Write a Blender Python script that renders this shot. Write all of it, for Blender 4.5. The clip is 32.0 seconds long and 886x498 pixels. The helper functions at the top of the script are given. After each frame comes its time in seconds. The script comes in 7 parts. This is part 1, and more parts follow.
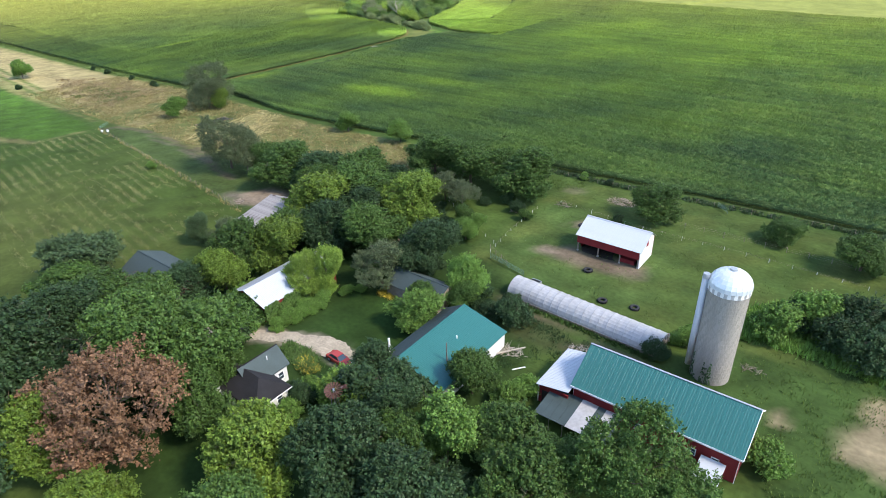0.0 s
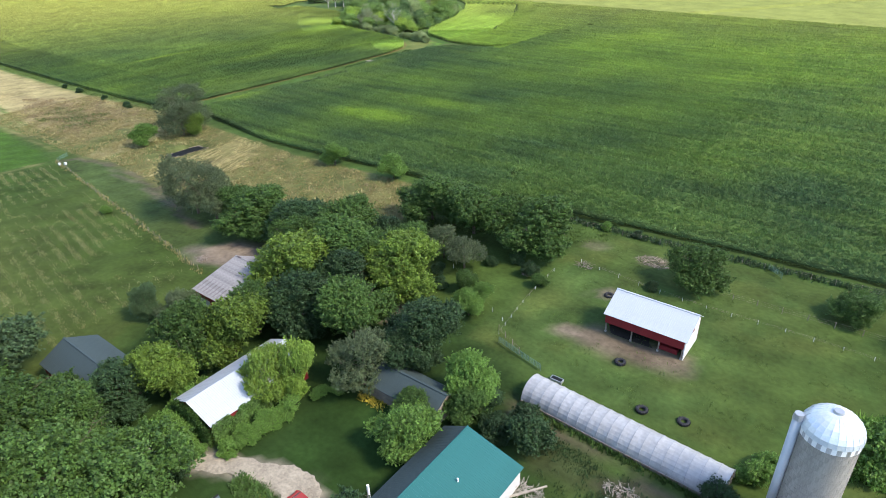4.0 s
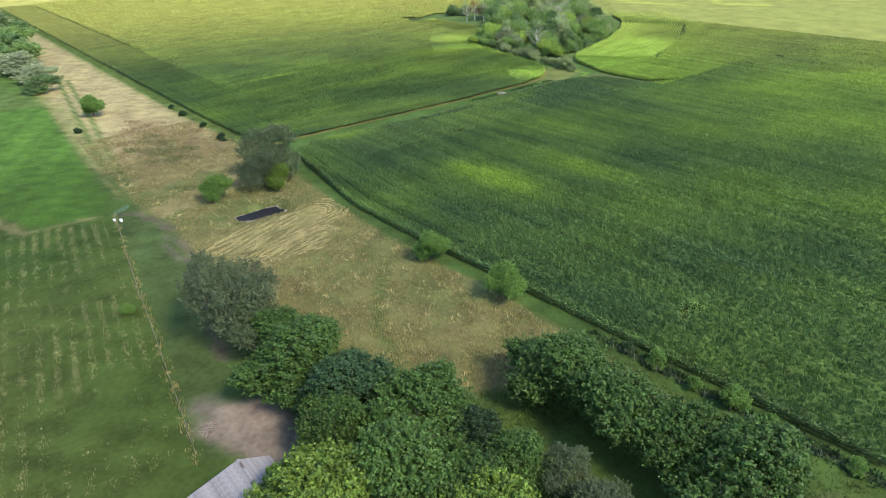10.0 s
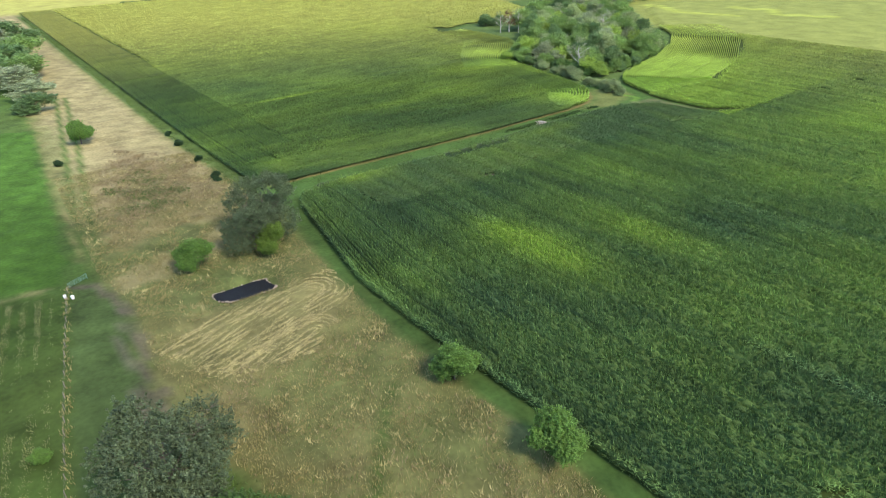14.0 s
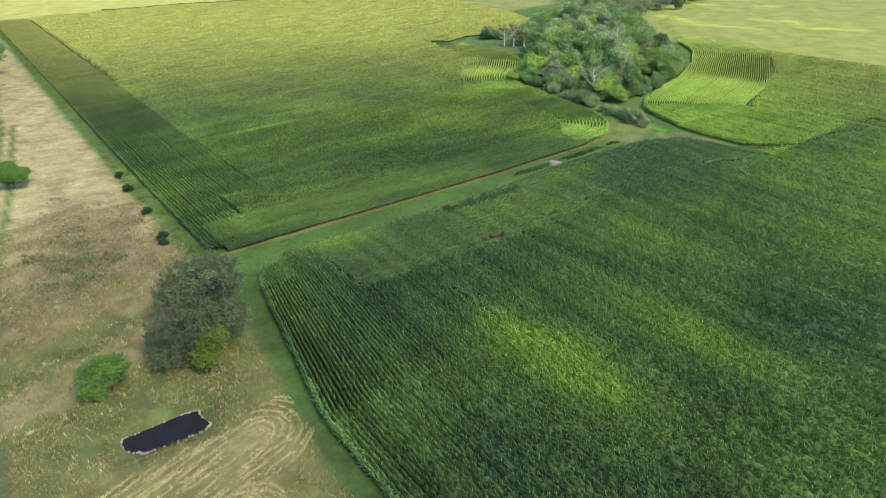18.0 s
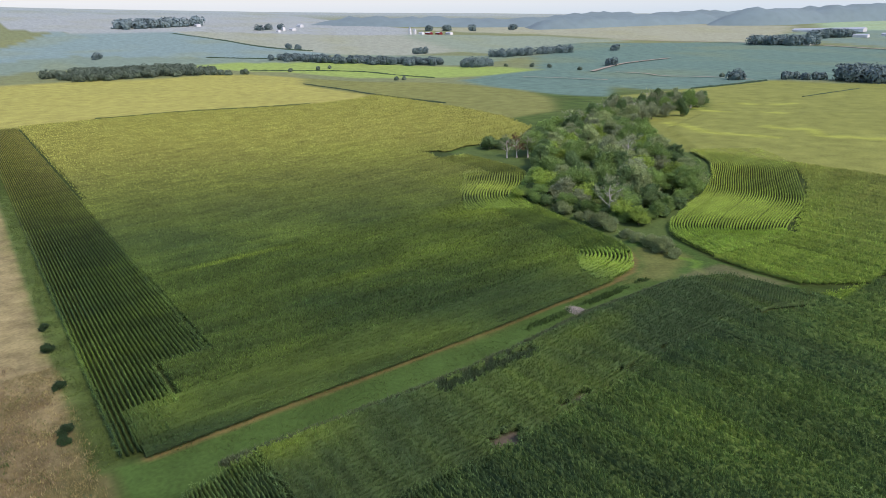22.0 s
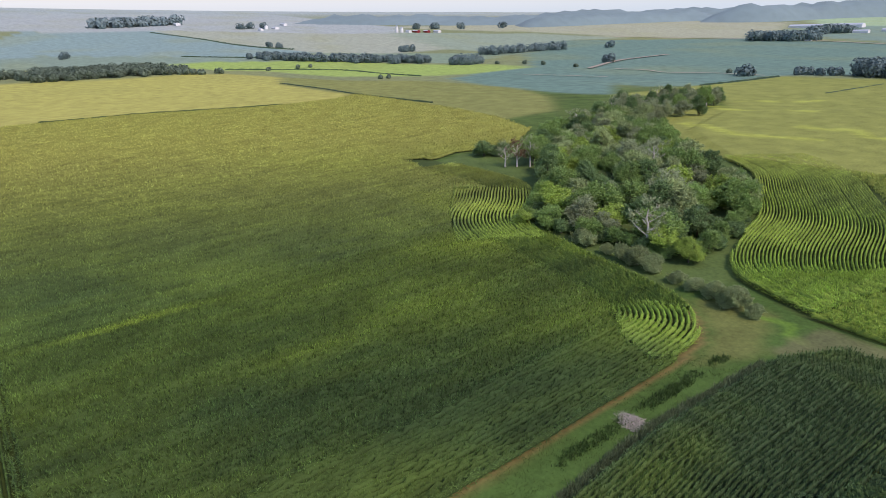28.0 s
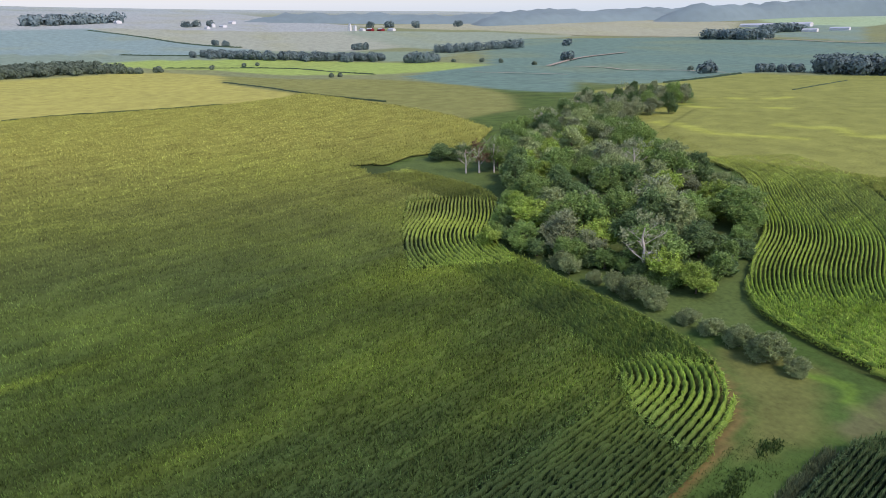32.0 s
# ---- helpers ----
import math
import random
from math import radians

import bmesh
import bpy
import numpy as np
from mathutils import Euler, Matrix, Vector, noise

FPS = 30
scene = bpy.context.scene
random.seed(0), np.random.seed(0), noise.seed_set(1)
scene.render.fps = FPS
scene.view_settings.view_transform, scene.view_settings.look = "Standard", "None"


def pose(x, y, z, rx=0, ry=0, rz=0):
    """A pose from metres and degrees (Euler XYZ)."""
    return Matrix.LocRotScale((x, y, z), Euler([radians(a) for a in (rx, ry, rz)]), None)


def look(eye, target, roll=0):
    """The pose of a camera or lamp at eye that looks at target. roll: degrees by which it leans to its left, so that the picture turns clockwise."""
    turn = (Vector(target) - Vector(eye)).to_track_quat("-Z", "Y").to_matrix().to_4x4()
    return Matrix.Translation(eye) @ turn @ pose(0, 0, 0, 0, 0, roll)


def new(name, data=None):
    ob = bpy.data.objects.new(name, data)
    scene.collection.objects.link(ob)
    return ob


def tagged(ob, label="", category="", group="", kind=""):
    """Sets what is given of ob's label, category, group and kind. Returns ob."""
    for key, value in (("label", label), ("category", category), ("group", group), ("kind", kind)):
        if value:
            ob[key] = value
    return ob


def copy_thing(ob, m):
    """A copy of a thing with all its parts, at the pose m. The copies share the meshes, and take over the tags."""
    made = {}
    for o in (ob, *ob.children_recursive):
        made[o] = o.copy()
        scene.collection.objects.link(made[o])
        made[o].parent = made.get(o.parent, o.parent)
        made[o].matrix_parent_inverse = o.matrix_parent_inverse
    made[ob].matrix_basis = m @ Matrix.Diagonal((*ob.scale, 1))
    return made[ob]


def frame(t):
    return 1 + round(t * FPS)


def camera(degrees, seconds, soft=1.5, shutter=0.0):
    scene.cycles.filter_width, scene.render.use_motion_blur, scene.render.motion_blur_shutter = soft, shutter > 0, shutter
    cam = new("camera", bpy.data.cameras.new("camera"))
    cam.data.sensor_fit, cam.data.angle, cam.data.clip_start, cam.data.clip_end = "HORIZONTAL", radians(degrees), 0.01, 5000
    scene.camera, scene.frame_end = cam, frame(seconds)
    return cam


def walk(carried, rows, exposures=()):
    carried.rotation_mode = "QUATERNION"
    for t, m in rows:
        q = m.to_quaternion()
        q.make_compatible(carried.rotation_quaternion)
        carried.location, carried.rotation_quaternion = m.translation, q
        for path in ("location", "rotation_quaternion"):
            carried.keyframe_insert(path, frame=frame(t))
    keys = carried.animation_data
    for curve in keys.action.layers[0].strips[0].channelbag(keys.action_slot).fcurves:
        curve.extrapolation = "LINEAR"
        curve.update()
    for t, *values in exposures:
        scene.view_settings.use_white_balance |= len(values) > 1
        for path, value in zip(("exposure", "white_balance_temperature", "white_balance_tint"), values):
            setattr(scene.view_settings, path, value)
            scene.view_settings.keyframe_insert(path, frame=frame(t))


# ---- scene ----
cam = camera(70.8, 32.0, 0.65)
METRES, EYE, TILT, LEAN, TURN = 300.0, 63.0, 0.0, 0.0, 37.9
ROWS = [
    (0.0, 0.0, 0.0, 0.0, -0.67, -29.18, 1.19),
    (0.5, 0.0002, 0.0045, 0.0, -0.65, -29.16, 1.2),
    (1.0, 0.0003, 0.0119, 0.0, -0.63, -29.13, 1.21),
    (1.5, 0.0006, 0.0215, 0.0001, -0.62, -29.1, 1.22),
    (2.0, 0.001, 0.0327, 0.0002, -0.61, -29.07, 1.23),
    (2.5, 0.0014, 0.0453, 0.0004, -0.6, -29.04, 1.24),
    (3.0, 0.0019, 0.0588, 0.0005, -0.6, -29.01, 1.24),
    (3.5, 0.0023, 0.0733, 0.0005, -0.61, -28.95, 1.27),
    (5.5, 0.0041, 0.1351, 0.001, -0.62, -28.8, 1.26),
    (6.0, 0.0043, 0.1511, 0.0011, 0.03, -28.73, 1.25),
    (6.5, 0.0044, 0.1667, 0.0015, 1.33, -28.7, 1.29),
    (7.0, 0.0043, 0.1824, 0.0017, 2.28, -28.66, 1.33),
    (7.5, 0.0038, 0.1979, 0.0018, 3.57, -28.6, 1.37),
    (8.0, 0.0029, 0.2135, 0.0019, 5.11, -28.54, 1.41),
    (8.5, 0.0019, 0.2288, 0.0021, 6.86, -28.49, 1.44),
    (9.0, 0.0003, 0.2441, 0.0021, 8.6, -28.42, 1.45),
    (9.5, -0.0018, 0.2592, 0.0022, 10.33, -28.37, 1.48),
    (10.0, -0.0044, 0.2741, 0.0025, 12.06, -28.32, 1.51),
    (10.5, -0.0073, 0.289, 0.0026, 13.75, -28.28, 1.52),
    (11.0, -0.0104, 0.3038, 0.0027, 14.68, -28.25, 1.57),
    (11.5, -0.0141, 0.3188, 0.0029, 14.75, -28.23, 1.56),
    (12.0, -0.0178, 0.3342, 0.0031, 14.76, -28.2, 1.56),
    (12.5, -0.0215, 0.3497, 0.0033, 14.76, -28.18, 1.57),
    (13.0, -0.0251, 0.3653, 0.0037, 14.77, -28.17, 1.58),
    (13.5, -0.0288, 0.3811, 0.0039, 14.77, -28.14, 1.57),
    (14.0, -0.0327, 0.3968, 0.0041, 14.75, -28.11, 1.54),
    (14.5, -0.0363, 0.4129, 0.0043, 14.75, -28.09, 1.55),
    (16.5, -0.0511, 0.4755, 0.0057, 14.82, -27.96, 1.41),
    (17.0, -0.0547, 0.491, 0.0061, 14.81, -27.93, 1.42),
    (17.5, -0.0585, 0.5071, 0.0064, 14.82, -27.89, 1.42),
    (18.0, -0.0625, 0.5233, 0.0068, 14.82, -27.89, 1.4),
    (18.5, -0.0662, 0.5396, 0.0074, 14.83, -27.53, 1.45),
    (19.0, -0.0699, 0.5557, 0.0074, 14.83, -26.39, 1.47),
    (19.5, -0.0737, 0.5722, 0.0077, 14.84, -26.19, 1.51),
    (20.0, -0.0775, 0.5887, 0.0083, 14.83, -24.07, 1.55),
    (20.5, -0.0812, 0.605, 0.0087, 14.84, -21.64, 1.6),
    (21.0, -0.0846, 0.6213, 0.009, 14.84, -19.59, 1.66),
    (21.5, -0.0888, 0.6381, 0.0093, 14.83, -19.46, 1.63),
    (22.0, -0.0924, 0.6545, 0.0096, 14.85, -19.44, 1.68),
    (22.5, -0.0964, 0.6711, 0.0101, 14.83, -19.45, 1.7),
    (23.0, -0.1003, 0.6877, 0.0102, 14.83, -19.45, 1.74),
    (23.5, -0.1042, 0.7041, 0.0086, 14.83, -19.44, 1.77),
    (24.0, -0.1085, 0.7208, 0.0069, 14.83, -19.46, 1.77),
    (24.5, -0.1124, 0.7374, 0.0045, 14.83, -19.45, 1.81),
    (25.0, -0.1164, 0.754, 0.0014, 14.84, -19.44, 1.82),
    (25.5, -0.1203, 0.7707, -0.0015, 14.83, -19.45, 1.85),
    (27.5, -0.1356, 0.8375, -0.0129, 14.38, -19.41, 1.9),
    (28.0, -0.1392, 0.8538, -0.0155, 13.85, -19.44, 1.9),
    (28.5, -0.1427, 0.8699, -0.018, 13.34, -19.46, 1.9),
    (29.0, -0.1457, 0.8858, -0.0206, 12.86, -19.47, 1.89),
    (29.5, -0.1488, 0.9016, -0.0233, 12.35, -19.49, 1.86),
    (30.0, -0.1516, 0.9173, -0.0261, 11.62, -19.51, 1.85),
    (30.5, -0.1542, 0.933, -0.0291, 10.78, -19.53, 1.84),
    (31.0, -0.1564, 0.9469, -0.0318, 10.29, -19.55, 1.83),
    (31.5, -0.1588, 0.9625, -0.0335, 10.0, -19.56, 1.82),
    (32.0, -0.1612, 0.9784, -0.0334, 10.0, -19.54, 1.78),
]
walk(cam, [(t, pose(0, 0, EYE, TILT, LEAN, TURN) @ pose(METRES * x, METRES * y, METRES * z, 90 + pitch, roll, yaw)) for t, x, y, z, yaw, pitch, roll in ROWS], [(0.0, 1.66, 6700, 13), (6.0, 1.58, 6700, 12), (12.0, 1.48, 6700, 11), (19.5, 1.4, 6700, 9), (20.9, 1.03, 6700, 9), (22.0, 0.74, 6800, 24), (32.0, 0.72, 6800, 27)])

# ---- world, sun ----
world = bpy.data.worlds.new("sky")
scene.world = world
world.use_nodes = True
wn = world.node_tree.nodes
sky = wn.new("ShaderNodeTexSky")
sky.sky_type, sky.sun_disc = "NISHITA", False
SUN_EL, SUN_AZ = 47.0, 80.0      # degrees; azimuth clockwise from +y
sky.sun_elevation, sky.sun_rotation = radians(SUN_EL), radians(SUN_AZ)
sky.air_density, sky.dust_density, sky.ozone_density = 1.0, 0.5, 2.0
world.node_tree.links.new(sky.outputs[0], wn["Background"].inputs[0])
wn["Background"].inputs[1].default_value = 0.15
sun = new("sun", bpy.data.lights.new("sun", "SUN"))
sun.data.energy, sun.data.angle, sun.data.color = 1.7, radians(14), (1.0, 0.92, 0.78)
sd = Vector((math.sin(radians(SUN_AZ)) * math.cos(radians(SUN_EL)), math.cos(radians(SUN_AZ)) * math.cos(radians(SUN_EL)), math.sin(radians(SUN_EL))))
sun.matrix_world = look(sd * 300, (0, 0, 0))


# ---- materials ----
def mat(name, color, rough=0.8, metal=0.0, vary=0.25, scale=1.0, fine=8.0, bump=0.15, island=0.0, attr=None, thin=0.0, spec=0.3, streak=None):
    """Procedural surface: base colour, broad and fine variation, bump. island: variation piece by piece. attr: colour attribute."""
    m = bpy.data.materials.new(name)
    m.use_nodes = True
    nt = m.node_tree
    bs = nt.nodes["Principled BSDF"]
    bs.inputs["Roughness"].default_value, bs.inputs["Metallic"].default_value = rough, metal
    bs.inputs["Specular IOR Level"].default_value = spec
    tc = nt.nodes.new("ShaderNodeTexCoord")
    src = tc.outputs["Object"]
    if streak:
        mp = nt.nodes.new("ShaderNodeMapping")
        mp.inputs["Scale"].default_value = streak
        nt.links.new(src, mp.inputs[0])
        src = mp.outputs[0]
    a = nt.nodes.new("ShaderNodeTexNoise")
    a.inputs["Scale"].default_value, a.inputs["Detail"].default_value = scale, 4
    b = nt.nodes.new("ShaderNodeTexNoise")
    b.inputs["Scale"].default_value, b.inputs["Detail"].default_value = fine, 3
    nt.links.new(src, a.inputs[0]), nt.links.new(src, b.inputs[0])
    add = nt.nodes.new("ShaderNodeMath")
    add.operation = "ADD"
    nt.links.new(a.outputs[0], add.inputs[0]), nt.links.new(b.outputs[0], add.inputs[1])
    rng = nt.nodes.new("ShaderNodeMapRange")
    rng.inputs[1].default_value, rng.inputs[2].default_value = 0.6, 1.4
    rng.inputs[3].default_value, rng.inputs[4].default_value = 1 - vary, 1 + vary
    nt.links.new(add.outputs[0], rng.inputs[0])
    val = rng.outputs[0]
    if island:
        gi = nt.nodes.new("ShaderNodeNewGeometry")
        r2 = nt.nodes.new("ShaderNodeMapRange")
        r2.inputs[3].default_value, r2.inputs[4].default_value = 1 - island, 1 + island
        nt.links.new(gi.outputs["Random Per Island"], r2.inputs[0])
        mu = nt.nodes.new("ShaderNodeMath")
        mu.operation = "MULTIPLY"
        nt.links.new(val, mu.inputs[0]), nt.links.new(r2.outputs[0], mu.inputs[1])
        val = mu.outputs[0]
        oi = nt.nodes.new("ShaderNodeObjectInfo")
        r3 = nt.nodes.new("ShaderNodeMapRange")
        r3.inputs[3].default_value, r3.inputs[4].default_value = 0.84, 1.16
        nt.links.new(oi.outputs["Random"], r3.inputs[0])
        m3 = nt.nodes.new("ShaderNodeMath")
        m3.operation = "MULTIPLY"
        nt.links.new(val, m3.inputs[0]), nt.links.new(r3.outputs[0], m3.inputs[1])
        val = val if attr else m3.outputs[0]
    mx = nt.nodes.new("ShaderNodeVectorMath")
    mx.operation = "SCALE"
    if attr:
        at = nt.nodes.new("ShaderNodeAttribute")
        at.attribute_name = attr
        nt.links.new(at.outputs["Color"], mx.inputs[0])
    else:
        mx.inputs[0].default_value = color
    nt.links.new(val, mx.inputs["Scale"])
    nt.links.new(mx.outputs[0], bs.inputs["Base Color"])
    if bump:
        bp = nt.nodes.new("ShaderNodeBump")
        bp.inputs["Strength"].default_value, bp.inputs["Distance"].default_value = bump, 0.3
        nt.links.new(b.outputs[0], bp.inputs["Height"])
        nt.links.new(bp.outputs[0], bs.inputs["Normal"])
    if thin:
        tr = nt.nodes.new("ShaderNodeBsdfTranslucent")
        nt.links.new(mx.outputs[0], tr.inputs[0])
        mix = nt.nodes.new("ShaderNodeMixShader")
        mix.inputs[0].default_value = thin
        nt.links.new(bs.outputs[0], mix.inputs[1]), nt.links.new(tr.outputs[0], mix.inputs[2])
        nt.links.new(mix.outputs[0], nt.nodes["Material Output"].inputs[0])
    return m


def leaf(name, color, island=0.4):
    return mat(name, color, 0.55, vary=0.34, scale=0.4, fine=1.6, bump=0, island=island, thin=0.22, spec=0.25)


M_LAND = mat("land", (0.1, 0.15, 0.04), 0.95, vary=0.32, scale=0.09, fine=1.1, bump=0.35, attr="cover", spec=0.1)
M_CORN = mat("corn_leaves", (0.07, 0.14, 0.03), 0.6, vary=0.16, scale=0.05, fine=0.9, bump=0, island=0.3, attr="tint", thin=0.2, spec=0.18)
M_CORN_N = mat("tasselled_corn_leaves", (0.07, 0.14, 0.03), 0.6, vary=0.2, scale=0.05, fine=1.2, bump=0, island=0.75, attr="tint", thin=0.2, spec=0.18)
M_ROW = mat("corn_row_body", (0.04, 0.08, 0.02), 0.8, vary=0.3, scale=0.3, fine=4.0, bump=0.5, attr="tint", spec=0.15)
L_MID = leaf("leaf_mid_green", (0.06, 0.116, 0.024))
L_DARK = leaf("leaf_dark_green", (0.036, 0.074, 0.026))
L_LIGHT = leaf("leaf_light_green", (0.122, 0.225, 0.043))
L_YELLOW = leaf("leaf_yellow_green", (0.112, 0.178, 0.026))
L_GREY = leaf("leaf_grey_green", (0.099, 0.133, 0.061))
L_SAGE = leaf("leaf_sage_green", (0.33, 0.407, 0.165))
# the yard greens again, brightened: the sun on the wood put into the colour
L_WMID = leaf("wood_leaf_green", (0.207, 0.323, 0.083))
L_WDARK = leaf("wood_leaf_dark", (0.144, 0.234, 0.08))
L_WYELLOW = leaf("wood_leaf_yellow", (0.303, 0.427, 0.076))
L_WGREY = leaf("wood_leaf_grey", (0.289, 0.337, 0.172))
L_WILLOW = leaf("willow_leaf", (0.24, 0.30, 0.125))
L_LIME = leaf("leaf_lime_green", (0.194, 0.302, 0.05))
L_RUST = leaf("rusty_grass", (0.25, 0.19, 0.1))
L_BROWN = leaf("leaf_dead_brown", (0.185, 0.105, 0.058))
L_PINE = leaf("needle_blue_green", (0.068, 0.117, 0.047))
L_TAN = leaf("dry_stalk", (0.26, 0.22, 0.085))
L_GRASS = leaf("grass_blade", (0.076, 0.121, 0.024))
L_FLOWER = leaf("yellow_flower", (0.52, 0.42, 0.05))
L_PALE = leaf("pale_seed_head", (0.216, 0.224, 0.092))
M_BARK = mat("bark", (0.13, 0.10, 0.075), 0.9, scale=2, fine=14, vary=0.4, bump=0.6)
M_DEADWOOD = mat("bleached_wood", (0.42, 0.37, 0.31), 0.85, scale=1, fine=9, vary=0.3, bump=0.4)
M_PALEBARK = mat("bleached_bark", (0.55, 0.49, 0.43), 0.85, scale=1, fine=9, vary=0.25, bump=0.3)
M_TEAL = mat("teal_metal_roof", (0.021, 0.125, 0.112), 0.38, vary=0.14, scale=0.35, fine=5, bump=0.03, spec=0.5)
M_WHITE_METAL = mat("white_metal_roof", (0.43, 0.46, 0.485), 0.45, vary=0.07, scale=0.4, fine=3, bump=0.02, spec=0.5)
M_GREY_METAL = mat("weathered_metal_roof", (0.23, 0.215, 0.205), 0.7, vary=0.38, scale=0.5, fine=2.2, bump=0.08, spec=0.4, streak=(0.5, 3.0, 1.0))
nt = M_GREY_METAL.node_tree
bsdf = nt.nodes["Principled BSDF"]
was = bsdf.inputs["Base Color"].links[0].from_socket
spots_noise = nt.nodes.new("ShaderNodeTexNoise")
spots_noise.inputs["Scale"].default_value, spots_noise.inputs["Detail"].default_value = 0.55, 6
place = nt.nodes.new("ShaderNodeMapping")
place.inputs["Scale"].default_value = (1.0, 0.45, 0.6)
nt.links.new(nt.nodes["Texture Coordinate"].outputs["Object"], place.inputs[0])
nt.links.new(place.outputs[0], spots_noise.inputs[0])
cut = nt.nodes.new("ShaderNodeMapRange")
cut.inputs[1].default_value, cut.inputs[2].default_value = 0.5, 0.62
nt.links.new(spots_noise.outputs[0], cut.inputs[0])
rusty = nt.nodes.new("ShaderNodeMix")
rusty.data_type = "RGBA"
rusty.inputs[7].default_value = (0.095, 0.07, 0.065, 1)
nt.links.new(cut.outputs[0], rusty.inputs[0]), nt.links.new(was, rusty.inputs[6])
nt.links.new(rusty.outputs[2], bsdf.inputs["Base Color"])
M_DARK_ROOF = mat("dark_green_shingle", (0.045, 0.066, 0.066), 0.7, vary=0.25, scale=0.4, fine=9, bump=0.1)
M_BLACK_ROOF = mat("charcoal_shingle", (0.018, 0.018, 0.02), 0.92, vary=0.35, scale=0.5, fine=9, bump=0.12)
M_RED = mat("red_barn_paint", (0.20, 0.018, 0.02), 0.7, vary=0.28, scale=0.5, fine=7, bump=0.1, streak=(2.0, 2.0, 0.4))
M_WHITE = mat("white_paint", (0.62, 0.62, 0.60), 0.6, vary=0.1, scale=0.6, fine=6, bump=0.05)
M_TRIM = mat("white_trim", (0.78, 0.78, 0.77), 0.6, vary=0.05, bump=0)
# near-black that paints indoor shade in doorways and on the shed floor
M_DARK = mat("interior_shade", (0.03, 0.025, 0.02), 0.9)
M_CONCRETE = mat("stave_concrete", (0.28, 0.26, 0.225), 0.9, vary=0.26, scale=0.35, fine=3.5, bump=0.25, streak=(2.2, 2.2, 0.35))
M_DOME = mat("galvanised_dome", (0.66, 0.70, 0.73), 0.36, metal=0.35, vary=0.1, scale=0.5, fine=4, bump=0.03, spec=0.5)
M_STEEL = mat("galvanised_steel", (0.45, 0.46, 0.47), 0.45, metal=0.6, vary=0.15, bump=0.03)
M_FILM = mat("greenhouse_film", (0.52, 0.52, 0.52), 0.3, vary=0.2, scale=0.3, fine=2, bump=0.05, thin=0.34, spec=0.5)
M_RUBBER = mat("tyre_rubber", (0.025, 0.025, 0.027), 0.8, bump=0.2)
M_RUST = mat("rusty_sheet", (0.12, 0.06, 0.052), 0.8, vary=0.35, scale=2, fine=9, bump=0.1)
M_GRAVEL = mat("pale_gravel", (0.32, 0.275, 0.205), 0.95, vary=0.4, scale=0.35, fine=2.5, bump=0.3)
M_WOOD = mat("weathered_wood", (0.24, 0.20, 0.16), 0.9, vary=0.35, scale=1.5, fine=12, bump=0.3)
M_CARPAINT = mat("red_car_paint", (0.34, 0.04, 0.03), 0.25, vary=0.06, bump=0, spec=0.6)
M_GLASS = mat("dark_window_glass", (0.03, 0.045, 0.06), 0.08, vary=0.05, bump=0, spec=0.7)
M_LAMP = mat("clear_lamp_lens", (0.75, 0.75, 0.72), 0.2, vary=0.05, bump=0, spec=0.6)
M_TAIL = mat("red_lamp_lens", (0.35, 0.01, 0.01), 0.2, vary=0.05, bump=0, spec=0.6)
M_WATER = mat("dark_pond_water", (0.012, 0.012, 0.012), 0.45, vary=0.5, scale=0.5, fine=4, bump=0.15, spec=0.15)
M_BRUSH = mat("dry_brush", (0.27, 0.22, 0.17), 0.9, vary=0.3, island=0.4, bump=0)
L_HAY = leaf("cut_hay_blade", (0.42, 0.355, 0.155))
M_GUTTER = mat("gate_paint_green", (0.10, 0.18, 0.13), 0.6, vary=0.1, bump=0)
# far woods and hills: distance haze put into the colours, bluer farther off
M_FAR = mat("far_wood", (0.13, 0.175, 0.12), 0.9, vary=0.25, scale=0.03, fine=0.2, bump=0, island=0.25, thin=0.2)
M_FAR_HAZY = mat("hazed_farther_wood", (0.14, 0.20, 0.19), 0.9, vary=0.2, scale=0.02, fine=0.15, bump=0, island=0.2, thin=0.2)
M_HILL = mat("hazed_hill_wood", (0.17, 0.235, 0.235), 0.95, vary=0.12, scale=0.004, fine=0.03, bump=0.2)


def sky_backdrop():
    """Pale hazy sky low over the horizon, paler upwards."""
    m = bpy.data.materials.new("hazy_sky")
    m.use_nodes = True
    t = m.node_tree
    t.nodes.remove(t.nodes["Principled BSDF"])
    em, geo, cut = t.nodes.new("ShaderNodeEmission"), t.nodes.new("ShaderNodeNewGeometry"), t.nodes.new("ShaderNodeSeparateXYZ")
    ramp, mix = t.nodes.new("ShaderNodeMapRange"), t.nodes.new("ShaderNodeMix")
    ramp.inputs[1].default_value, ramp.inputs[2].default_value = 120.0, 330.0
    mix.data_type = "RGBA"
    mix.inputs[6].default_value, mix.inputs[7].default_value = (0.35, 0.45, 0.50, 1), (0.51, 0.56, 0.55, 1)
    t.links.new(geo.outputs["Position"], cut.inputs[0]), t.links.new(cut.outputs[2], ramp.inputs[0])
    t.links.new(ramp.outputs[0], mix.inputs[0]), t.links.new(mix.outputs[2], em.inputs[0])
    t.links.new(em.outputs[0], t.nodes["Material Output"].inputs[0])
    return m


M_SKY = sky_backdrop()


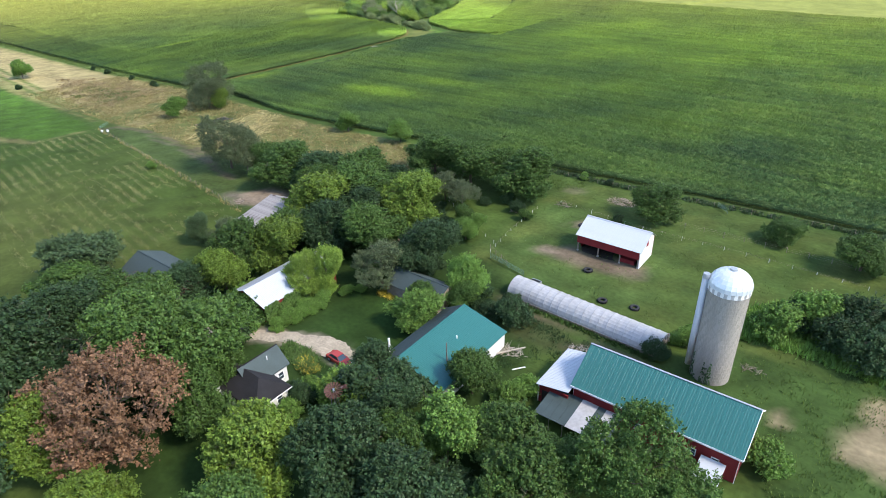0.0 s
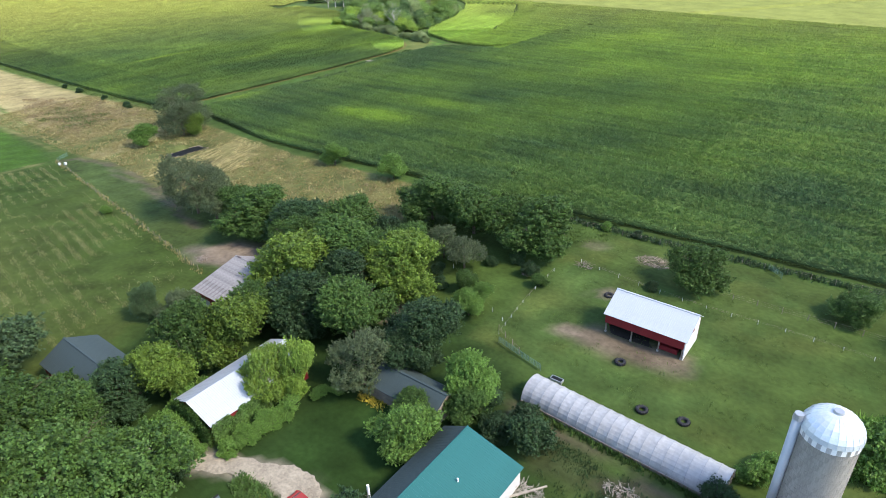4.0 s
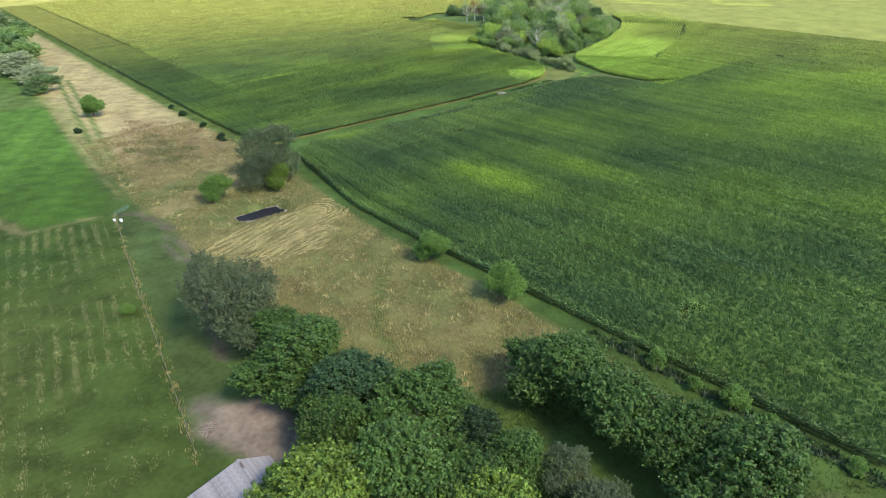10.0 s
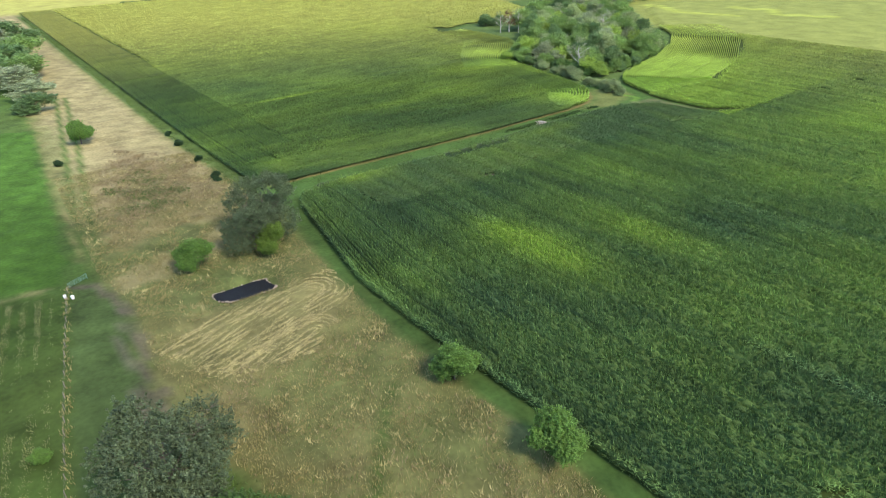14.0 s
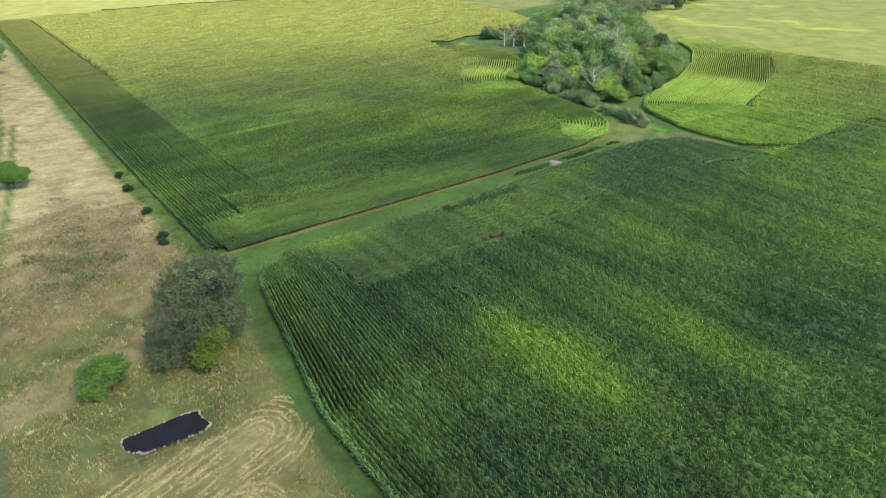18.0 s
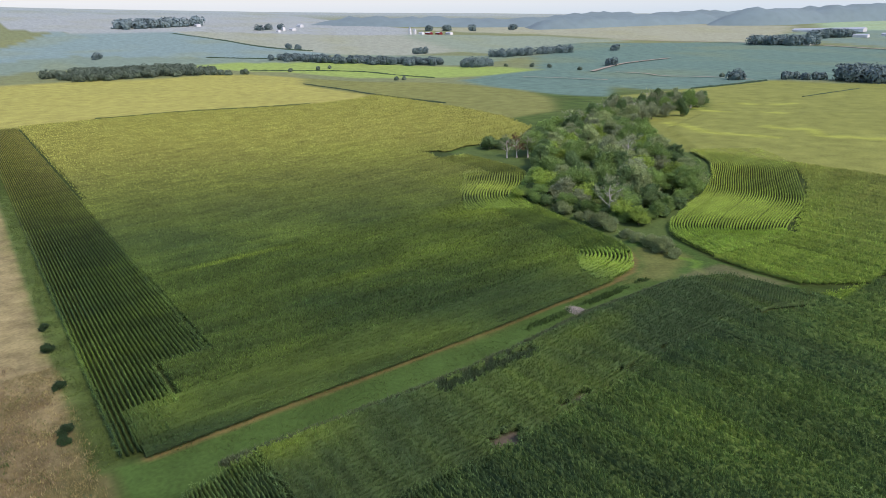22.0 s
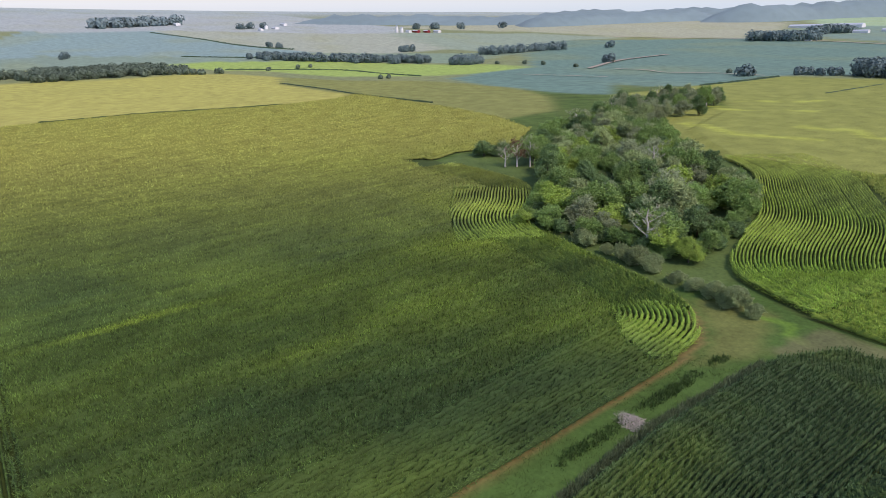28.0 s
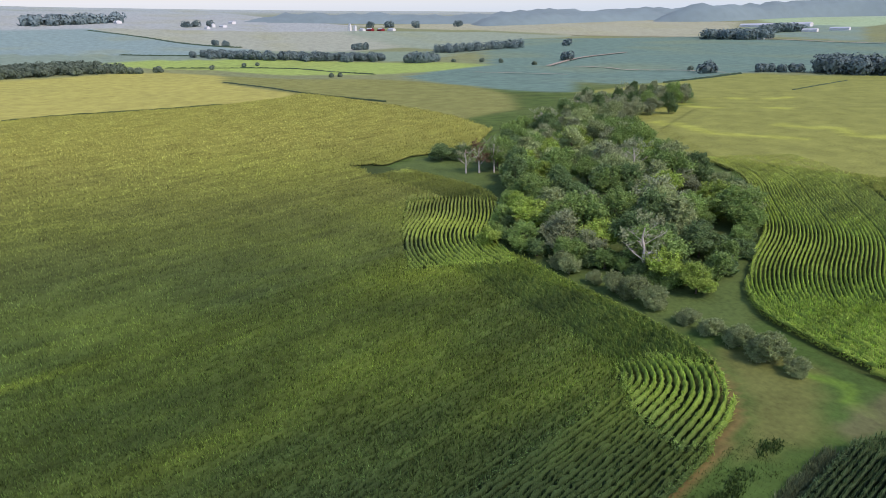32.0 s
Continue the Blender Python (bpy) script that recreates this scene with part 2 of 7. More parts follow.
# ---- mesh helpers ----
class Shape:
    """Collects vertices and faces of one part."""

    def __init__(self):
        self.v, self.f = [], []

    def face(self, *pts):
        n = len(self.v)
        self.v += [tuple(p) for p in pts]
        self.f.append(tuple(range(n, n + len(pts))))
        return self

    def box(self, x0, x1, y0, y1, z0, z1):
        n = len(self.v)
        self.v += [(x0, y0, z0), (x1, y0, z0), (x1, y1, z0), (x0, y1, z0), (x0, y0, z1), (x1, y0, z1), (x1, y1, z1), (x0, y1, z1)]
        self.f += [tuple(n + i for i in q) for q in ((3, 2, 1, 0), (4, 5, 6, 7), (0, 1, 5, 4), (1, 2, 6, 5), (2, 3, 7, 6), (3, 0, 4, 7))]
        return self

    def slab(self, a, b, c, d, thick):
        """A sheet with the four upper corners a to d, counter-clockwise from above."""
        n = len(self.v)
        self.v += [tuple(p) for p in (a, b, c, d)] + [(p[0], p[1], p[2] - thick) for p in (a, b, c, d)]
        self.f += [tuple(n + i for i in q) for q in ((0, 1, 2, 3), (7, 6, 5, 4), (0, 4, 5, 1), (1, 5, 6, 2), (2, 6, 7, 3), (3, 7, 4, 0))]
        return self

    def tube(self, p, q, r0, r1=None, n=6, caps=True):
        p, q = Vector(p), Vector(q)
        r1 = r0 if r1 is None else r1
        d = (q - p).normalized()
        u = d.orthogonal().normalized()
        w = d.cross(u)
        k = len(self.v)
        for c, r in ((p, r0), (q, r1)):
            for i in range(n):
                a = 2 * math.pi * i / n
                self.v.append(tuple(c + u * (r * math.cos(a)) + w * (r * math.sin(a))))
        self.f += [(k + i, k + (i + 1) % n, k + n + (i + 1) % n, k + n + i) for i in range(n)]
        if caps:
            self.f += [tuple(k + n - 1 - i for i in range(n)), tuple(k + n + i for i in range(n))]
        return self

    def ring(self, c, R, r, n=16, m=6, squash=1.0):
        """A torus lying flat at c."""
        k = len(self.v)
        for i in range(n):
            a = 2 * math.pi * i / n
            for j in range(m):
                b = 2 * math.pi * j / m
                s = R + r * math.cos(b)
                self.v.append((c[0] + s * math.cos(a), c[1] + s * math.sin(a), c[2] + squash * r * math.sin(b)))
        self.f += [(k + i * m + j, k + ((i + 1) % n) * m + j, k + ((i + 1) % n) * m + (j + 1) % m, k + i * m + (j + 1) % m) for i in range(n) for j in range(m)]
        return self

    def mesh(self, name, material, smooth=False, off=(0, 0, 0)):
        me = bpy.data.meshes.new(name)
        me.from_pydata([(x - off[0], y - off[1], z - off[2]) for x, y, z in self.v], [], self.f)
        me.materials.append(material)
        if smooth:
            me.shade_smooth()
        return me


def thing(name, at, label="", category="", group="", kind="", rz=0.0):
    """An Empty at the base of a thing, for its parts."""
    ob = new(name)
    ob.empty_display_size = 0.2
    ob.matrix_world = pose(*at, 0, 0, rz)
    return tagged(ob, label, category, group, kind)


def part(name, shape, material, parent, label="", smooth=False, world=True):
    """One mesh under a thing or a part. world: its vertices are in world places (for things that are not turned)."""
    root = parent
    off = Vector((0, 0, 0))
    if world:
        while root is not None:
            off += root.location
            root = root.parent
    ob = new(name, shape.mesh(name, material, smooth, off))
    ob.parent = parent
    return tagged(ob, label) if label else ob


def big_mesh(name, v, f4=None, f3=None, material=None, attr=None, values=None):
    """A large mesh straight from arrays: quads and triangles, with a colour per point."""
    me = bpy.data.meshes.new(name)
    f4 = np.zeros((0, 4), np.int32) if f4 is None else f4.astype(np.int32)
    f3 = np.zeros((0, 3), np.int32) if f3 is None else f3.astype(np.int32)
    me.vertices.add(len(v))
    me.vertices.foreach_set("co", np.ascontiguousarray(v, np.float32).ravel())
    loops = np.concatenate([f4.ravel(), f3.ravel()])
    me.loops.add(len(loops))
    me.loops.foreach_set("vertex_index", loops)
    starts = np.concatenate([np.arange(len(f4)) * 4, len(f4) * 4 + np.arange(len(f3)) * 3]).astype(np.int32)
    me.polygons.add(len(starts))
    me.polygons.foreach_set("loop_start", starts)
    me.update(calc_edges=True)
    if attr:
        ca = me.color_attributes.new(attr, "FLOAT_COLOR", "POINT")
        ca.data.foreach_set("color", np.ascontiguousarray(np.concatenate([values, np.ones((len(v), 1))], 1), np.float32).ravel())
    me.materials.append(material)
    me.validate()
    return me


# ---- lie of the land ----
def smooth01(u):
    u = np.clip(u, 0, 1)
    return u * u * (3 - 2 * u)


def wave(x, y, s, seed):
    """Cheap smooth noise, about -1 to 1, with features s metres across."""
    r = np.random.RandomState(seed)
    out = 0
    for k in range(7):
        a, ph, q = r.uniform(0, 2 * math.pi), r.uniform(0, 6.28), r.uniform(0.6, 1.9) * 3.1 / s
        out = out + np.sin((x * math.cos(a) + y * math.sin(a)) * q + ph + 1.3 * np.sin((y * math.cos(a * 2.3) - x * math.sin(a * 2.3)) * q * 0.6 + ph * 2))
    return out / 3.2


def height(x, y):
    """Ground height: level farmyard, a long fall to the fields, and far rising country."""
    x, y = np.asarray(x, float), np.asarray(y, float)
    z = -6 * smooth01((-0.75 * x + 0.66 * y - 120) / 240)
    d = np.hypot(x + 100, y - 120)
    bearing = np.degrees(np.arctan2(-(x + 100), y - 120))
    rise = 69 + 2.55 * (np.clip(np.where(bearing < -90, 110, bearing), 0, 110) - 14)
    z = z + rise * smooth01((d - 650) / 3900) + 1.5 * smooth01((d - 600) / 500) * wave(x, y, 900, 3)
    z = z - 1.5 * np.exp(-((x + 194.3) / 3.9) ** 6 - ((y - 120.6) / 7.0) ** 6)
    return z


def ground_at(x, y):
    return float(height(x, y))


def inside(x, y, poly):
    """Signed distance to a polygon's outline, positive inside."""
    p = np.array(poly, float)
    q = np.roll(p, -1, 0)
    best, odd = np.full(x.shape, 1e9), np.zeros(x.shape, bool)
    for (ax, ay), (bx, by) in zip(p, q):
        ex, ey = bx - ax, by - ay
        t = np.clip(((x - ax) * ex + (y - ay) * ey) / (ex * ex + ey * ey + 1e-9), 0, 1)
        best = np.minimum(best, np.hypot(x - ax - t * ex, y - ay - t * ey))
        if ey != 0:
            odd ^= ((ay > y) != (by > y)) & (x < ex * (y - ay) / ey + ax)
    return np.where(odd, best, -best)


def near_line(x, y, line):
    best = np.full(x.shape, 1e9)
    for (ax, ay), (bx, by) in zip(line[:-1], line[1:]):
        ex, ey = bx - ax, by - ay
        t = np.clip(((x - ax) * ex + (y - ay) * ey) / (ex * ex + ey * ey + 1e-9), 0, 1)
        best = np.minimum(best, np.hypot(x - ax - t * ex, y - ay - t * ey))
    return best


# plan of the fields
FARM_EDGE = [(400, 175), (120, 154), (40, 148), (-20, 144.5), (-66, 141.5), (-120, 140.2), (-160, 139.2), (-180, 139.6), (-200, 143.5), (-225, 148.5)]
M_FIELD = FARM_EDGE + [(-233.5, 152), (-237, 165), (-235.5, 200), (-236, 232), (-238, 255), (-237, 275), (-236, 294), (-229, 307), (-214, 308.5), (-205, 312), (-200, 330), (-190, 420), (150, 900), (700, 700)]
N_EAST = [(-248.5, 150), (-249, 180), (-248, 226), (-248.5, 255), (-248.5, 280), (-250.5, 291), (-256, 299.5), (-264.5, 306), (-276, 309.6), (-297, 313.8), (-329, 322), (-342, 329.5), (-350, 341), (-358, 352), (-374, 365), (-397, 368), (-430, 369), (-446, 371), (-453, 390), (-447, 412), (-452, 436), (-478, 474), (-540, 500)]
N_FIELD = [(-248.5, 147)] + N_EAST + [(-604, 513), (-712, 525), (-790, 527), (-767, 489), (-761, 434), (-773, 387), (-808, 308), (-813, 244), (-815, 148)]
R_FIELD = [(-262, 327), (-269, 331), (-275, 352), (-287, 385), (-301, 420), (-318, 445), (-345, 470), (-380, 505), (-405, 535), (-430, 620), (-300, 760), (150, 900), (-190, 420), (-200, 330), (-212, 316), (-228, 316), (-242, 318)]
WOOD = [(-333, 323), (-315, 325), (-298, 328), (-281, 326), (-277, 343), (-283, 370), (-297, 405), (-318, 428), (-342, 447), (-400, 505), (-424, 530), (-440, 545), (-470, 545), (-482, 520), (-462, 480), (-437, 440), (-412, 396), (-385, 382), (-362, 362), (-345, 338)]

# where the end rows stand apart and can be counted
N_OPEN = [(-335, 293), (-319, 316), (-329, 322.5), (-342, 330), (-350, 341.5), (-362, 356), (-376, 352), (-391, 338), (-362, 312)]
CORNER_OPEN = [(-271, 288), (-269, 298), (-258, 302), (-250, 293), (-248, 283), (-252, 275), (-262, 279)]
BACK_OPEN = [(-458, 357), (-453, 367), (-430, 370), (-420, 365), (-440, 356)]
R_ROWS = [(-240, 318.5), (-252, 321), (-266, 329), (-275, 352), (-287, 385), (-301, 420), (-318, 445), (-345, 470)]
R_CURVE = [(-206, 312), (-226, 315), (-240, 317.5), (-252, 321), (-266, 329), (-275, 352), (-287, 385), (-301, 420), (-318, 445), (-345, 470)]


def farm_edge_y(x):
    p = np.array(FARM_EDGE)[::-1]
    return np.interp(x, p[:, 0], p[:, 1])

# ground in sun beyond the cloud's shade; its light is painted as paler maize
SUNLIT = [(-450, 345), (-465, 310), (-500, 285), (-600, 250), (-760, 215), (-1500, 100), (-1500, 900), (-560, 460), (-520, 385)]


def tint_at(x, y):
    """Leaf colour over fields: dark green, paler streaks along rows, sunlight painted in."""
    base = np.where((x > -246)[:, None], np.array((0.06, 0.11, 0.042)), np.array((0.058, 0.112, 0.034)))
    pale = np.array((0.20, 0.31, 0.045))
    t = 0.16 + 0.14 * wave(x, y, 45, 61) + 0.10 * wave(x * 0.25, y, 8, 62) * (x > -240) + 0.10 * wave(x, y * 0.25, 8, 63) * (x < -248)
    # sun painted in: far rows, ground past the cloud edge, wood side, patches
    t = t + 0.42 * smooth01((y - 175) / 140) * smooth01((x + 215) / 60) + 0.5 * smooth01(inside(x, y, SUNLIT) / 45 + 0.3)
    t = t + 0.5 * np.exp(-near_line(x, y, N_EAST[4:17]) / 12) * (x < -246) + 0.9 * np.exp(-near_line(x, y, R_CURVE) / 60) * (y > 311) * (x < -200)
    for cx, cy, a, b, s in ((-169, 179, 16, 6.5, 1.25), (-156, 203, 20, 7, 0.75), (-190, 232, 16, 8, 0.3), (-258, 293, 10, 9, 0.75), (-330, 300, 10, 22, 0.6), (-345, 318, 14, 8, 0.75), (-300, 222, 3, 20, 0.2), (-262, 360, 30, 30, 1.4), (-350, 325, 14, 12, 0.9), (-240, 322, 12, 6, 0.7), (-300, 270, 22, 14, 0.3), (-262, 158, 6, 6, 0.35), (-236, 168, 5, 12, 0.6), (-232, 250, 5, 16, 0.35), (-341.5, 198, 2.0, 19, 0.9)):
        t = t + s * np.exp(-((x - cx) / a) ** 2 - ((y - cy) / b) ** 2)
    lane = np.where(x < -248, np.floor(x / 9.14), np.floor((y - 138) / 9.14))
    t = t + 0.07 * np.sin(lane * 12.9)
    # distance haze and sun mixed into the leaf colour as a far pale tone
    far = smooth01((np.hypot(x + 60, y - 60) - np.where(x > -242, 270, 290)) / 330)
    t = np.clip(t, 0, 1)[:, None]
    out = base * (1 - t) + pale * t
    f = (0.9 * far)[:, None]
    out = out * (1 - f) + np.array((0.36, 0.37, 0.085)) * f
    # stronger and weaker rows, and clumps of a few plants
    drift = np.where(x < -246, wave(x, y * 0.07, 2.4, 64), wave(x * 0.07, y, 2.4, 65))
    return out * np.clip(1 + 0.13 * drift + 0.05 * wave(x, y, 2.6, 66) + 0.08 * wave(x, y, 11, 67), 0.5, 1.6)[:, None]


# ---- ground: one sheet to the horizon ----
def axis(lo, hi, step, grow, end):
    mid = np.arange(lo, hi + step, step)
    out = []
    s, p = step, 0.0
    while p < end:
        s *= grow
        p += s
        out.append(p)
    out = np.array(out)
    return np.concatenate([lo - out[::-1], mid, mid[-1] + out])


gx, gy = axis(-420, 20, 1.35, 1.04, 4300), axis(30, 440, 1.45, 1.04, 4300)
GX, GY = np.meshgrid(gx, gy)
X, Y = GX.ravel(), GY.ravel()
cover = np.tile(np.array((0.072, 0.125, 0.026)), (len(X), 1))
far_mix = smooth01((np.hypot(X + 200, Y - 200) - 450) / 500)
wob = 0.9 * wave(X, Y, 5, 11) + 0.7 * wave(X, Y, 14, 12)


def paint(mask, color, strength=1.0):
    m = (np.clip(mask, 0, 1) * strength)[:, None]
    cover[:] = cover * (1 - m) + np.array(color) * m


def zone(poly, color, soft=1.5, strength=1.0, rough=1.0):
    paint(0.5 + (inside(X, Y, poly) + wob * rough) / soft, color, strength)


# broad variation of the pastures
paint(0.5 + 0.5 * wave(X, Y, 40, 21), (0.10, 0.13, 0.034), 0.5)
P1 = [(-217, 91), (-179, 85), (-147, 80.5), (-118, 76), (-113, 55), (-100, 30), (-80, -60), (-900, -400), (-900, 30), (-223, 72)]
zone(P1, (0.06, 0.105, 0.02), 2)
paint((inside(X, Y, P1) > 0) * smooth01(0.5 * wave(X, Y * 0.8, 60, 22) + 0.3), (0.13, 0.145, 0.04), 0.5)
# farmyard lawns, darkened by cloud shade put into their green
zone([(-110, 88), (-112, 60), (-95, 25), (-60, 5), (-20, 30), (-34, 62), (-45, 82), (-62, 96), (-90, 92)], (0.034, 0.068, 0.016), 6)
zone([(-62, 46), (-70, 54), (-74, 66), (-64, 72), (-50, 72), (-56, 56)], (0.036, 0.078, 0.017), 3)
zone([(-219, 92), (-147, 81), (-120, 76.5), (-114, 86), (-125, 96), (-150, 96), (-180, 97), (-201, 99), (-219, 96)], (0.08, 0.122, 0.034), 1, 1.0, 0.6)
DRY = [(-219, 97), (-201, 100), (-180, 97.5), (-165, 96), (-150, 100), (-125, 104), (-108, 108), (-98, 126), (-84, 134), (-118, 136.5), (-160, 136), (-200, 140), (-245, 143.5), (-420, 142), (-900, 146), (-900, 112), (-372, 103), (-281, 97.5)]
zone(DRY, (0.20, 0.195, 0.066), 3)
paint((inside(X, Y, DRY) > 0) * smooth01(wave(X, Y, 9, 31) * 0.8 + 0.2), (0.17, 0.18, 0.06), 0.6)
paint((inside(X, Y, DRY) > 0) * smooth01(wave(X, Y, 17, 32) * 0.9), (0.29, 0.225, 0.10), 0.5)
zone([(-255, 141), (-430, 139), (-900, 142), (-900, 114), (-372, 106), (-290, 102), (-258, 104)], (0.33, 0.27, 0.125), 5, 0.85)
zone([(-243, 104), (-246, 138), (-262, 140), (-300, 138), (-320, 122), (-285, 108)], (0.27, 0.205, 0.10), 16, 0.6, 3)
zone([(-258, 112), (-252, 124), (-268, 130), (-285, 122), (-275, 111)], (0.15, 0.16, 0.07), 6, 0.8, 2)
zone([(-226, 104), (-240, 104), (-245, 120), (-245, 137), (-235, 136), (-228, 120)], (0.29, 0.235, 0.105), 3, 0.8, 1.2)
zone([(-228, 98), (-236, 118), (-232, 142), (-205, 142), (-196, 134), (-186, 128), (-186, 112), (-195, 103), (-210, 98)], (0.14, 0.17, 0.052), 5, 0.85)
zone([(-163, 112), (-170, 136.5), (-118, 135.5), (-128, 118)], (0.165, 0.185, 0.058), 9, 0.7, 3)
HAY = [(-182, 99.5), (-190, 112), (-188, 126), (-191, 138), (-178, 137.5), (-164, 121), (-166, 106)]
zone(HAY, (0.26, 0.23, 0.085), 6, 0.75, 2.5)
zone([(-216, 101), (-233, 134), (-219, 130), (-214, 118), (-207, 101)], (0.34, 0.28, 0.13), 3, 0.8, 1.5)
zone([(-280, 99), (-372, 105), (-372, 110), (-280, 105), (-222, 100)], (0.20, 0.205, 0.075), 4, 0.7)
zone([(-376, 87), (-369, 102), (-281, 96.5), (-228, 92.5), (-220, 91), (-222, 73), (-500, 20), (-600, 90)], (0.068, 0.142, 0.02), 1.5)
zone([(-220, 92), (-223, 73), (-260, 58), (-320, 40), (-320, 36.5), (-258, 55), (-219, 71)], (0.24, 0.215, 0.09), 2, 0.8)
# old wheel tracks in the dry grass
for trk in ([(-148, 127), (-142.4, 121.7), (-129.6, 112.2), (-117.7, 109), (-110, 107)], [(-219, 99), (-260, 103), (-330, 112), (-420, 122)], [(-219, 97), (-262, 99.5), (-332, 108), (-420, 118)]):
    paint(smooth01(1.2 - near_line(X, Y, trk) / 1.3), (0.085, 0.135, 0.03), 0.9)
for trk in ([(-170, 97.5), (-160, 95.5), (-150, 90), (-140, 88)], [(-217.5, 92), (-216, 96), (-203, 99), (-185, 98.5), (-163, 93.3), (-155, 91.6)]):
    paint(smooth01(1.2 - near_line(X, Y, trk) / 1.2 + 0.3 * wob), (0.15, 0.12, 0.085), 0.7)
# verge between the dry grass and the maize
ey = farm_edge_y(X)
verge = (X < 200) & (X > -252)
paint(verge * smooth01((Y - ey + 4.5) / 2) * smooth01((ey + 2 - Y) / 1.5), (0.07, 0.13, 0.03), 0.9)
paint((X < -249) * (X > -800) * smooth01((Y - 140.5) / 1.5) * smooth01((147.5 - Y) / 1.5), (0.10, 0.15, 0.038), 0.9)
# farmyard: rough grass, worn earth, gravel
zone([(-64, 90), (-64, 122), (-30, 124), (-28, 88), (-48, 87)], (0.085, 0.14, 0.035), 5)
zone([(-12, 94), (24, 94), (24, 60), (0, 60), (-8, 74), (-17, 78)], (0.062, 0.112, 0.027), 4)
YARD = [(-64, 90), (-64, 136), (24, 142), (24, 92), (-28, 88)]
paint((inside(X, Y, YARD) > 0) * smooth01(0.6 * wave(X, Y, 11, 23) + 0.2), (0.14, 0.165, 0.04), 0.55)
paint((inside(X, Y, YARD) > 0) * smooth01(0.7 * wave(X, Y, 5, 24)), (0.06, 0.115, 0.028), 0.5)
zone([(-50, 80.5), (-40, 79.8), (-24, 77.5), (-24, 74.5), (-36, 71), (-44, 73)], (0.075, 0.085, 0.035), 3, 0.7, 1.5)
paint(smooth01(1.1 - near_line(X, Y, [(-49, 80.4), (-36, 78.9), (-22, 77.4)]) / 1.2 + 0.4 * wob), (0.16, 0.125, 0.085), 0.7)
paint(smooth01(1.2 - near_line(X, Y, [(-201, 98), (-190, 95.5), (-176, 94.5), (-163, 92.5)]) / 0.8 + 0.4 * wob), (0.20, 0.165, 0.12), 0.5)
zone([(-131, 80), (-124, 90), (-110, 92), (-108, 84), (-112, 82), (-122, 80)], (0.22, 0.18, 0.14), 3, 0.9, 1.0)
zone([(-54, 100), (-48, 105.5), (-33, 105.5), (-31.5, 101.5), (-38, 99.5), (-46, 99)], (0.24, 0.18, 0.13), 3, 0.9, 0.5)
for cx, cy, r, s in ((-51, 115, 3, 0.8), (-54, 113.5, 1.4, 0.7), (-51.5, 101, 2.2, 0.8), (-59.9, 131, 2.6, 0.35), (-78, 88, 4.5, 0.8), (-122, 84, 6, 0.85), (-116, 84, 5, 0.9), (-125, 79.5, 2, 0.5), (-31, 75, 3.2, 0.35), (-48, 131, 3, 0.4)):
    paint(smooth01((r + wob - np.hypot(X - cx, (Y - cy) * 1.3)) / 1.6 + 0.4), (0.30, 0.235, 0.17), s)
for cx, cy, r in ((-2.5, 79, 2.8), (9, 78, 4.5), (9, 87, 3)):
    paint(smooth01((r + 1.5 * wob - np.hypot(X - cx, Y - cy)) / 2.2 + 0.4), (0.42, 0.33, 0.20), 0.85)
DRIVE = [(-96, 38), (-84, 43.4), (-79, 46.2), (-74, 49.3), (-68, 51.7), (-63, 52.7), (-60, 51.6)]
paint(0.5 + (1.9 - near_line(X, Y, DRIVE) + 0.3 * wob) / 0.9, (0.36, 0.31, 0.235))
# yard and pasture darker than the dry end: duller light put into the colour
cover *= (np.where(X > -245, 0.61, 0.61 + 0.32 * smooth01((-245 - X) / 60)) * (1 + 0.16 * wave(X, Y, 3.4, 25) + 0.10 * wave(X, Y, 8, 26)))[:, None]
# fields of maize: soil and low leaves
for poly in (M_FIELD, N_FIELD, R_FIELD):
    paint(0.5 + (inside(X, Y, poly) - 0.4) / 1.0, (0.05, 0.075, 0.02))
WAY = [(-249, 145), (-249, 180), (-248.5, 280), (-252, 294), (-262, 305), (-272, 312), (-262, 328), (-242, 318), (-228, 318), (-212, 316), (-214, 308.5), (-229, 307), (-236, 294), (-238, 270), (-236, 232), (-235.5, 200), (-237, 165), (-233, 152), (-240, 145)]
zone(WAY, (0.062, 0.115, 0.025), 1.2, 1.0, 0.3)
zone([(-246, 280), (-250, 296), (-262, 308), (-258, 318), (-246, 314), (-240, 296)], (0.16, 0.165, 0.05), 4, 0.7)
paint(smooth01(1.4 - near_line(X + 0.2, Y, N_EAST[:9])), (0.22, 0.15, 0.06), 0.7)
zone([(-236.5, 203), (-233.5, 232), (-230, 232), (-231.5, 202)], (0.06, 0.085, 0.03), 2)
paint(smooth01(1.3 - near_line(X, Y, [(-250.5, 311), (-241.6, 312.5), (-239.5, 306.5), (-236, 306)]) / 1.2), (0.12, 0.22, 0.03), 0.9)
zone([(-217, 309), (-231, 308), (-236, 297), (-240, 300), (-236, 316), (-215, 315)], (0.15, 0.135, 0.07), 2, 0.6)
zone([(-272, 310), (-300, 315), (-340, 331), (-360, 355), (-380, 368), (-440, 369), (-450, 392), (-420, 420), (-440, 470), (-470, 610), (-410, 620), (-395, 530), (-330, 455), (-290, 405), (-268, 345), (-262, 325)], (0.085, 0.13, 0.035), 3)
zone(WOOD, (0.075, 0.11, 0.032), 8)
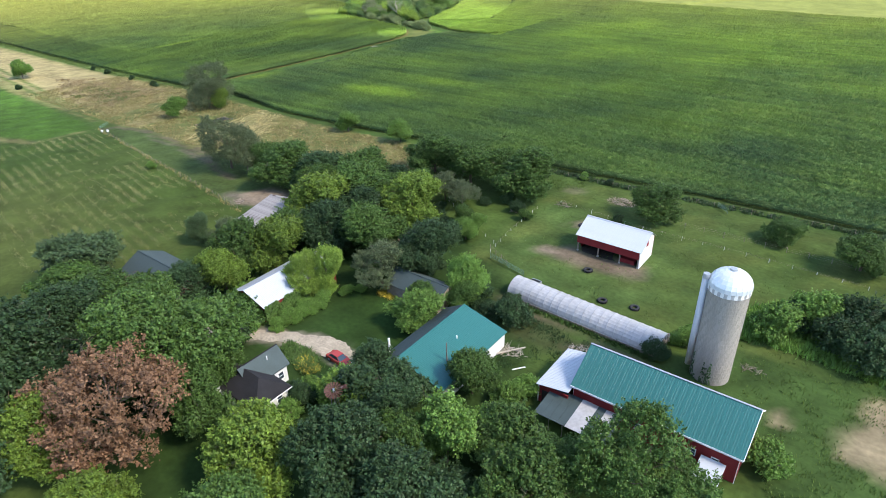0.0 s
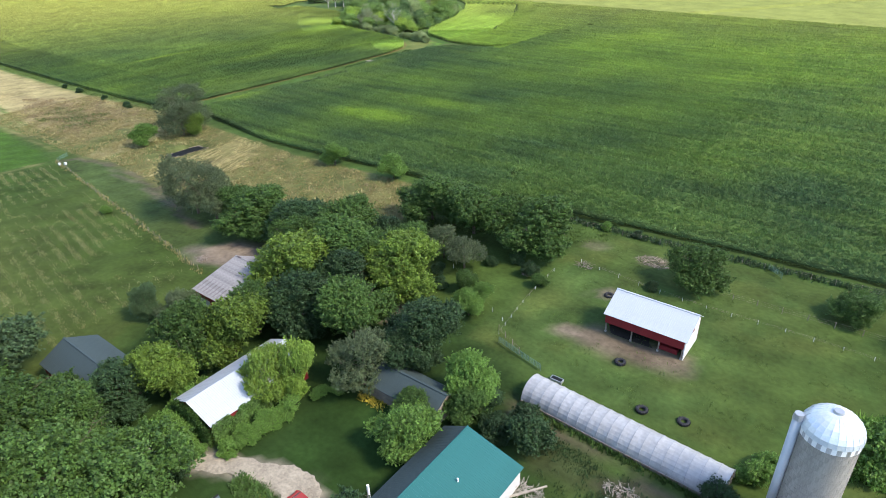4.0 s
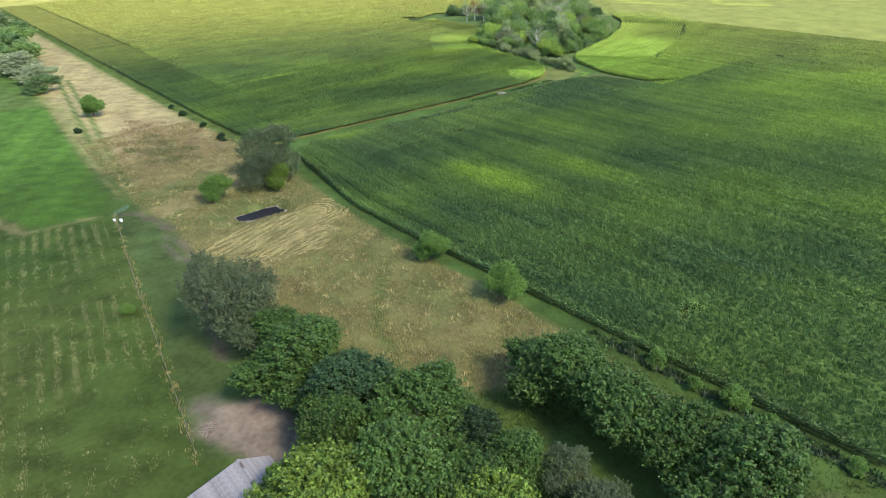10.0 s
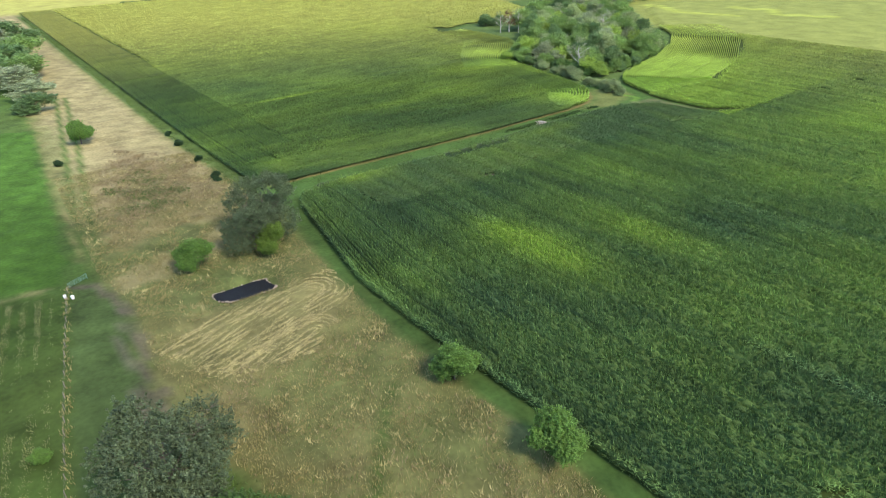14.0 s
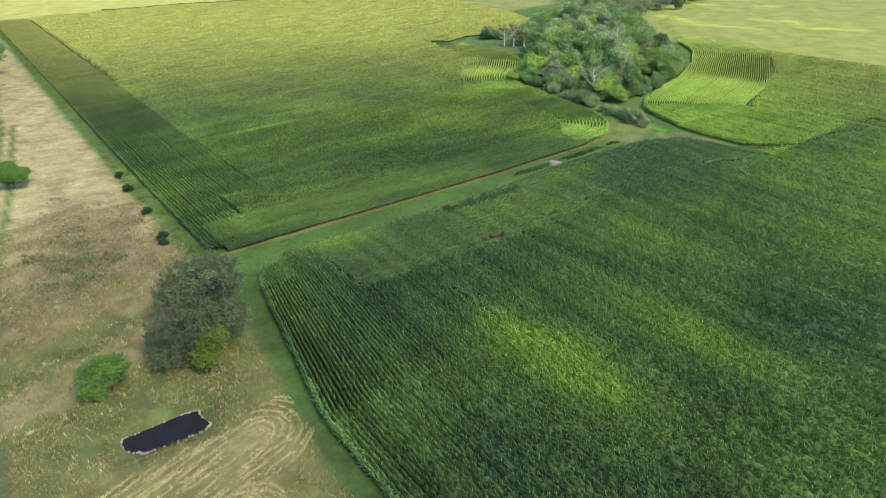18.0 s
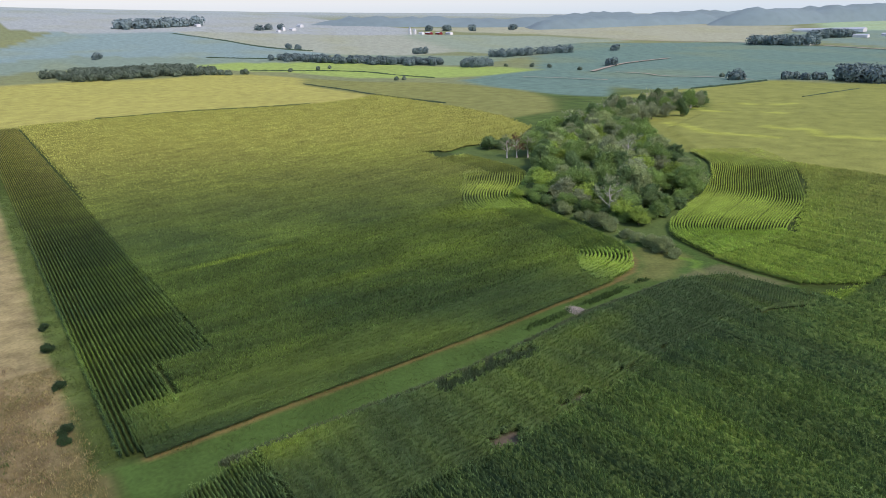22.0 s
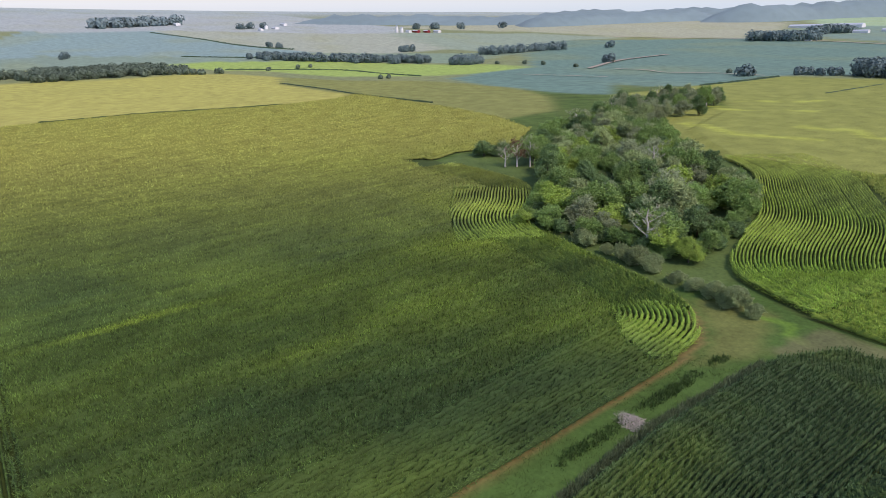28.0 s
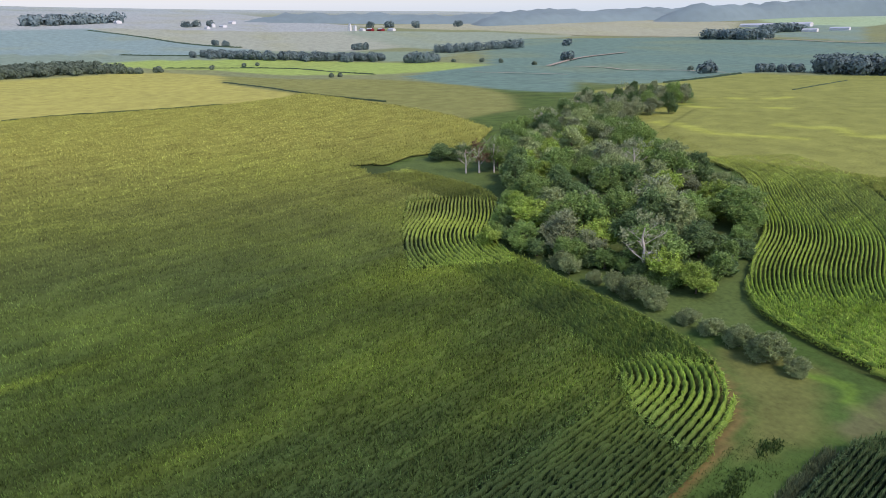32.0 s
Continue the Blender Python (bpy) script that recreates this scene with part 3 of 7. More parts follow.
for cx, cy, a, b in ((-212, 203, 1.7, 3.4), (-213, 222, 0.9, 4.5), (-214, 241, 0.7, 4), (-215, 256, 0.6, 3)):
    paint(1.0 * ((np.abs(X - cx) < a) & (np.abs(Y - cy) < b)), (0.10, 0.085, 0.06))

# maize too far off to tell its rows: the canopy itself
grown = np.maximum(np.maximum(inside(X, Y, M_FIELD), inside(X, Y, N_FIELD)), inside(X, Y, R_FIELD))
in_rows = np.maximum(inside(X, Y, [(-820, 130), (160, 130), (160, 470), (-430, 470), (-430, 535), (-820, 535)]), -1e9)
canopy = smooth01(grown / 2 - 1) * smooth01(-in_rows / 3)
paint(canopy, (0, 0, 0))
# 0.6 for the shade among the leaves, put into the flat canopy's colour
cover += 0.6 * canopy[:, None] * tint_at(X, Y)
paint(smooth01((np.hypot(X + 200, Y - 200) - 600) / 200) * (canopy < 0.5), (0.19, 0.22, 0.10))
# distant country, field by field; haze and sun are mixed into these colours
SUNLIT_MAIZE, OLIVE, HAZY_BEANS, STUBBLE = (0.36, 0.345, 0.085), (0.20, 0.215, 0.062), (0.125, 0.21, 0.16), (0.33, 0.345, 0.23)
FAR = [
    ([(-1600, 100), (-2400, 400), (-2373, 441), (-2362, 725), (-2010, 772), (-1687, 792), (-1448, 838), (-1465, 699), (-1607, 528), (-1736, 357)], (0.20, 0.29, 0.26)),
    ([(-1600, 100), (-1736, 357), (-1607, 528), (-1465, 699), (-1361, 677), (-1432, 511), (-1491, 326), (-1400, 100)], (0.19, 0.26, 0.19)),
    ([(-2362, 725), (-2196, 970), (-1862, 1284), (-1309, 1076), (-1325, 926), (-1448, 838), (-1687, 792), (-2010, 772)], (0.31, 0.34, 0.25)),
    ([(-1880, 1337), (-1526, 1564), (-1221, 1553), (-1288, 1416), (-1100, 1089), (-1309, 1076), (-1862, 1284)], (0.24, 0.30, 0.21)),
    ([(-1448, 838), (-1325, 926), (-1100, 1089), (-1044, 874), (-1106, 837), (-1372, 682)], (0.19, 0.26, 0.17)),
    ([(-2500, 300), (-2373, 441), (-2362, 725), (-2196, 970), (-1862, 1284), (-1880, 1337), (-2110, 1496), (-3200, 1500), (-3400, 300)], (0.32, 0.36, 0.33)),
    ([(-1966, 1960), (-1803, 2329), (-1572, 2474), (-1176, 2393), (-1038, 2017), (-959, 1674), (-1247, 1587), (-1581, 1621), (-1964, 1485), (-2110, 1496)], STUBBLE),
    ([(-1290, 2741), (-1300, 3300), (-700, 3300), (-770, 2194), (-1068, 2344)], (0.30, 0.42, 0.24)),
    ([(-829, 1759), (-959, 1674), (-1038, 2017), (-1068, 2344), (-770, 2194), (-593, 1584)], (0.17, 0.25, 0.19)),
    ([(-1288, 1416), (-959, 1674), (-588, 1567), (-200, 1500), (-150, 1000), (-428, 1010), (-504, 956), (-540, 938), (-548, 794), (-590, 757), (-682, 780), (-746, 913), (-875, 887), (-1070, 1059)], HAZY_BEANS),
    ([(-856, 710), (-878, 778), (-875, 887), (-746, 913), (-568, 677), (-621, 662), (-684, 670), (-767, 680)], HAZY_BEANS),
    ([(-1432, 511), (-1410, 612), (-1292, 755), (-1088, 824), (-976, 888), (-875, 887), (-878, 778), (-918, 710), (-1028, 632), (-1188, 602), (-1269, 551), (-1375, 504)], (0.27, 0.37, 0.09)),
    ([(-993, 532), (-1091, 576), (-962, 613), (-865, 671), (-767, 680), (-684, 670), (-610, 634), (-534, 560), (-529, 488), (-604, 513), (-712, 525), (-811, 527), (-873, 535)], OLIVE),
    ([(-815, 100), (-813, 244), (-808, 308), (-773, 387), (-761, 434), (-767, 489), (-790, 527), (-993, 532), (-1091, 576), (-1215, 532), (-1247, 467), (-1264, 298), (-1280, 100)], SUNLIT_MAIZE),
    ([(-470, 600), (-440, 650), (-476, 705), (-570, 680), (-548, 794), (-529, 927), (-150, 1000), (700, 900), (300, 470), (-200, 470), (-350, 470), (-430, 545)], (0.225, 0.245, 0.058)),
]
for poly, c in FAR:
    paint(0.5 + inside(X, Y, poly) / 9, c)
# haze painted over the ground beyond about 2.7 km
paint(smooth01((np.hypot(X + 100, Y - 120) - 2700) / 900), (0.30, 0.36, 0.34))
# paler contour streaks in the far maize
for line in ([(-452, 696), (-432, 705), (-415, 714), (-405, 734)], [(-356, 580), (-340, 577), (-328, 584), (-313, 563), (-280, 575)], [(-480, 660), (-430, 640), (-380, 650)], [(-420, 560), (-370, 530), (-330, 540)]):
    paint(smooth01(1.3 - near_line(X, Y, line) / 5), (0.36, 0.40, 0.07), 0.8)
# soft yellower patches over the far country
paint(far_mix * smooth01(wave(X, Y, 170, 41)), (0.27, 0.275, 0.075), 0.2)

n0, n1 = len(gx), len(gy)
idx = np.arange(n0 * n1).reshape(n1, n0)
quads = np.stack([idx[:-1, :-1], idx[:-1, 1:], idx[1:, 1:], idx[1:, :-1]], -1).reshape(-1, 4)
rough = 0.12 * wave(X, Y, 6, 51) * (1 - far_mix)
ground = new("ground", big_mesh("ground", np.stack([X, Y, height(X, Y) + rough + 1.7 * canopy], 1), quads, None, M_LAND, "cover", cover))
ground.data.shade_smooth()
tagged(ground, "open farm country of pasture, dry grass, tracks and crop fields", "ground", "", "structure")


# ---- maize ----
def hole(x, y):
    """Bare spots where nothing stands."""
    out = (np.mod(y - 143 + 0.5, 18.29) < 0.7) & (wave(x, y, 70, 85) > 0.45) & (x > -212) & (y > 165)
    for cx, cy, a, b in ((-212, 203, 1.7, 3.4), (-213, 222, 0.9, 4.5), (-214, 241, 0.7, 4), (-215, 256, 0.6, 3), (-233.2, 217.5, 1.9, 14), (-302, 172, 1.5, 3), (-95, 155.5, 0.7, 4)):
        out |= (np.abs(x - cx - 0.4 * np.sin(y)) < a * (1 + 0.35 * np.sin(y * 0.9 + cx) + 0.25 * np.sin(y * 2.3))) & (np.abs(y - cy) < b)
    return out


def rows_of_maize(label, xs, ys, dx, dy, keep, step, leaves, width=0.36, seed=1, low=0.32, tall=2.35, big=1.0, gain=1.0, first=False, foot=0.25, blades=None):
    """Maize standing in rows. xs, ys: arrays [row, sample]; dx, dy: the row's direction; keep: where plants stand."""
    r = np.random.RandomState(seed)
    nr, ns = xs.shape
    z = height(xs, ys)
    h = tall * (1 + 0.05 * r.randn(nr, ns)) + 0.06 * wave(xs, ys, 25, 71)
    h += 0.07 * wave(xs, ys, 3.2, 72)
    h[5::12] *= 0.8  # rows beside the planter's wheels stand lower
    px, py = -dy, dx
    edge = keep & ~(np.roll(keep, 1, 0) & np.roll(keep, -1, 0) & np.roll(keep, 1, 1) & np.roll(keep, -1, 1))
    edge[0], edge[-1] = keep[0] & first, False
    edge[:, 0], edge[:, -1] = False, False
    lows, highs = np.where(edge, h * foot, h * low * 0.6), h * r.uniform(0.56, 0.86, (nr, ns))
    wv = width * r.uniform(0.55, 1.3, (nr, ns))
    jit = 0.05 * r.randn(nr, ns)
    left = np.stack([xs + px * wv, ys + py * wv, z + lows], -1)
    peak = np.stack([xs + px * jit, ys + py * jit, z + highs], -1)
    right = np.stack([xs - px * wv, ys - py * wv, z + lows], -1)
    v = np.stack([left, peak, right], 2).reshape(-1, 3)
    ids = np.arange(nr * ns * 3).reshape(nr, ns, 3)
    ok = keep[:, :-1] & keep[:, 1:]
    a = np.stack([ids[:, :-1, 0], ids[:, 1:, 0], ids[:, 1:, 1], ids[:, :-1, 1]], -1)[ok]
    c = np.stack([ids[:, :-1, 1], ids[:, 1:, 1], ids[:, 1:, 2], ids[:, :-1, 2]], -1)[ok]
    # shade between rows painted in: row feet at 0.36, crests at 0.78
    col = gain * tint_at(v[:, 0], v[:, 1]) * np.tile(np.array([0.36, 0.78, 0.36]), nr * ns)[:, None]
    used = np.unique(np.concatenate([a.ravel(), c.ravel()]))
    remap = np.zeros(len(v), np.int32)
    remap[used] = np.arange(len(used))
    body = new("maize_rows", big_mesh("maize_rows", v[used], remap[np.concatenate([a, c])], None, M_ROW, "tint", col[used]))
    tagged(body, label, "maize", "", "stuff")
    # blades of the plants; those at open edges hang down to the ground
    kx, ky, kz, kh, ke = xs[keep], ys[keep], z[keep], h[keep], edge[keep]
    kdx, kdy = np.broadcast_to(dx, xs.shape)[keep], np.broadcast_to(dy, xs.shape)[keep]
    n = len(kx)
    vs = []
    for k in range(leaves):
        u = r.uniform(-0.5, 0.5, n) * step
        q = 0.05 * r.randn(n)
        sx, sy = kx + kdx * u - kdy * q, ky + kdy * u + kdx * q
        a = r.uniform(0, 2 * math.pi, n)
        ln = r.uniform(0.05, 0.3, n) * big ** 0.5
        z0 = kz + kh * np.where(ke, r.uniform(0.15, 0.9, n), r.uniform(0.45, 0.74, n))
        up = r.uniform(0.3, 0.75, n) * big ** 0.4
        w = r.uniform(0.05, 0.1, n) * big
        ca, sa = np.cos(a), np.sin(a)
        p0 = np.stack([sx - sa * w, sy + ca * w, z0], -1)
        p1 = np.stack([sx + sa * w, sy - ca * w, z0], -1)
        al, ac = ca * ln, sa * ln * 0.28
        p2 = np.stack([sx + kdx * al - kdy * ac, sy + kdy * al + kdx * ac, z0 + up], -1)
        vs.append(np.stack([p0, p1, p2], 1))
    ex, ey, ez, eh = kx[ke], ky[ke], kz[ke], kh[ke]
    for k in range(18 if step < 1.2 else 0):
        m = len(ex)
        a = r.uniform(0, 2 * math.pi, m)
        ln, w = r.uniform(0.4, 0.8, m), r.uniform(0.06, 0.12, m)
        sx, sy, z0 = ex + r.uniform(-0.5, 0.5, m) * step, ey + r.uniform(-0.5, 0.5, m) * step, ez + eh * r.uniform(0.05, 0.8, m)
        ca, sa = np.cos(a), np.sin(a)
        vs.append(np.stack([np.stack([sx - sa * w, sy + ca * w, z0], -1), np.stack([sx + sa * w, sy - ca * w, z0], -1), np.stack([sx + ca * ln, sy + sa * ln, z0 + r.uniform(-0.2, 0.4, m)], -1)], 1))
    v = np.concatenate(vs).reshape(-1, 3)
    f = np.arange(len(v)).reshape(-1, 3)
    ob = new("maize_leaves", big_mesh("maize_leaves", v, None, f, blades or M_CORN, "tint", gain * 1.1 * tint_at(v[:, 0], v[:, 1])))
    tagged(ob, "arching green maize leaves over the rows", "maize", "", "stuff")


ROW = 0.762
# field between the farm and the grassed waterway: rows follow its long edge
M_POLY = M_FIELD
M_SIDE = [(-237, 160), (-235.5, 200), (-236, 232), (-238, 255), (-237, 275), (-236, 294), (-229, 307)]
for nm, x0, x1, y0, y1, step, leaves, big in (("near", -241, -60, 138, 262, 0.8, 12, 1.0), ("side", -60, 75, 140, 210, 0.85, 10, 1.0), ("back", -60, 75, 210, 262, 1.4, 6, 1.5), ("beyond", -300, -60, 262, 350, 1.2, 6, 1.4), ("rest", -345, 160, 350, 470, 3.0, 5, 2.4), ("hind", -60, 160, 262, 350, 2.4, 5, 2.2), ("flank", 75, 160, 140, 262, 2.4, 5, 2.2)):
    k = np.arange(int((y0 - 138) / ROW), int((y1 - 138) / ROW))
    sx = np.arange(x0, x1 + step, step)
    xs = np.tile(sx, (len(k), 1))
    base = (k * ROW)[:, None]
    fade = np.exp(-base / 45.0)
    ys = base + 138 + (farm_edge_y(xs) - 138) * fade + (farm_edge_y(xs) * 0 + 5.0) * (1 - fade)
    d = np.maximum(inside(xs, ys, M_POLY), inside(xs, ys, R_FIELD) - 0.3)
    d = np.where((near_line(xs, ys, R_ROWS) < 39.8) & (xs < -240 + 0.21 * (ys - 318.5)) & (inside(xs, ys, R_FIELD) > 0), -1, d)
    side = near_line(xs, ys, M_SIDE)
    keep = (d > 0.2) & ~hole(xs, ys) & ((side > 25.2) | (ys < 165) | (inside(xs, ys, R_FIELD) > 0))
    rows_of_maize("dense dark green maize in straight rows", xs, ys, 1.0, 0.0, keep, step, leaves, width=0.25, seed=5, big=big, gain=1.12, first=y0 < 141)
# end rows along the waterway
k = np.arange(0, 34)
sy = np.arange(150, 312, 0.8)
ys = np.tile(sy, (len(k), 1))
edge_x = np.interp(sy, [150, 166, 200, 232, 255, 275, 294, 307, 312], [-232, -237, -235.5, -236, -238, -237, -236, -229, -214])
xs = edge_x[None, :] + 0.4 + (k * ROW)[:, None]
keep = (inside(xs, ys, M_FIELD) > 0.2) & ~hole(xs, ys) & (near_line(xs, ys, M_SIDE) <= 26.2) & (ys > 165.4)
rows_of_maize("end rows of maize beside the grassed waterway", xs, ys, 0.0, 1.0, keep, 0.8, 13, width=0.25, seed=6, first=True, gain=0.98)

def open_at(x, y):
    return np.maximum(np.maximum(inside(x, y, N_OPEN), inside(x, y, CORNER_OPEN)), inside(x, y, BACK_OPEN))


# field beyond the waterway
def strip_edge(x):
    return np.where(x < -283, 172.0, np.where(x < -262, 160.0, 156.0))


for x0, x1, step, leaves in ((-430, -250, 0.9, 7), (-813, -430, 2.4, 5)):
    k = np.arange(0, 28)
    sx = np.arange(x0, x1, step)
    xs = np.tile(sx, (len(k), 1))
    ys = 146.6 + (k * 0.965)[:, None] + 0 * xs
    keep = (ys < strip_edge(xs) - 0.3) & (xs < -250.5) & (np.abs(xs + 302) + np.abs(ys - 172.5) * 2 > 3)
    rows_of_maize("headland strip of maize in clear parallel rows", xs, ys, 1.0, 0.0, keep, step, leaves, width=0.3, seed=7, low=0.3, gain=1.0, first=True)
EDGE_N = N_EAST[0:17]
for x0, x1, step, leaves, big in ((-345, -249, 0.85, 9, 1.3), (-470, -345, 1.5, 7, 1.5), (-815, -470, 3.6, 5, 2.5)):
    sx = np.arange(x0, x1, ROW)
    sy = np.arange(150, 530, step)
    ys = np.tile(sy, (len(sx), 1))
    xs = np.tile(sx[:, None], (1, len(sy)))
    d = inside(xs, ys, N_FIELD)
    keep = (d > 0.3) & (ys > strip_edge(xs) + 0.3) & (near_line(xs, ys, EDGE_N) > 17.5) & (open_at(xs, ys) < 0)
    if keep.any():
        # near block at 0.84: cloud shade put into its leaf colour
        rows_of_maize("wide field of green maize in tassel", xs, ys, 0.0, 1.0, keep, step, leaves, width=0.24, seed=8, big=big, gain=0.84 if x0 > -350 else 1.06, blades=M_CORN_N)


def along(line, step):
    p = np.array(line, float)
    for _ in range(3):
        q = np.empty((2 * len(p) - 2, 2))
        q[0::2], q[1::2] = 0.75 * p[:-1] + 0.25 * p[1:], 0.25 * p[:-1] + 0.75 * p[1:]
        p = np.concatenate([p[:1], q, p[-1:]])
    s = np.concatenate([[0], np.cumsum(np.hypot(*np.diff(p, axis=0).T))])
    t = np.arange(0, s[-1], step)
    return np.stack([np.interp(t, s, p[:, 0]), np.interp(t, s, p[:, 1])], 1)


# curved end rows round the wood, close-grown and, in places, standing apart
for line, sign, count, pitch, poly, gap, apart in ((EDGE_N, 1, 20, 0.9, N_FIELD, 0.0, False), (EDGE_N[2:], 1, 27, 1.25, N_FIELD, 0.0, True), (R_ROWS, -1, 40, 0.98, R_FIELD, 0.5, True)):
    c = along(line, 0.9)
    tx, ty = np.gradient(c[:, 0]), np.gradient(c[:, 1])
    ln = np.hypot(tx, ty)
    tx, ty = tx / ln, ty / ln
    k = np.arange(count)[:, None] * pitch + 0.4 + gap
    wig = 0 if sign > 0 and not apart else (1.5 if sign < 0 else 0.9) * np.sin(np.arange(len(c)) * (0.075 if sign < 0 else 0.12) + 0.5)
    xs = c[None, :, 0] - sign * ty * (k + wig) * 1
    ys = c[None, :, 1] + sign * tx * (k + wig) * 1
    keep = (inside(xs, ys, poly) > 0.2) & (near_line(xs, ys, line) > k - 1.3 - np.abs(wig))
    if sign > 0:
        keep &= (open_at(xs, ys) >= 0) if apart else (open_at(xs, ys) < 0)
    # gain 1.4 puts the sun on the open end rows into their colour
    rows_of_maize("curving end rows of pale green maize", xs, ys, np.broadcast_to(tx, xs.shape), np.broadcast_to(ty, xs.shape), keep, 0.9, 9 if apart else 7, width=(0.34 if sign < 0 else 0.46) if apart else 0.27, seed=9, low=0.7 if apart else 0.35, gain=1.4 if apart else 0.9, first=True, foot=0.5 if apart else 0.25)


# ---- buildings ----
def gable_walls(shape, x0, x1, y0, y1, z, eave0, eave1, ridge_at, ridge, along_x=True, t=0.2):
    """Four walls under a ridged roof. along_x: the ridge runs along x at y = ridge_at, else along y at x = ridge_at."""
    if along_x:
        shape.box(x0, x1, y0, y0 + t, z, eave0), shape.box(x0, x1, y1 - t, y1, z, eave1)
        for a in (x0, x1 - t):
            n = len(shape.v)
            prof = [(y0 + t, z), (y1 - t, z), (y1 - t, eave1), (ridge_at, ridge), (y0 + t, eave0)]
            shape.v += [(a, p, q) for p, q in prof] + [(a + t, p, q) for p, q in prof]
            shape.f += [tuple(n + i for i in (4, 3, 2, 1, 0)), tuple(n + 5 + i for i in range(5))] + [(n + i, n + (i + 1) % 5, n + 5 + (i + 1) % 5, n + 5 + i) for i in range(5)]
    else:
        shape.box(x0, x0 + t, y0, y1, z, eave0), shape.box(x1 - t, x1, y0, y1, z, eave1)
        for a in (y0, y1 - t):
            n = len(shape.v)
            prof = [(x0 + t, z), (x1 - t, z), (x1 - t, eave1), (ridge_at, ridge), (x0 + t, eave0)]
            shape.v += [(p, a, q) for p, q in prof] + [(p, a + t, q) for p, q in prof]
            shape.f += [tuple(n + i for i in range(5)), tuple(n + 5 + i for i in (4, 3, 2, 1, 0))] + [(n + (i + 1) % 5, n + i, n + 5 + i, n + 5 + (i + 1) % 5) for i in range(5)]
    return shape


def sheet(run, width, drop, ribs=3, thick=0.04):
    """One roofing sheet: run metres down the slope along +y falling by drop, width along x, with raised ribs."""
    s = Shape()
    prof = []
    for i in range(ribs):
        c = width * i / ribs
        prof += [(c, 0.018), (c + 0.05, 0.018), (c + 0.07, 0.0), (c + width / ribs - 0.02, 0.0)]
    prof += [(width, 0.0)]
    n = len(prof)
    s.v = [(x, 0, h) for x, h in prof] + [(x, run, h - drop) for x, h in prof] + [(0, 0, -thick), (width, 0, -thick), (0, run, -drop - thick), (width, run, -drop - thick)]
    s.f = [(i, i + 1, n + i + 1, n + i) for i in range(n - 1)] + [(2 * n, 2 * n + 2, 2 * n + 3, 2 * n + 1)]
    s.f += [(2 * n, 2 * n + 1) + tuple(range(n - 1, -1, -1)), (2 * n + 3, 2 * n + 2) + tuple(range(n, 2 * n)), (0, n, 2 * n + 2, 2 * n), (2 * n - 1, n - 1, 2 * n + 1, 2 * n + 3)]
    s.f = [tuple(reversed(q)) for q in s.f]
    return s


def slope(parent, name, ridge_a, ridge_b, eave_dir, run, drop, material, width=0.95, label=""):
    """A roof slope laid with ribbed sheets from ridge_a to ridge_b; eave_dir: unit vector in plan down the slope."""
    a, b = Vector(ridge_a), Vector(ridge_b)
    n = max(1, round((b - a).length / width))
    w = (b - a).length / n
    d = (b - a).normalized()
    holder = new(name)
    holder.empty_display_size = 0.2
    holder.parent = parent
    m = Matrix((( -d.x, eave_dir[0], 0), (-d.y, eave_dir[1], 0), (0, 0, 1))).to_4x4()
    flip = m.determinant() < 0
    if flip:
        m = Matrix(((d.x, eave_dir[0], 0), (d.y, eave_dir[1], 0), (0, 0, 1))).to_4x4()
    start = a if flip else b
    base = Vector(parent.location)
    holder.matrix_basis = Matrix.Translation(start - base) @ m
    if label:
        holder["label"] = label
    me = sheet(run, w, drop).mesh("roof_sheet", material)
    for i in range(n):
        o = new("roof_sheet", me)
        o.parent = holder
        o.location = (i * w, 0, 0.0)
    return holder


def saltbox(name, label, cat, x0, x1, y0, y1, ridge_y, eave0, eave1, ridge, roof_mat, back_mat, over=0.35):
    """A long shed with its ridge along x; returns the thing."""
    z = min(ground_at(a, b) for a in (x0, x1) for b in (y0, y1)) - 0.05
    ob = thing(name, ((x0 + x1) / 2, (y0 + y1) / 2, z), label, cat)
    k0 = (ridge - eave0) / (ridge_y - y0)
    slope(ob, "roof_front", (x0 - over, ridge_y, ridge + 0.12), (x1 + over, ridge_y, ridge + 0.12), (0, -1), ridge_y - y0 + over, (ridge_y - y0 + over) * k0, roof_mat)
    k1 = (ridge - eave1) / (y1 - ridge_y)
    slope(ob, "roof_back", (x0 - over, ridge_y, ridge + 0.12), (x1 + over, ridge_y, ridge + 0.12), (0, 1), y1 - ridge_y + over, (y1 - ridge_y + over) * k1, back_mat)
    part("ridge_cap", Shape().box(x0 - over, x1 + over, ridge_y - 0.14, ridge_y + 0.14, ridge + 0.13, ridge + 0.20), back_mat, ob)
    return ob, z


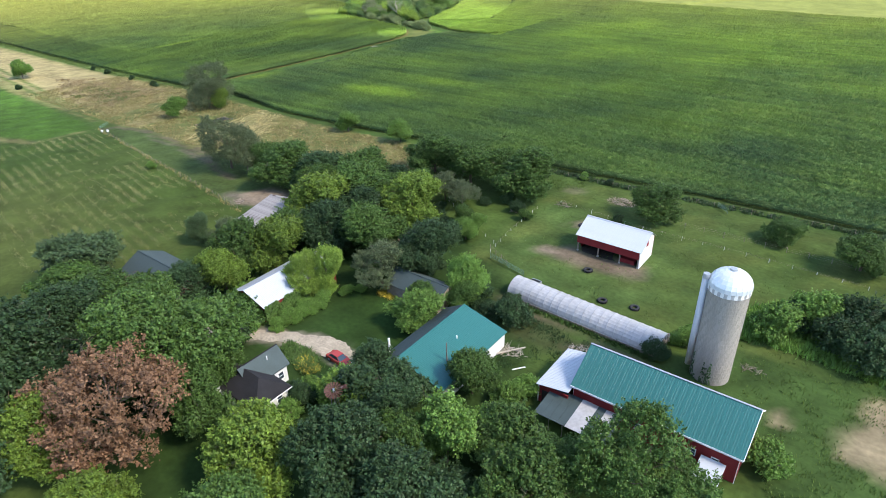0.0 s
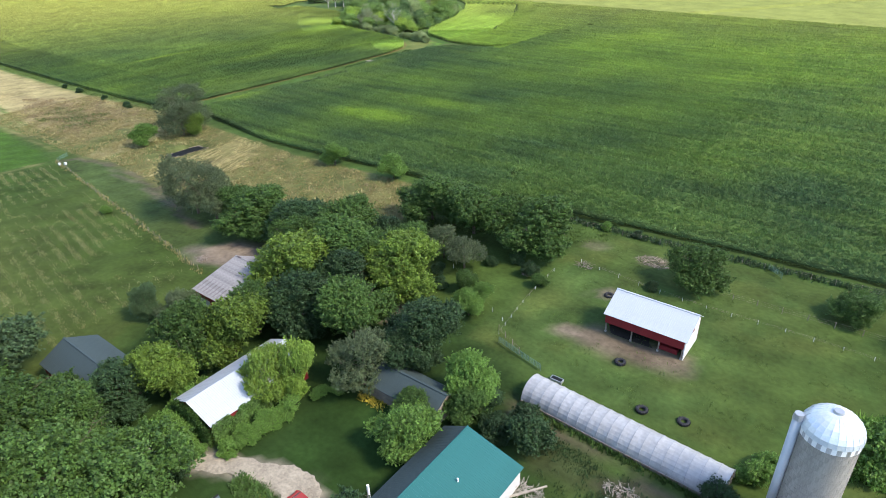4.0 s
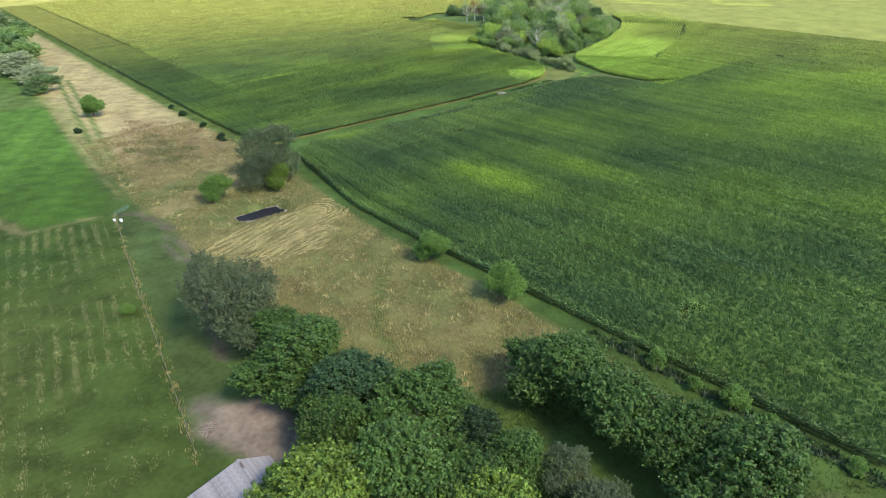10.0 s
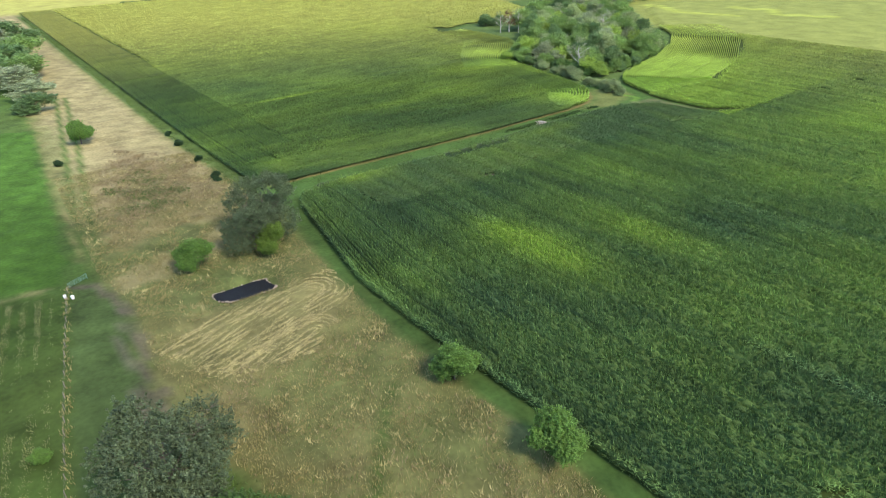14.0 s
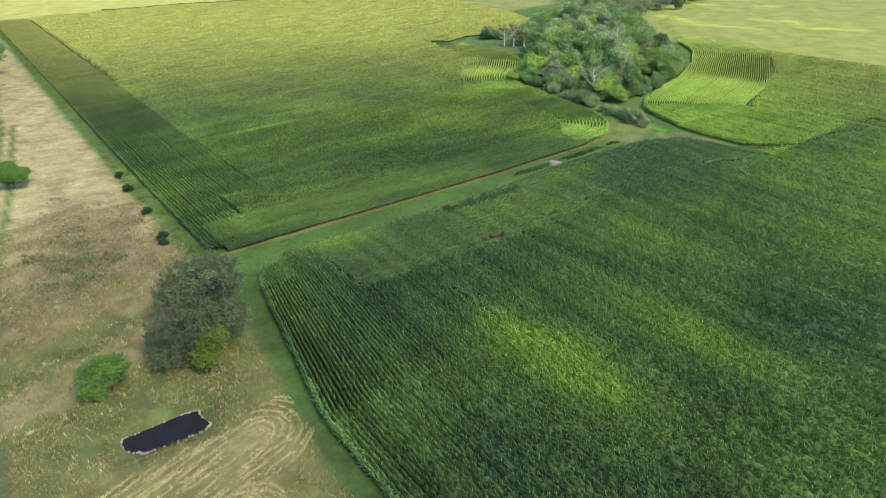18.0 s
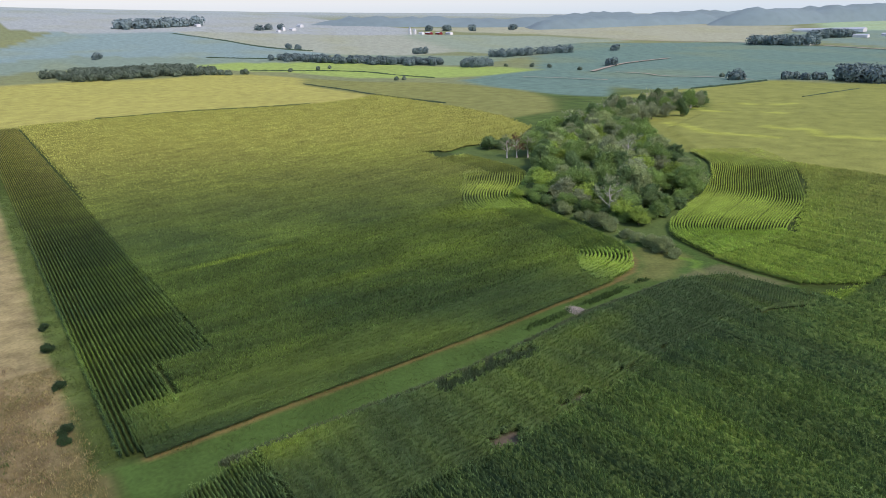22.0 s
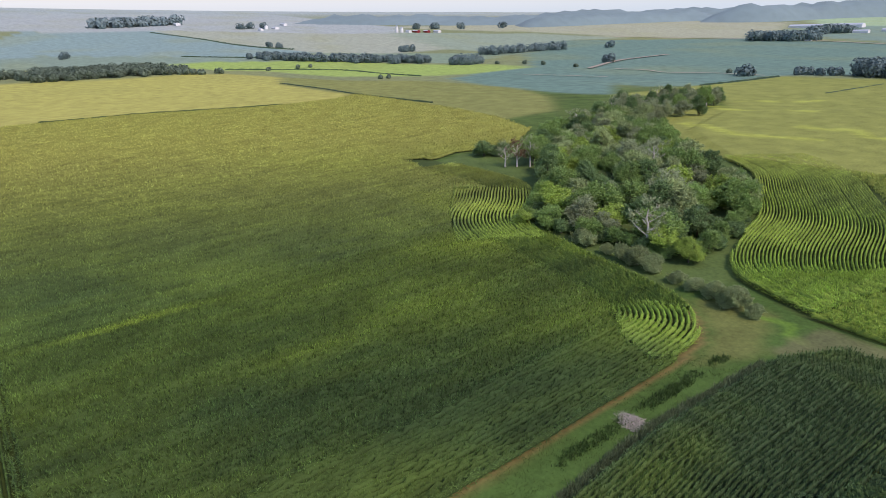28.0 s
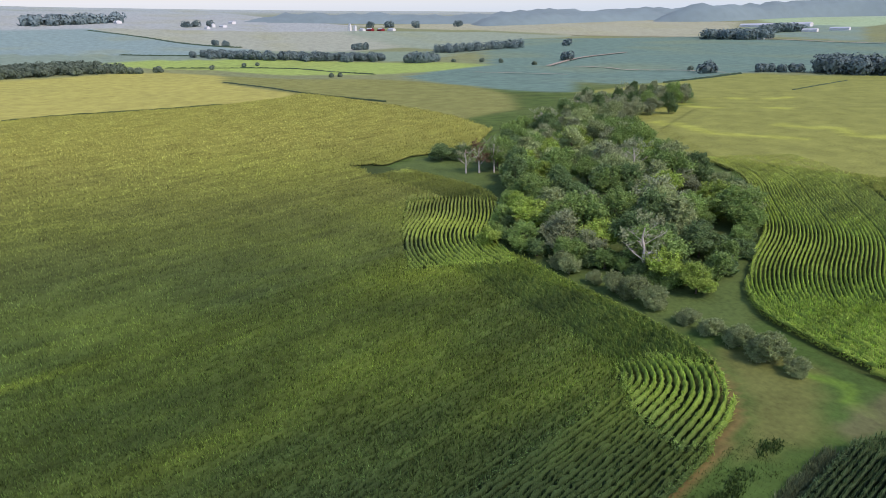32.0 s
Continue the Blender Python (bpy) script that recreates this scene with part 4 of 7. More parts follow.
def window(parent, x, y, z, w, h, normal="-y", frame_mat=None):
    """A framed window on a wall: pane and frame."""
    fm = frame_mat or M_TRIM
    s, fr = Shape(), Shape()
    d = 0.05
    if normal in ("-y", "+y"):
        sg = -1 if normal == "-y" else 1
        ya, yb = sorted((y, y + sg * d))
        yc, yd = sorted((y, y + sg * d * 0.5))
        s.box(x - w / 2, x + w / 2, yc, yd, z, z + h)
        for bx in ((x - w / 2 - 0.1, x - w / 2), (x + w / 2, x + w / 2 + 0.1)):
            fr.box(*bx, ya, yb, z - 0.1, z + h + 0.1)
        fr.box(x - w / 2, x + w / 2, ya, yb, z - 0.1, z), fr.box(x - w / 2, x + w / 2, ya, yb, z + h, z + h + 0.1)
        fr.box(x - w / 2, x + w / 2, ya, yb, z + h / 2 - 0.03, z + h / 2 + 0.03)
    else:
        sg = -1 if normal == "-x" else 1
        xa, xb = sorted((x, x + sg * d))
        xc, xd = sorted((x, x + sg * d * 0.5))
        s.box(xc, xd, y - w / 2, y + w / 2, z, z + h)
        for by in ((y - w / 2 - 0.1, y - w / 2), (y + w / 2, y + w / 2 + 0.1)):
            fr.box(xa, xb, *by, z - 0.1, z + h + 0.1)
        fr.box(xa, xb, y - w / 2, y + w / 2, z - 0.1, z), fr.box(xa, xb, y - w / 2, y + w / 2, z + h, z + h + 0.1)
        fr.box(xa, xb, y - w / 2, y + w / 2, z + h / 2 - 0.03, z + h / 2 + 0.03)
    f = part("window", fr, fm, parent)
    part("pane", s, M_GLASS, f)
    return f


# great barn
def build_barn():
    x0, x1, y0, y1, ry, ez, rz = -26.4, -4.6, 62.6, 72.3, 68.0, 4.6, 7.9
    ob, z = saltbox("barn", "long red timber barn with a teal ribbed metal roof", "barn", x0, x1, y0, y1, ry, ez, ez, rz, M_TEAL, M_STEEL, 0.4)
    part("wall", gable_walls(Shape(), x0, x1, y0, y1, z, ez, ez, ry, rz), M_RED, ob)
    for x in (x0 - 0.03, x1 - 0.03):
        part("corner_board", Shape().box(x, x + 0.06, y0 - 0.03, y0 + 0.12, z, ez - 0.15), M_TRIM, ob, "white corner board")
    part("fascia", Shape().box(x0 - 0.4, x1 + 0.4, y0 - 0.47, y0 - 0.42, ez - 0.32, ez - 0.06), M_TRIM, ob, "white eaves board")
    for a, b in (((x1 + 0.42, y0 - 0.4, ez - 0.22), (x1 + 0.42, ry, rz + 0.05)), ((x1 + 0.42, y1 + 0.4, ez - 0.22), (x1 + 0.42, ry, rz + 0.05))):
        part("barge_board", Shape().tube(a, b, 0.09, n=4), M_TRIM, ob, "white barge board")
    for x in (-24, -20.5, -17, -13.5, -10, -7.2):
        window(ob, x, y0, 1.7, 0.8, 0.9)
    window(ob, x1, 66, 2.2, 1.0, 1.2, "+x")
    d = part("barn_door", Shape().box(x1, x1 + 0.08, 67.2, 70.2, z, 3.2), M_RED, ob)
    part("door_frame", Shape().box(x1 + 0.08, x1 + 0.11, 67.2, 67.35, z, 3.2).box(x1 + 0.08, x1 + 0.11, 70.05, 70.2, z, 3.2).box(x1 + 0.08, x1 + 0.11, 67.35, 70.05, 3.05, 3.2), M_TRIM, d)
    return ob


build_barn()


def build_annex():
    x0, x1, y0, y1 = -31.2, -26.65, 61.4, 70.6
    ob = thing("barn_annex", (-29.2, 66, 0), "low red annex with a white metal roof beside the barn", "shed")
    slope(ob, "roof", (x1 + 0.15, y0 - 0.3, 4.05), (x1 + 0.15, y1 + 0.3, 4.05), (-1, 0), 5.0, 0.9, M_WHITE_METAL)
    w = Shape().box(x0, x0 + 0.2, y0, y1, 0, 3.05).box(x0 + 0.2, x1, y0, y0 + 0.2, 0, 3.1).box(x0 + 0.2, x1, y1 - 0.2, y1, 0, 3.1)
    part("wall", w, M_RED, ob)
    # flat dark sheet on the wall in place of a shaded opening
    part("doorway", Shape().box(x0 + 0.6, x0 + 2.2, y0 - 0.03, y0 - 0.005, 0, 2.3), M_DARK, ob, "dark panel painted as the shade of an open doorway")
    part("corner_post", Shape().box(x0 - 0.05, x0 + 0.12, y0 - 0.06, y0 + 0.1, 0, 3.0), M_TRIM, ob)


build_annex()


def build_leanto():
    ob = thing("lean_to", (-24, 59.5, 0), "low lean-to with dark flat sheets and clear panels", "lean-to")
    for i in range(9):
        x = -29.4 + i * 1.15
        mt = M_FILM if i in (4, 5, 7) else M_DARK_ROOF
        part("roof_panel", Shape().slab((x, 57.0, 2.2), (x + 1.13, 57.0, 2.2), (x + 1.13, 62.5, 2.75), (x, 62.5, 2.75), 0.06), mt, ob)
    for i in range(6):
        x = -29.2 + i * 2.0
        part("rafter", Shape().box(x, x + 0.1, 57.05, 57.15, 0, 2.12), M_WOOD, ob)
    ob2 = thing("calf_hutch", (-7.2, 60.2, 0), "small white-roofed lean-to at the barn corner", "lean-to")
    part("roof", Shape().slab((-8.8, 59.0, 2.0), (-5.8, 59.0, 2.0), (-5.8, 62.3, 2.6), (-8.8, 62.3, 2.6), 0.08), M_WHITE_METAL, ob2)
    for x in (-8.7, -6.0):
        part("post", Shape().box(x, x + 0.12, 59.1, 59.22, 0, 1.95), M_WOOD, ob2)
    part("side_wall", Shape().box(-8.7, -8.62, 59.22, 62.3, 0, 1.95), M_RED, ob2)


build_leanto()


# silo
def build_silo():
    cx, cy, r, h = -13.2, 81.4, 2.78, 15.9
    ob = thing("silo", (cx, cy, 0), "tall weathered concrete stave silo with a bright metal dome", "silo")
    part("stave_wall", Shape().tube((cx, cy, -0.3), (cx, cy, h), r, n=48), M_CONCRETE, ob, smooth=False)
    # staves: shallow vertical panels in staggered courses
    st = Shape().box(-0.172, 0.172, -0.02, 0.014, 0, 0.74)
    me = st.mesh("stave", M_CONCRETE)
    n = 48
    for row in range(7):
        for i in range(n):
            a = 2 * math.pi * (i + 0.5 * (row % 2)) / n
            if math.sin(a) > 0.35:
                continue
            o = new("stave", me)
            o.parent = ob
            zz = 0.2 + row * 2.15 + 0.72 * (i % 3)
            o.matrix_basis = pose((r + 0.0) * math.cos(a), (r + 0.0) * math.sin(a), zz, 0, 0, math.degrees(a) - 90)
    hoop = Shape().ring((0, 0, 0), r + 0.04, 0.012, 40, 4).mesh("hoop", M_CONCRETE)
    for i in range(24):
        o = new("hoop", hoop)
        o.parent = ob
        o.location = (0, 0, 0.5 + i * 0.64)
    # checked band under the dome
    for i in range(40):
        a0, a1 = 2 * math.pi * i / 40, 2 * math.pi * (i + 1) / 40
        rr = r + 0.09
        s = Shape().face(*[(cx + rr * math.cos(q), cy + rr * math.sin(q), zq) for q, zq in ((a0, h - 0.75), (a1, h - 0.75), (a1, h), (a0, h))])
        part("band_block", s, M_TRIM if i % 2 else M_STEEL, ob)
    # dome of pressed sheets
    for i in range(24):
        s = Shape()
        pts = []
        for j in range(7):
            b = math.pi / 2 * j / 6 * 0.93
            rr, zz = (r + 0.16) * math.cos(b), h + 2.4 * math.sin(b)
            pts.append((rr, zz))
        for j in range(6):
            q = []
            for (rr, zz), e in ((pts[j], 0), (pts[j], 1), (pts[j + 1], 1), (pts[j + 1], 0)):
                a = 2 * math.pi * (i + e * 0.985) / 24
                q.append((cx + rr * math.cos(a), cy + rr * math.sin(a), zz))
            s.face(*q)
        part("dome_sheet", s, M_DOME, ob)
        a = 2 * math.pi * i / 24
        s = Shape()
        for j in range(6):
            s.tube((cx + pts[j][0] * math.cos(a), cy + pts[j][0] * math.sin(a), pts[j][1]), (cx + pts[j + 1][0] * math.cos(a), cy + pts[j + 1][0] * math.sin(a), pts[j + 1][1]), 0.035, n=4, caps=False)
        part("dome_seam", s, M_DOME, ob)
    part("cap", Shape().tube((cx, cy, h + 2.3), (cx, cy, h + 2.6), 0.55, 0.45, 16), M_STEEL, ob)
    a = radians(196)
    px, py = cx + (r + 0.42) * math.cos(a), cy + (r + 0.42) * math.sin(a)
    part("chute", Shape().tube((px, py, 1.2), (px, py, h + 0.5), 0.48, n=14), M_WHITE_METAL, ob, "white unloading chute", True)
    part("chute_cap", Shape().tube((px, py, h + 0.5), (px, py, h + 1.2), 0.55, 0.45, 14), M_STEEL, ob)
    # creeper at the foot
    r0 = random.Random(4)
    s = Shape()
    for _ in range(500):
        a = radians(r0.uniform(180, 300))
        zz = r0.random() ** 1.6 * 4.5
        c = Vector((cx + (r + 0.06) * math.cos(a), cy + (r + 0.06) * math.sin(a), zz))
        if math.sin(a * 7) + 0.5 * math.sin(a * 17) < zz * 0.35 - 0.5:
            continue
        u = Vector((-math.sin(a), math.cos(a), 0)) * 0.13
        s.face(c - u, c + Vector((math.cos(a) * 0.1, math.sin(a) * 0.1, -0.14)), c + u, c + Vector((0, 0, 0.14)))
    part("creeper", s, L_DARK, ob)


build_silo()


# open loafing shed
def build_loafing_shed():
    x0, x1, y0, y1, ry = -46.6, -33.5, 104.2, 111.2, 108.8
    ob, z = saltbox("loafing_shed", "open-fronted red livestock shed with a white metal roof", "shed", x0, x1, y0, y1, ry, 3.8, 4.5, 6.0, M_WHITE_METAL, M_WHITE_METAL, 0.3)
    part("back_wall", Shape().box(x0, x1, y1 - 0.15, y1, z, 4.3), M_RED, ob)
    for x, mt, nm in ((x0, M_RED, "west_wall"), (x1 - 0.15, M_WHITE, "gable_wall")):
        s = Shape()
        prof = [(y0 + 0.1, z), (y1 - 0.15, z), (y1 - 0.15, 4.5), (ry, 5.95), (y0 + 0.1, 3.8)]
        if nm == "west_wall":
            prof[0] = (y0 + 2.2, z)
        s.v = [(x, p, q) for p, q in prof] + [(x + 0.15, p, q) for p, q in prof]
        s.f = [(4, 3, 2, 1, 0), (5, 6, 7, 8, 9)] + [(i, (i + 1) % 5, 5 + (i + 1) % 5, 5 + i) for i in range(5)]
        part(nm, s, mt, ob, "white painted gable" if mt is M_WHITE else "")
    part("fascia", Shape().box(x0, x1 - 0.15, y0, y0 + 0.1, 2.05, 3.75), M_RED, ob, "red board front above the opening")
    part("hay_door", Shape().box(x1, x1 + 0.05, 107.2, 108.1, 3.6, 4.7), M_RED, ob, "small red hay door")
    for i, x in enumerate((x0 + 0.1, x0 + 4.5, x0 + 9.0, x1 - 0.4)):
        p = part("post", Shape().box(x, x + 0.2, y0 + 0.12, y0 + 0.32, z, 3.7), M_WOOD, ob)
        part("footing", Shape().box(x - 0.08, x + 0.28, y0 + 0.06, y0 + 0.38, z, 0.35), M_CONCRETE, p)
    s = Shape()
    part("manger", s.box(x1 - 4.2, x1 - 1.2, y0 + 0.9, y0 + 2.0, z, 0.9), M_RED, ob, "red feed manger")
    part("floor", Shape().box(x0 + 0.2, x1 - 0.2, y0 + 0.4, y1 - 0.2, z, z + 0.09), M_DARK, ob)


build_loafing_shed()


# hoop greenhouse
def build_greenhouse():
    ob = thing("hoop_greenhouse", (-34.9, 83.6, 0), "long hoop greenhouse under cloudy white film", "greenhouse", rz=-3.0)
    L, R, H = 28.2, 2.65, 2.9
    bays = 19

    def arc(x, grow=0.0):
        return [(x, -(R + grow) * math.cos(math.pi * i / 14), (H + grow) * math.sin(math.pi * i / 14) ** 0.85) for i in range(15)]
    for b in range(bays):
        x0, x1 = -L / 2 + b * L / bays, -L / 2 + (b + 1) * L / bays
        s = Shape()
        A, M, B = arc(x0 + 0.02), arc((x0 + x1) / 2, -0.05), arc(x1 - 0.02)
        for i in range(14):
            s.face(A[i], M[i], M[i + 1], A[i + 1]), s.face(M[i], B[i], B[i + 1], M[i + 1])
        part("film_panel", s, M_FILM, ob, world=False, smooth=False)
    for b in range(bays + 1):
        x = -L / 2 + b * L / bays
        A = arc(x, 0.03)
        s = Shape()
        for i in range(14):
            s.tube(A[i], A[i + 1], 0.035, n=4, caps=False)
        part("hoop", s, M_STEEL, ob, world=False)
    for sy in (-1, 1):
        part("base_board", Shape().box(-L / 2, L / 2, sy * (R + 0.08) - 0.05, sy * (R + 0.08) + 0.05, 0, 0.45), M_WOOD, ob, world=False)
    s = Shape()
    A = arc(-L / 2)
    s.face(*A)
    part("end_wall", s, M_FILM, ob, world=False)
    for y in (-1.5, -0.6, 0.6, 1.5):
        part("end_stud", Shape().box(L / 2 - 0.1, L / 2, y - 0.05, y + 0.05, 0, 2.4), M_WOOD, ob, world=False)
    part("end_bench", Shape().box(L / 2 - 1.6, L / 2 - 0.15, -1.9, 1.9, 0.7, 0.8), M_WOOD, ob, world=False)
    part("end_rail", Shape().box(L / 2 - 0.1, L / 2, -2.3, 2.3, 1.15, 1.25), M_WOOD, ob, world=False)


build_greenhouse()


# workshop with the second teal roof
def build_workshop():
    ob = thing("workshop", (-48, 61, 0), "low pale workshop under a broad teal metal roof", "workshop")
    x0, xr, x1, y0, y1 = -53.2, -49.6, -41.6, 52.2, 69.2
    slope(ob, "roof_east", (xr, y0, 5.0), (xr, y1, 5.0), (1, 0), x1 - xr + 0.3, 2.0, M_TEAL)
    slope(ob, "roof_west", (xr, y0, 5.0), (xr, y1, 5.0), (-1, 0), xr - x0 + 0.3, 2.2, M_DARK_ROOF)
    part("ridge_cap", Shape().box(xr - 0.08, xr + 0.08, y0, y1, 5.03, 5.09), M_TEAL, ob)
    part("wall", gable_walls(Shape(), x0, x1, y0 + 0.3, y1 - 0.3, -0.05, 2.95, 2.95, xr, 4.85, False), M_WHITE, ob)
    part("vent", Shape().tube((-46, 62, 3.8), (-46, 62, 4.6), 0.12, n=8), M_TRIM, ob)
    part("flue", Shape().tube((-53.3, 54.6, 0), (-53.3, 54.6, 5.4), 0.17, n=10), M_TRIM, ob, "white stove flue")
    for y in (56, 60, 64):
        window(ob, x1, y, 1.2, 1.0, 0.9, "+x")


build_workshop()


def build_vine_shed():
    x0, xr, x1, y0, y1 = -86.4, -83.0, -78.2, 50.6, 67.2
    ob = thing("vine_shed", (-81.5, 58, 0), "red shed with a white metal roof, overgrown by vines", "shed")
    slope(ob, "roof_east", (xr, y0 - 0.3, 5.1), (xr, y1 + 0.3, 5.1), (1, 0), x1 - xr + 0.3, 1.75, M_WHITE_METAL)
    slope(ob, "roof_west", (xr, y0 - 0.3, 5.1), (xr, y1 + 0.3, 5.1), (-1, 0), xr - x0 + 0.3, 1.6, M_WHITE_METAL)
    part("wall", gable_walls(Shape(), x0, x1, y0, y1, -0.05, 3.4, 3.4, xr, 4.95, False), M_RED, ob)
    window(ob, x1, 64.5, 1.0, 1.1, 1.2, "+x")
    # dark slab on the wall, painting the gloom of an open door
    part("door", Shape().box(x1, x1 + 0.06, 61, 62.8, 0, 2.3), M_DARK, ob, "dark panel painted as the shade of an open doorway")


build_vine_shed()


def build_vines():
    r = random.Random(12)
    s = Shape()
    for _ in range(12500):
        if r.random() < 0.65:
            y, z = r.uniform(50.4, 66), r.uniform(0, 3.5)
            if z > 3.6 * (1.0 + 0.15 * math.sin(y * 0.9) + 0.15 * math.sin(y * 2.3)):
                continue
            c, n = Vector((-77.95 + r.uniform(-0.1, 0.35), y, z)), Vector((1, 0, 0.3))
        else:
            x = r.uniform(-86.4, -78.0)
            z = r.uniform(0, 5.0)
            if z > 5.0 + 0.3 * math.sin(x * 1.3) - 0.42 * abs(x + 83):
                continue
            c, n = Vector((x, 50.4 - r.uniform(-0.1, 0.7), z)), Vector((0, -1, 0.3))
        n = (n + Vector((r.gauss(0, 0.5), r.gauss(0, 0.5), r.gauss(0, 0.5)))).normalized()
        a = n.orthogonal().normalized() * r.uniform(0.12, 0.24)
        e = n.cross(a)
        s.face(c - a, c - e * 0.7, c + a, c + e * 0.7)
    tagged(new("climbing_vine", s.mesh("climbing_vine", L_MID)), "green climbing vine covering the shed walls", "vine", "", "stuff")


build_vines()


def build_old_barn():
    ob, z = saltbox("old_barn", "weathered red barn under a rust-streaked grey metal roof", "barn", -110.4, -100.6, 69.4, 82.5, 79.0, 3.2, 3.6, 5.4, M_GREY_METAL, M_GREY_METAL, 0.4)
    part("wall", gable_walls(Shape(), -110.4, -100.6, 69.4, 82.5, z, 3.1, 3.5, 79.0, 5.3), M_RED, ob)
    part("whitewashed_patch", Shape().box(-109.4, -106.4, 69.36, 69.395, 0.3, 1.9), M_WHITE, ob, "flaking whitewash")
    # no opening here: a dark sheet carries the shade of one
    part("doorway", Shape().box(-105.6, -103.2, 69.35, 69.39, 0, 2.4), M_DARK, ob, "dark panel painted as the shade of an open doorway")
    part("cistern", Shape().tube((-99.2, 78.0, 0), (-99.2, 78.0, 3.4), 1.3, n=20), M_WHITE_METAL, thing("water_tank", (-99.2, 78.0, 0), "white water tank beside the old barn", "tank"), smooth=False)


build_old_barn()


def build_dark_shed():
    ob, z = saltbox("machine_shed", "red machine shed with a dark green roof", "shed", -111.0, -98.2, 43.2, 51.6, 47.2, 3.1, 3.1, 5.2, M_DARK_ROOF, M_DARK_ROOF, 0.35)
    part("wall", gable_walls(Shape(), -111.0, -98.2, 43.2, 51.6, z, 3.0, 3.0, 47.2, 5.1), M_RED, ob)
    window(ob, -98.2, 48.6, 1.2, 0.8, 0.9, "+x")
    ob, z = saltbox("hen_house", "small weathered shed with a dark roof under the trees", "shed", -67.5, -56.0, 69.8, 75.6, 72.8, 2.5, 2.5, 4.1, M_DARK_ROOF, M_DARK_ROOF, 0.3)
    part("wall", gable_walls(Shape(), -67.5, -56.0, 69.8, 75.6, z, 2.4, 2.4, 72.8, 4.0), M_WOOD, ob)


build_dark_shed()


# farmhouse
def build_house():
    ob = thing("farmhouse", (-64, 38, 0), "white farmhouse with a charcoal shingle roof", "house")
    # back wing, ridge along y
    part("wall", gable_walls(Shape(), -68.0, -63.9, 40.2, 43.2, -0.05, 3.3, 3.3, -66.0, 5.3, False), M_WHITE, ob)
    part("roof_west", Shape().slab((-68.4, 36.5, 3.1), (-66.0, 36.5, 5.5), (-66.0, 43.6, 5.5), (-68.4, 43.6, 3.1), 0.16), M_DARK_ROOF, ob)
    part("roof_east", Shape().slab((-66.0, 36.5, 5.5), (-63.5, 36.5, 3.1), (-63.5, 43.6, 3.1), (-66.0, 43.6, 5.5), 0.16), M_DARK_ROOF, ob)
    # main block, ridge along x
    part("main_wall", gable_walls(Shape(), -67.4, -60.2, 34.6, 40.2, -0.05, 2.75, 2.75, 37.4, 2.8), M_WHITE, ob)
    part("main_roof_south", Shape().slab((-67.7, 34.2, 2.85), (-59.6, 34.2, 2.85), (-62.4, 37.4, 5.2), (-67.7, 37.4, 5.2), 0.14), M_BLACK_ROOF, ob)
    part("main_roof_north", Shape().slab((-67.7, 37.4, 5.2), (-62.4, 37.4, 5.2), (-59.6, 40.6, 2.85), (-67.7, 40.6, 2.85), 0.14), M_BLACK_ROOF, ob)
    part("main_roof_hip", Shape().slab((-59.6, 34.2, 2.85), (-59.6, 37.4, 2.85), (-59.6, 40.6, 2.85), (-62.4, 37.4, 5.2), 0.14), M_BLACK_ROOF, ob)
    # small gabled porch to the south
    part("porch_roof_west", Shape().slab((-63.4, 32.0, 2.4), (-61.6, 32.0, 3.7), (-61.6, 36.0, 3.7), (-63.4, 36.0, 2.4), 0.12), M_BLACK_ROOF, ob)
    part("porch_roof_east", Shape().slab((-61.6, 32.0, 3.7), (-59.8, 32.0, 2.4), (-59.8, 36.0, 2.4), (-61.6, 36.0, 3.7), 0.12), M_BLACK_ROOF, ob)
    part("porch_gable", Shape().face((-63.2, 32.15, 2.4), (-60.0, 32.15, 2.4), (-61.6, 32.15, 3.55)).box(-63.2, -60.0, 32.15, 32.3, 2.2, 2.4), M_WHITE, ob)
    for x in (-63.3, -61.7, -60.1):
        part("porch_post", Shape().box(x, x + 0.14, 32.2, 32.34, 0, 2.2), M_TRIM, ob)
    part("porch_floor", Shape().box(-63.4, -59.9, 32.1, 34.6, -0.05, 0.3), M_WOOD, ob)
    part("side_wall", Shape().box(-70.2, -67.4, 33.4, 36.8, -0.05, 2.6), M_WHITE, ob, "white lean-to room")
    part("side_roof", Shape().slab((-70.6, 33.1, 2.45), (-67.75, 33.1, 3.0), (-67.75, 37.1, 3.0), (-70.6, 37.1, 2.45), 0.12), M_WHITE_METAL, ob, "white metal lean-to roof")
    for y in (36.2, 38.7):
        window(ob, -60.2, y, 1.0, 0.9, 1.2, "+x")
    window(ob, -63.9, 42.0, 1.0, 0.9, 1.2, "+x")
    for x in (-66.0, -64.4):
        window(ob, x, 34.6, 1.0, 0.9, 1.3, "-y")
    part("gutter", Shape().box(-59.62, -59.52, 34.2, 40.6, 2.66, 2.78), M_TRIM, ob, "white gutter")
    part("ridge_cap", Shape().box(-66.1, -65.9, 37.5, 43.6, 5.5, 5.56), M_BLACK_ROOF, ob)
    part("roof_vent", Shape().tube((-65.2, 41.0, 4.6), (-65.2, 41.0, 5.3), 0.08, n=8), M_TRIM, ob, "white vent pipe")


build_house()


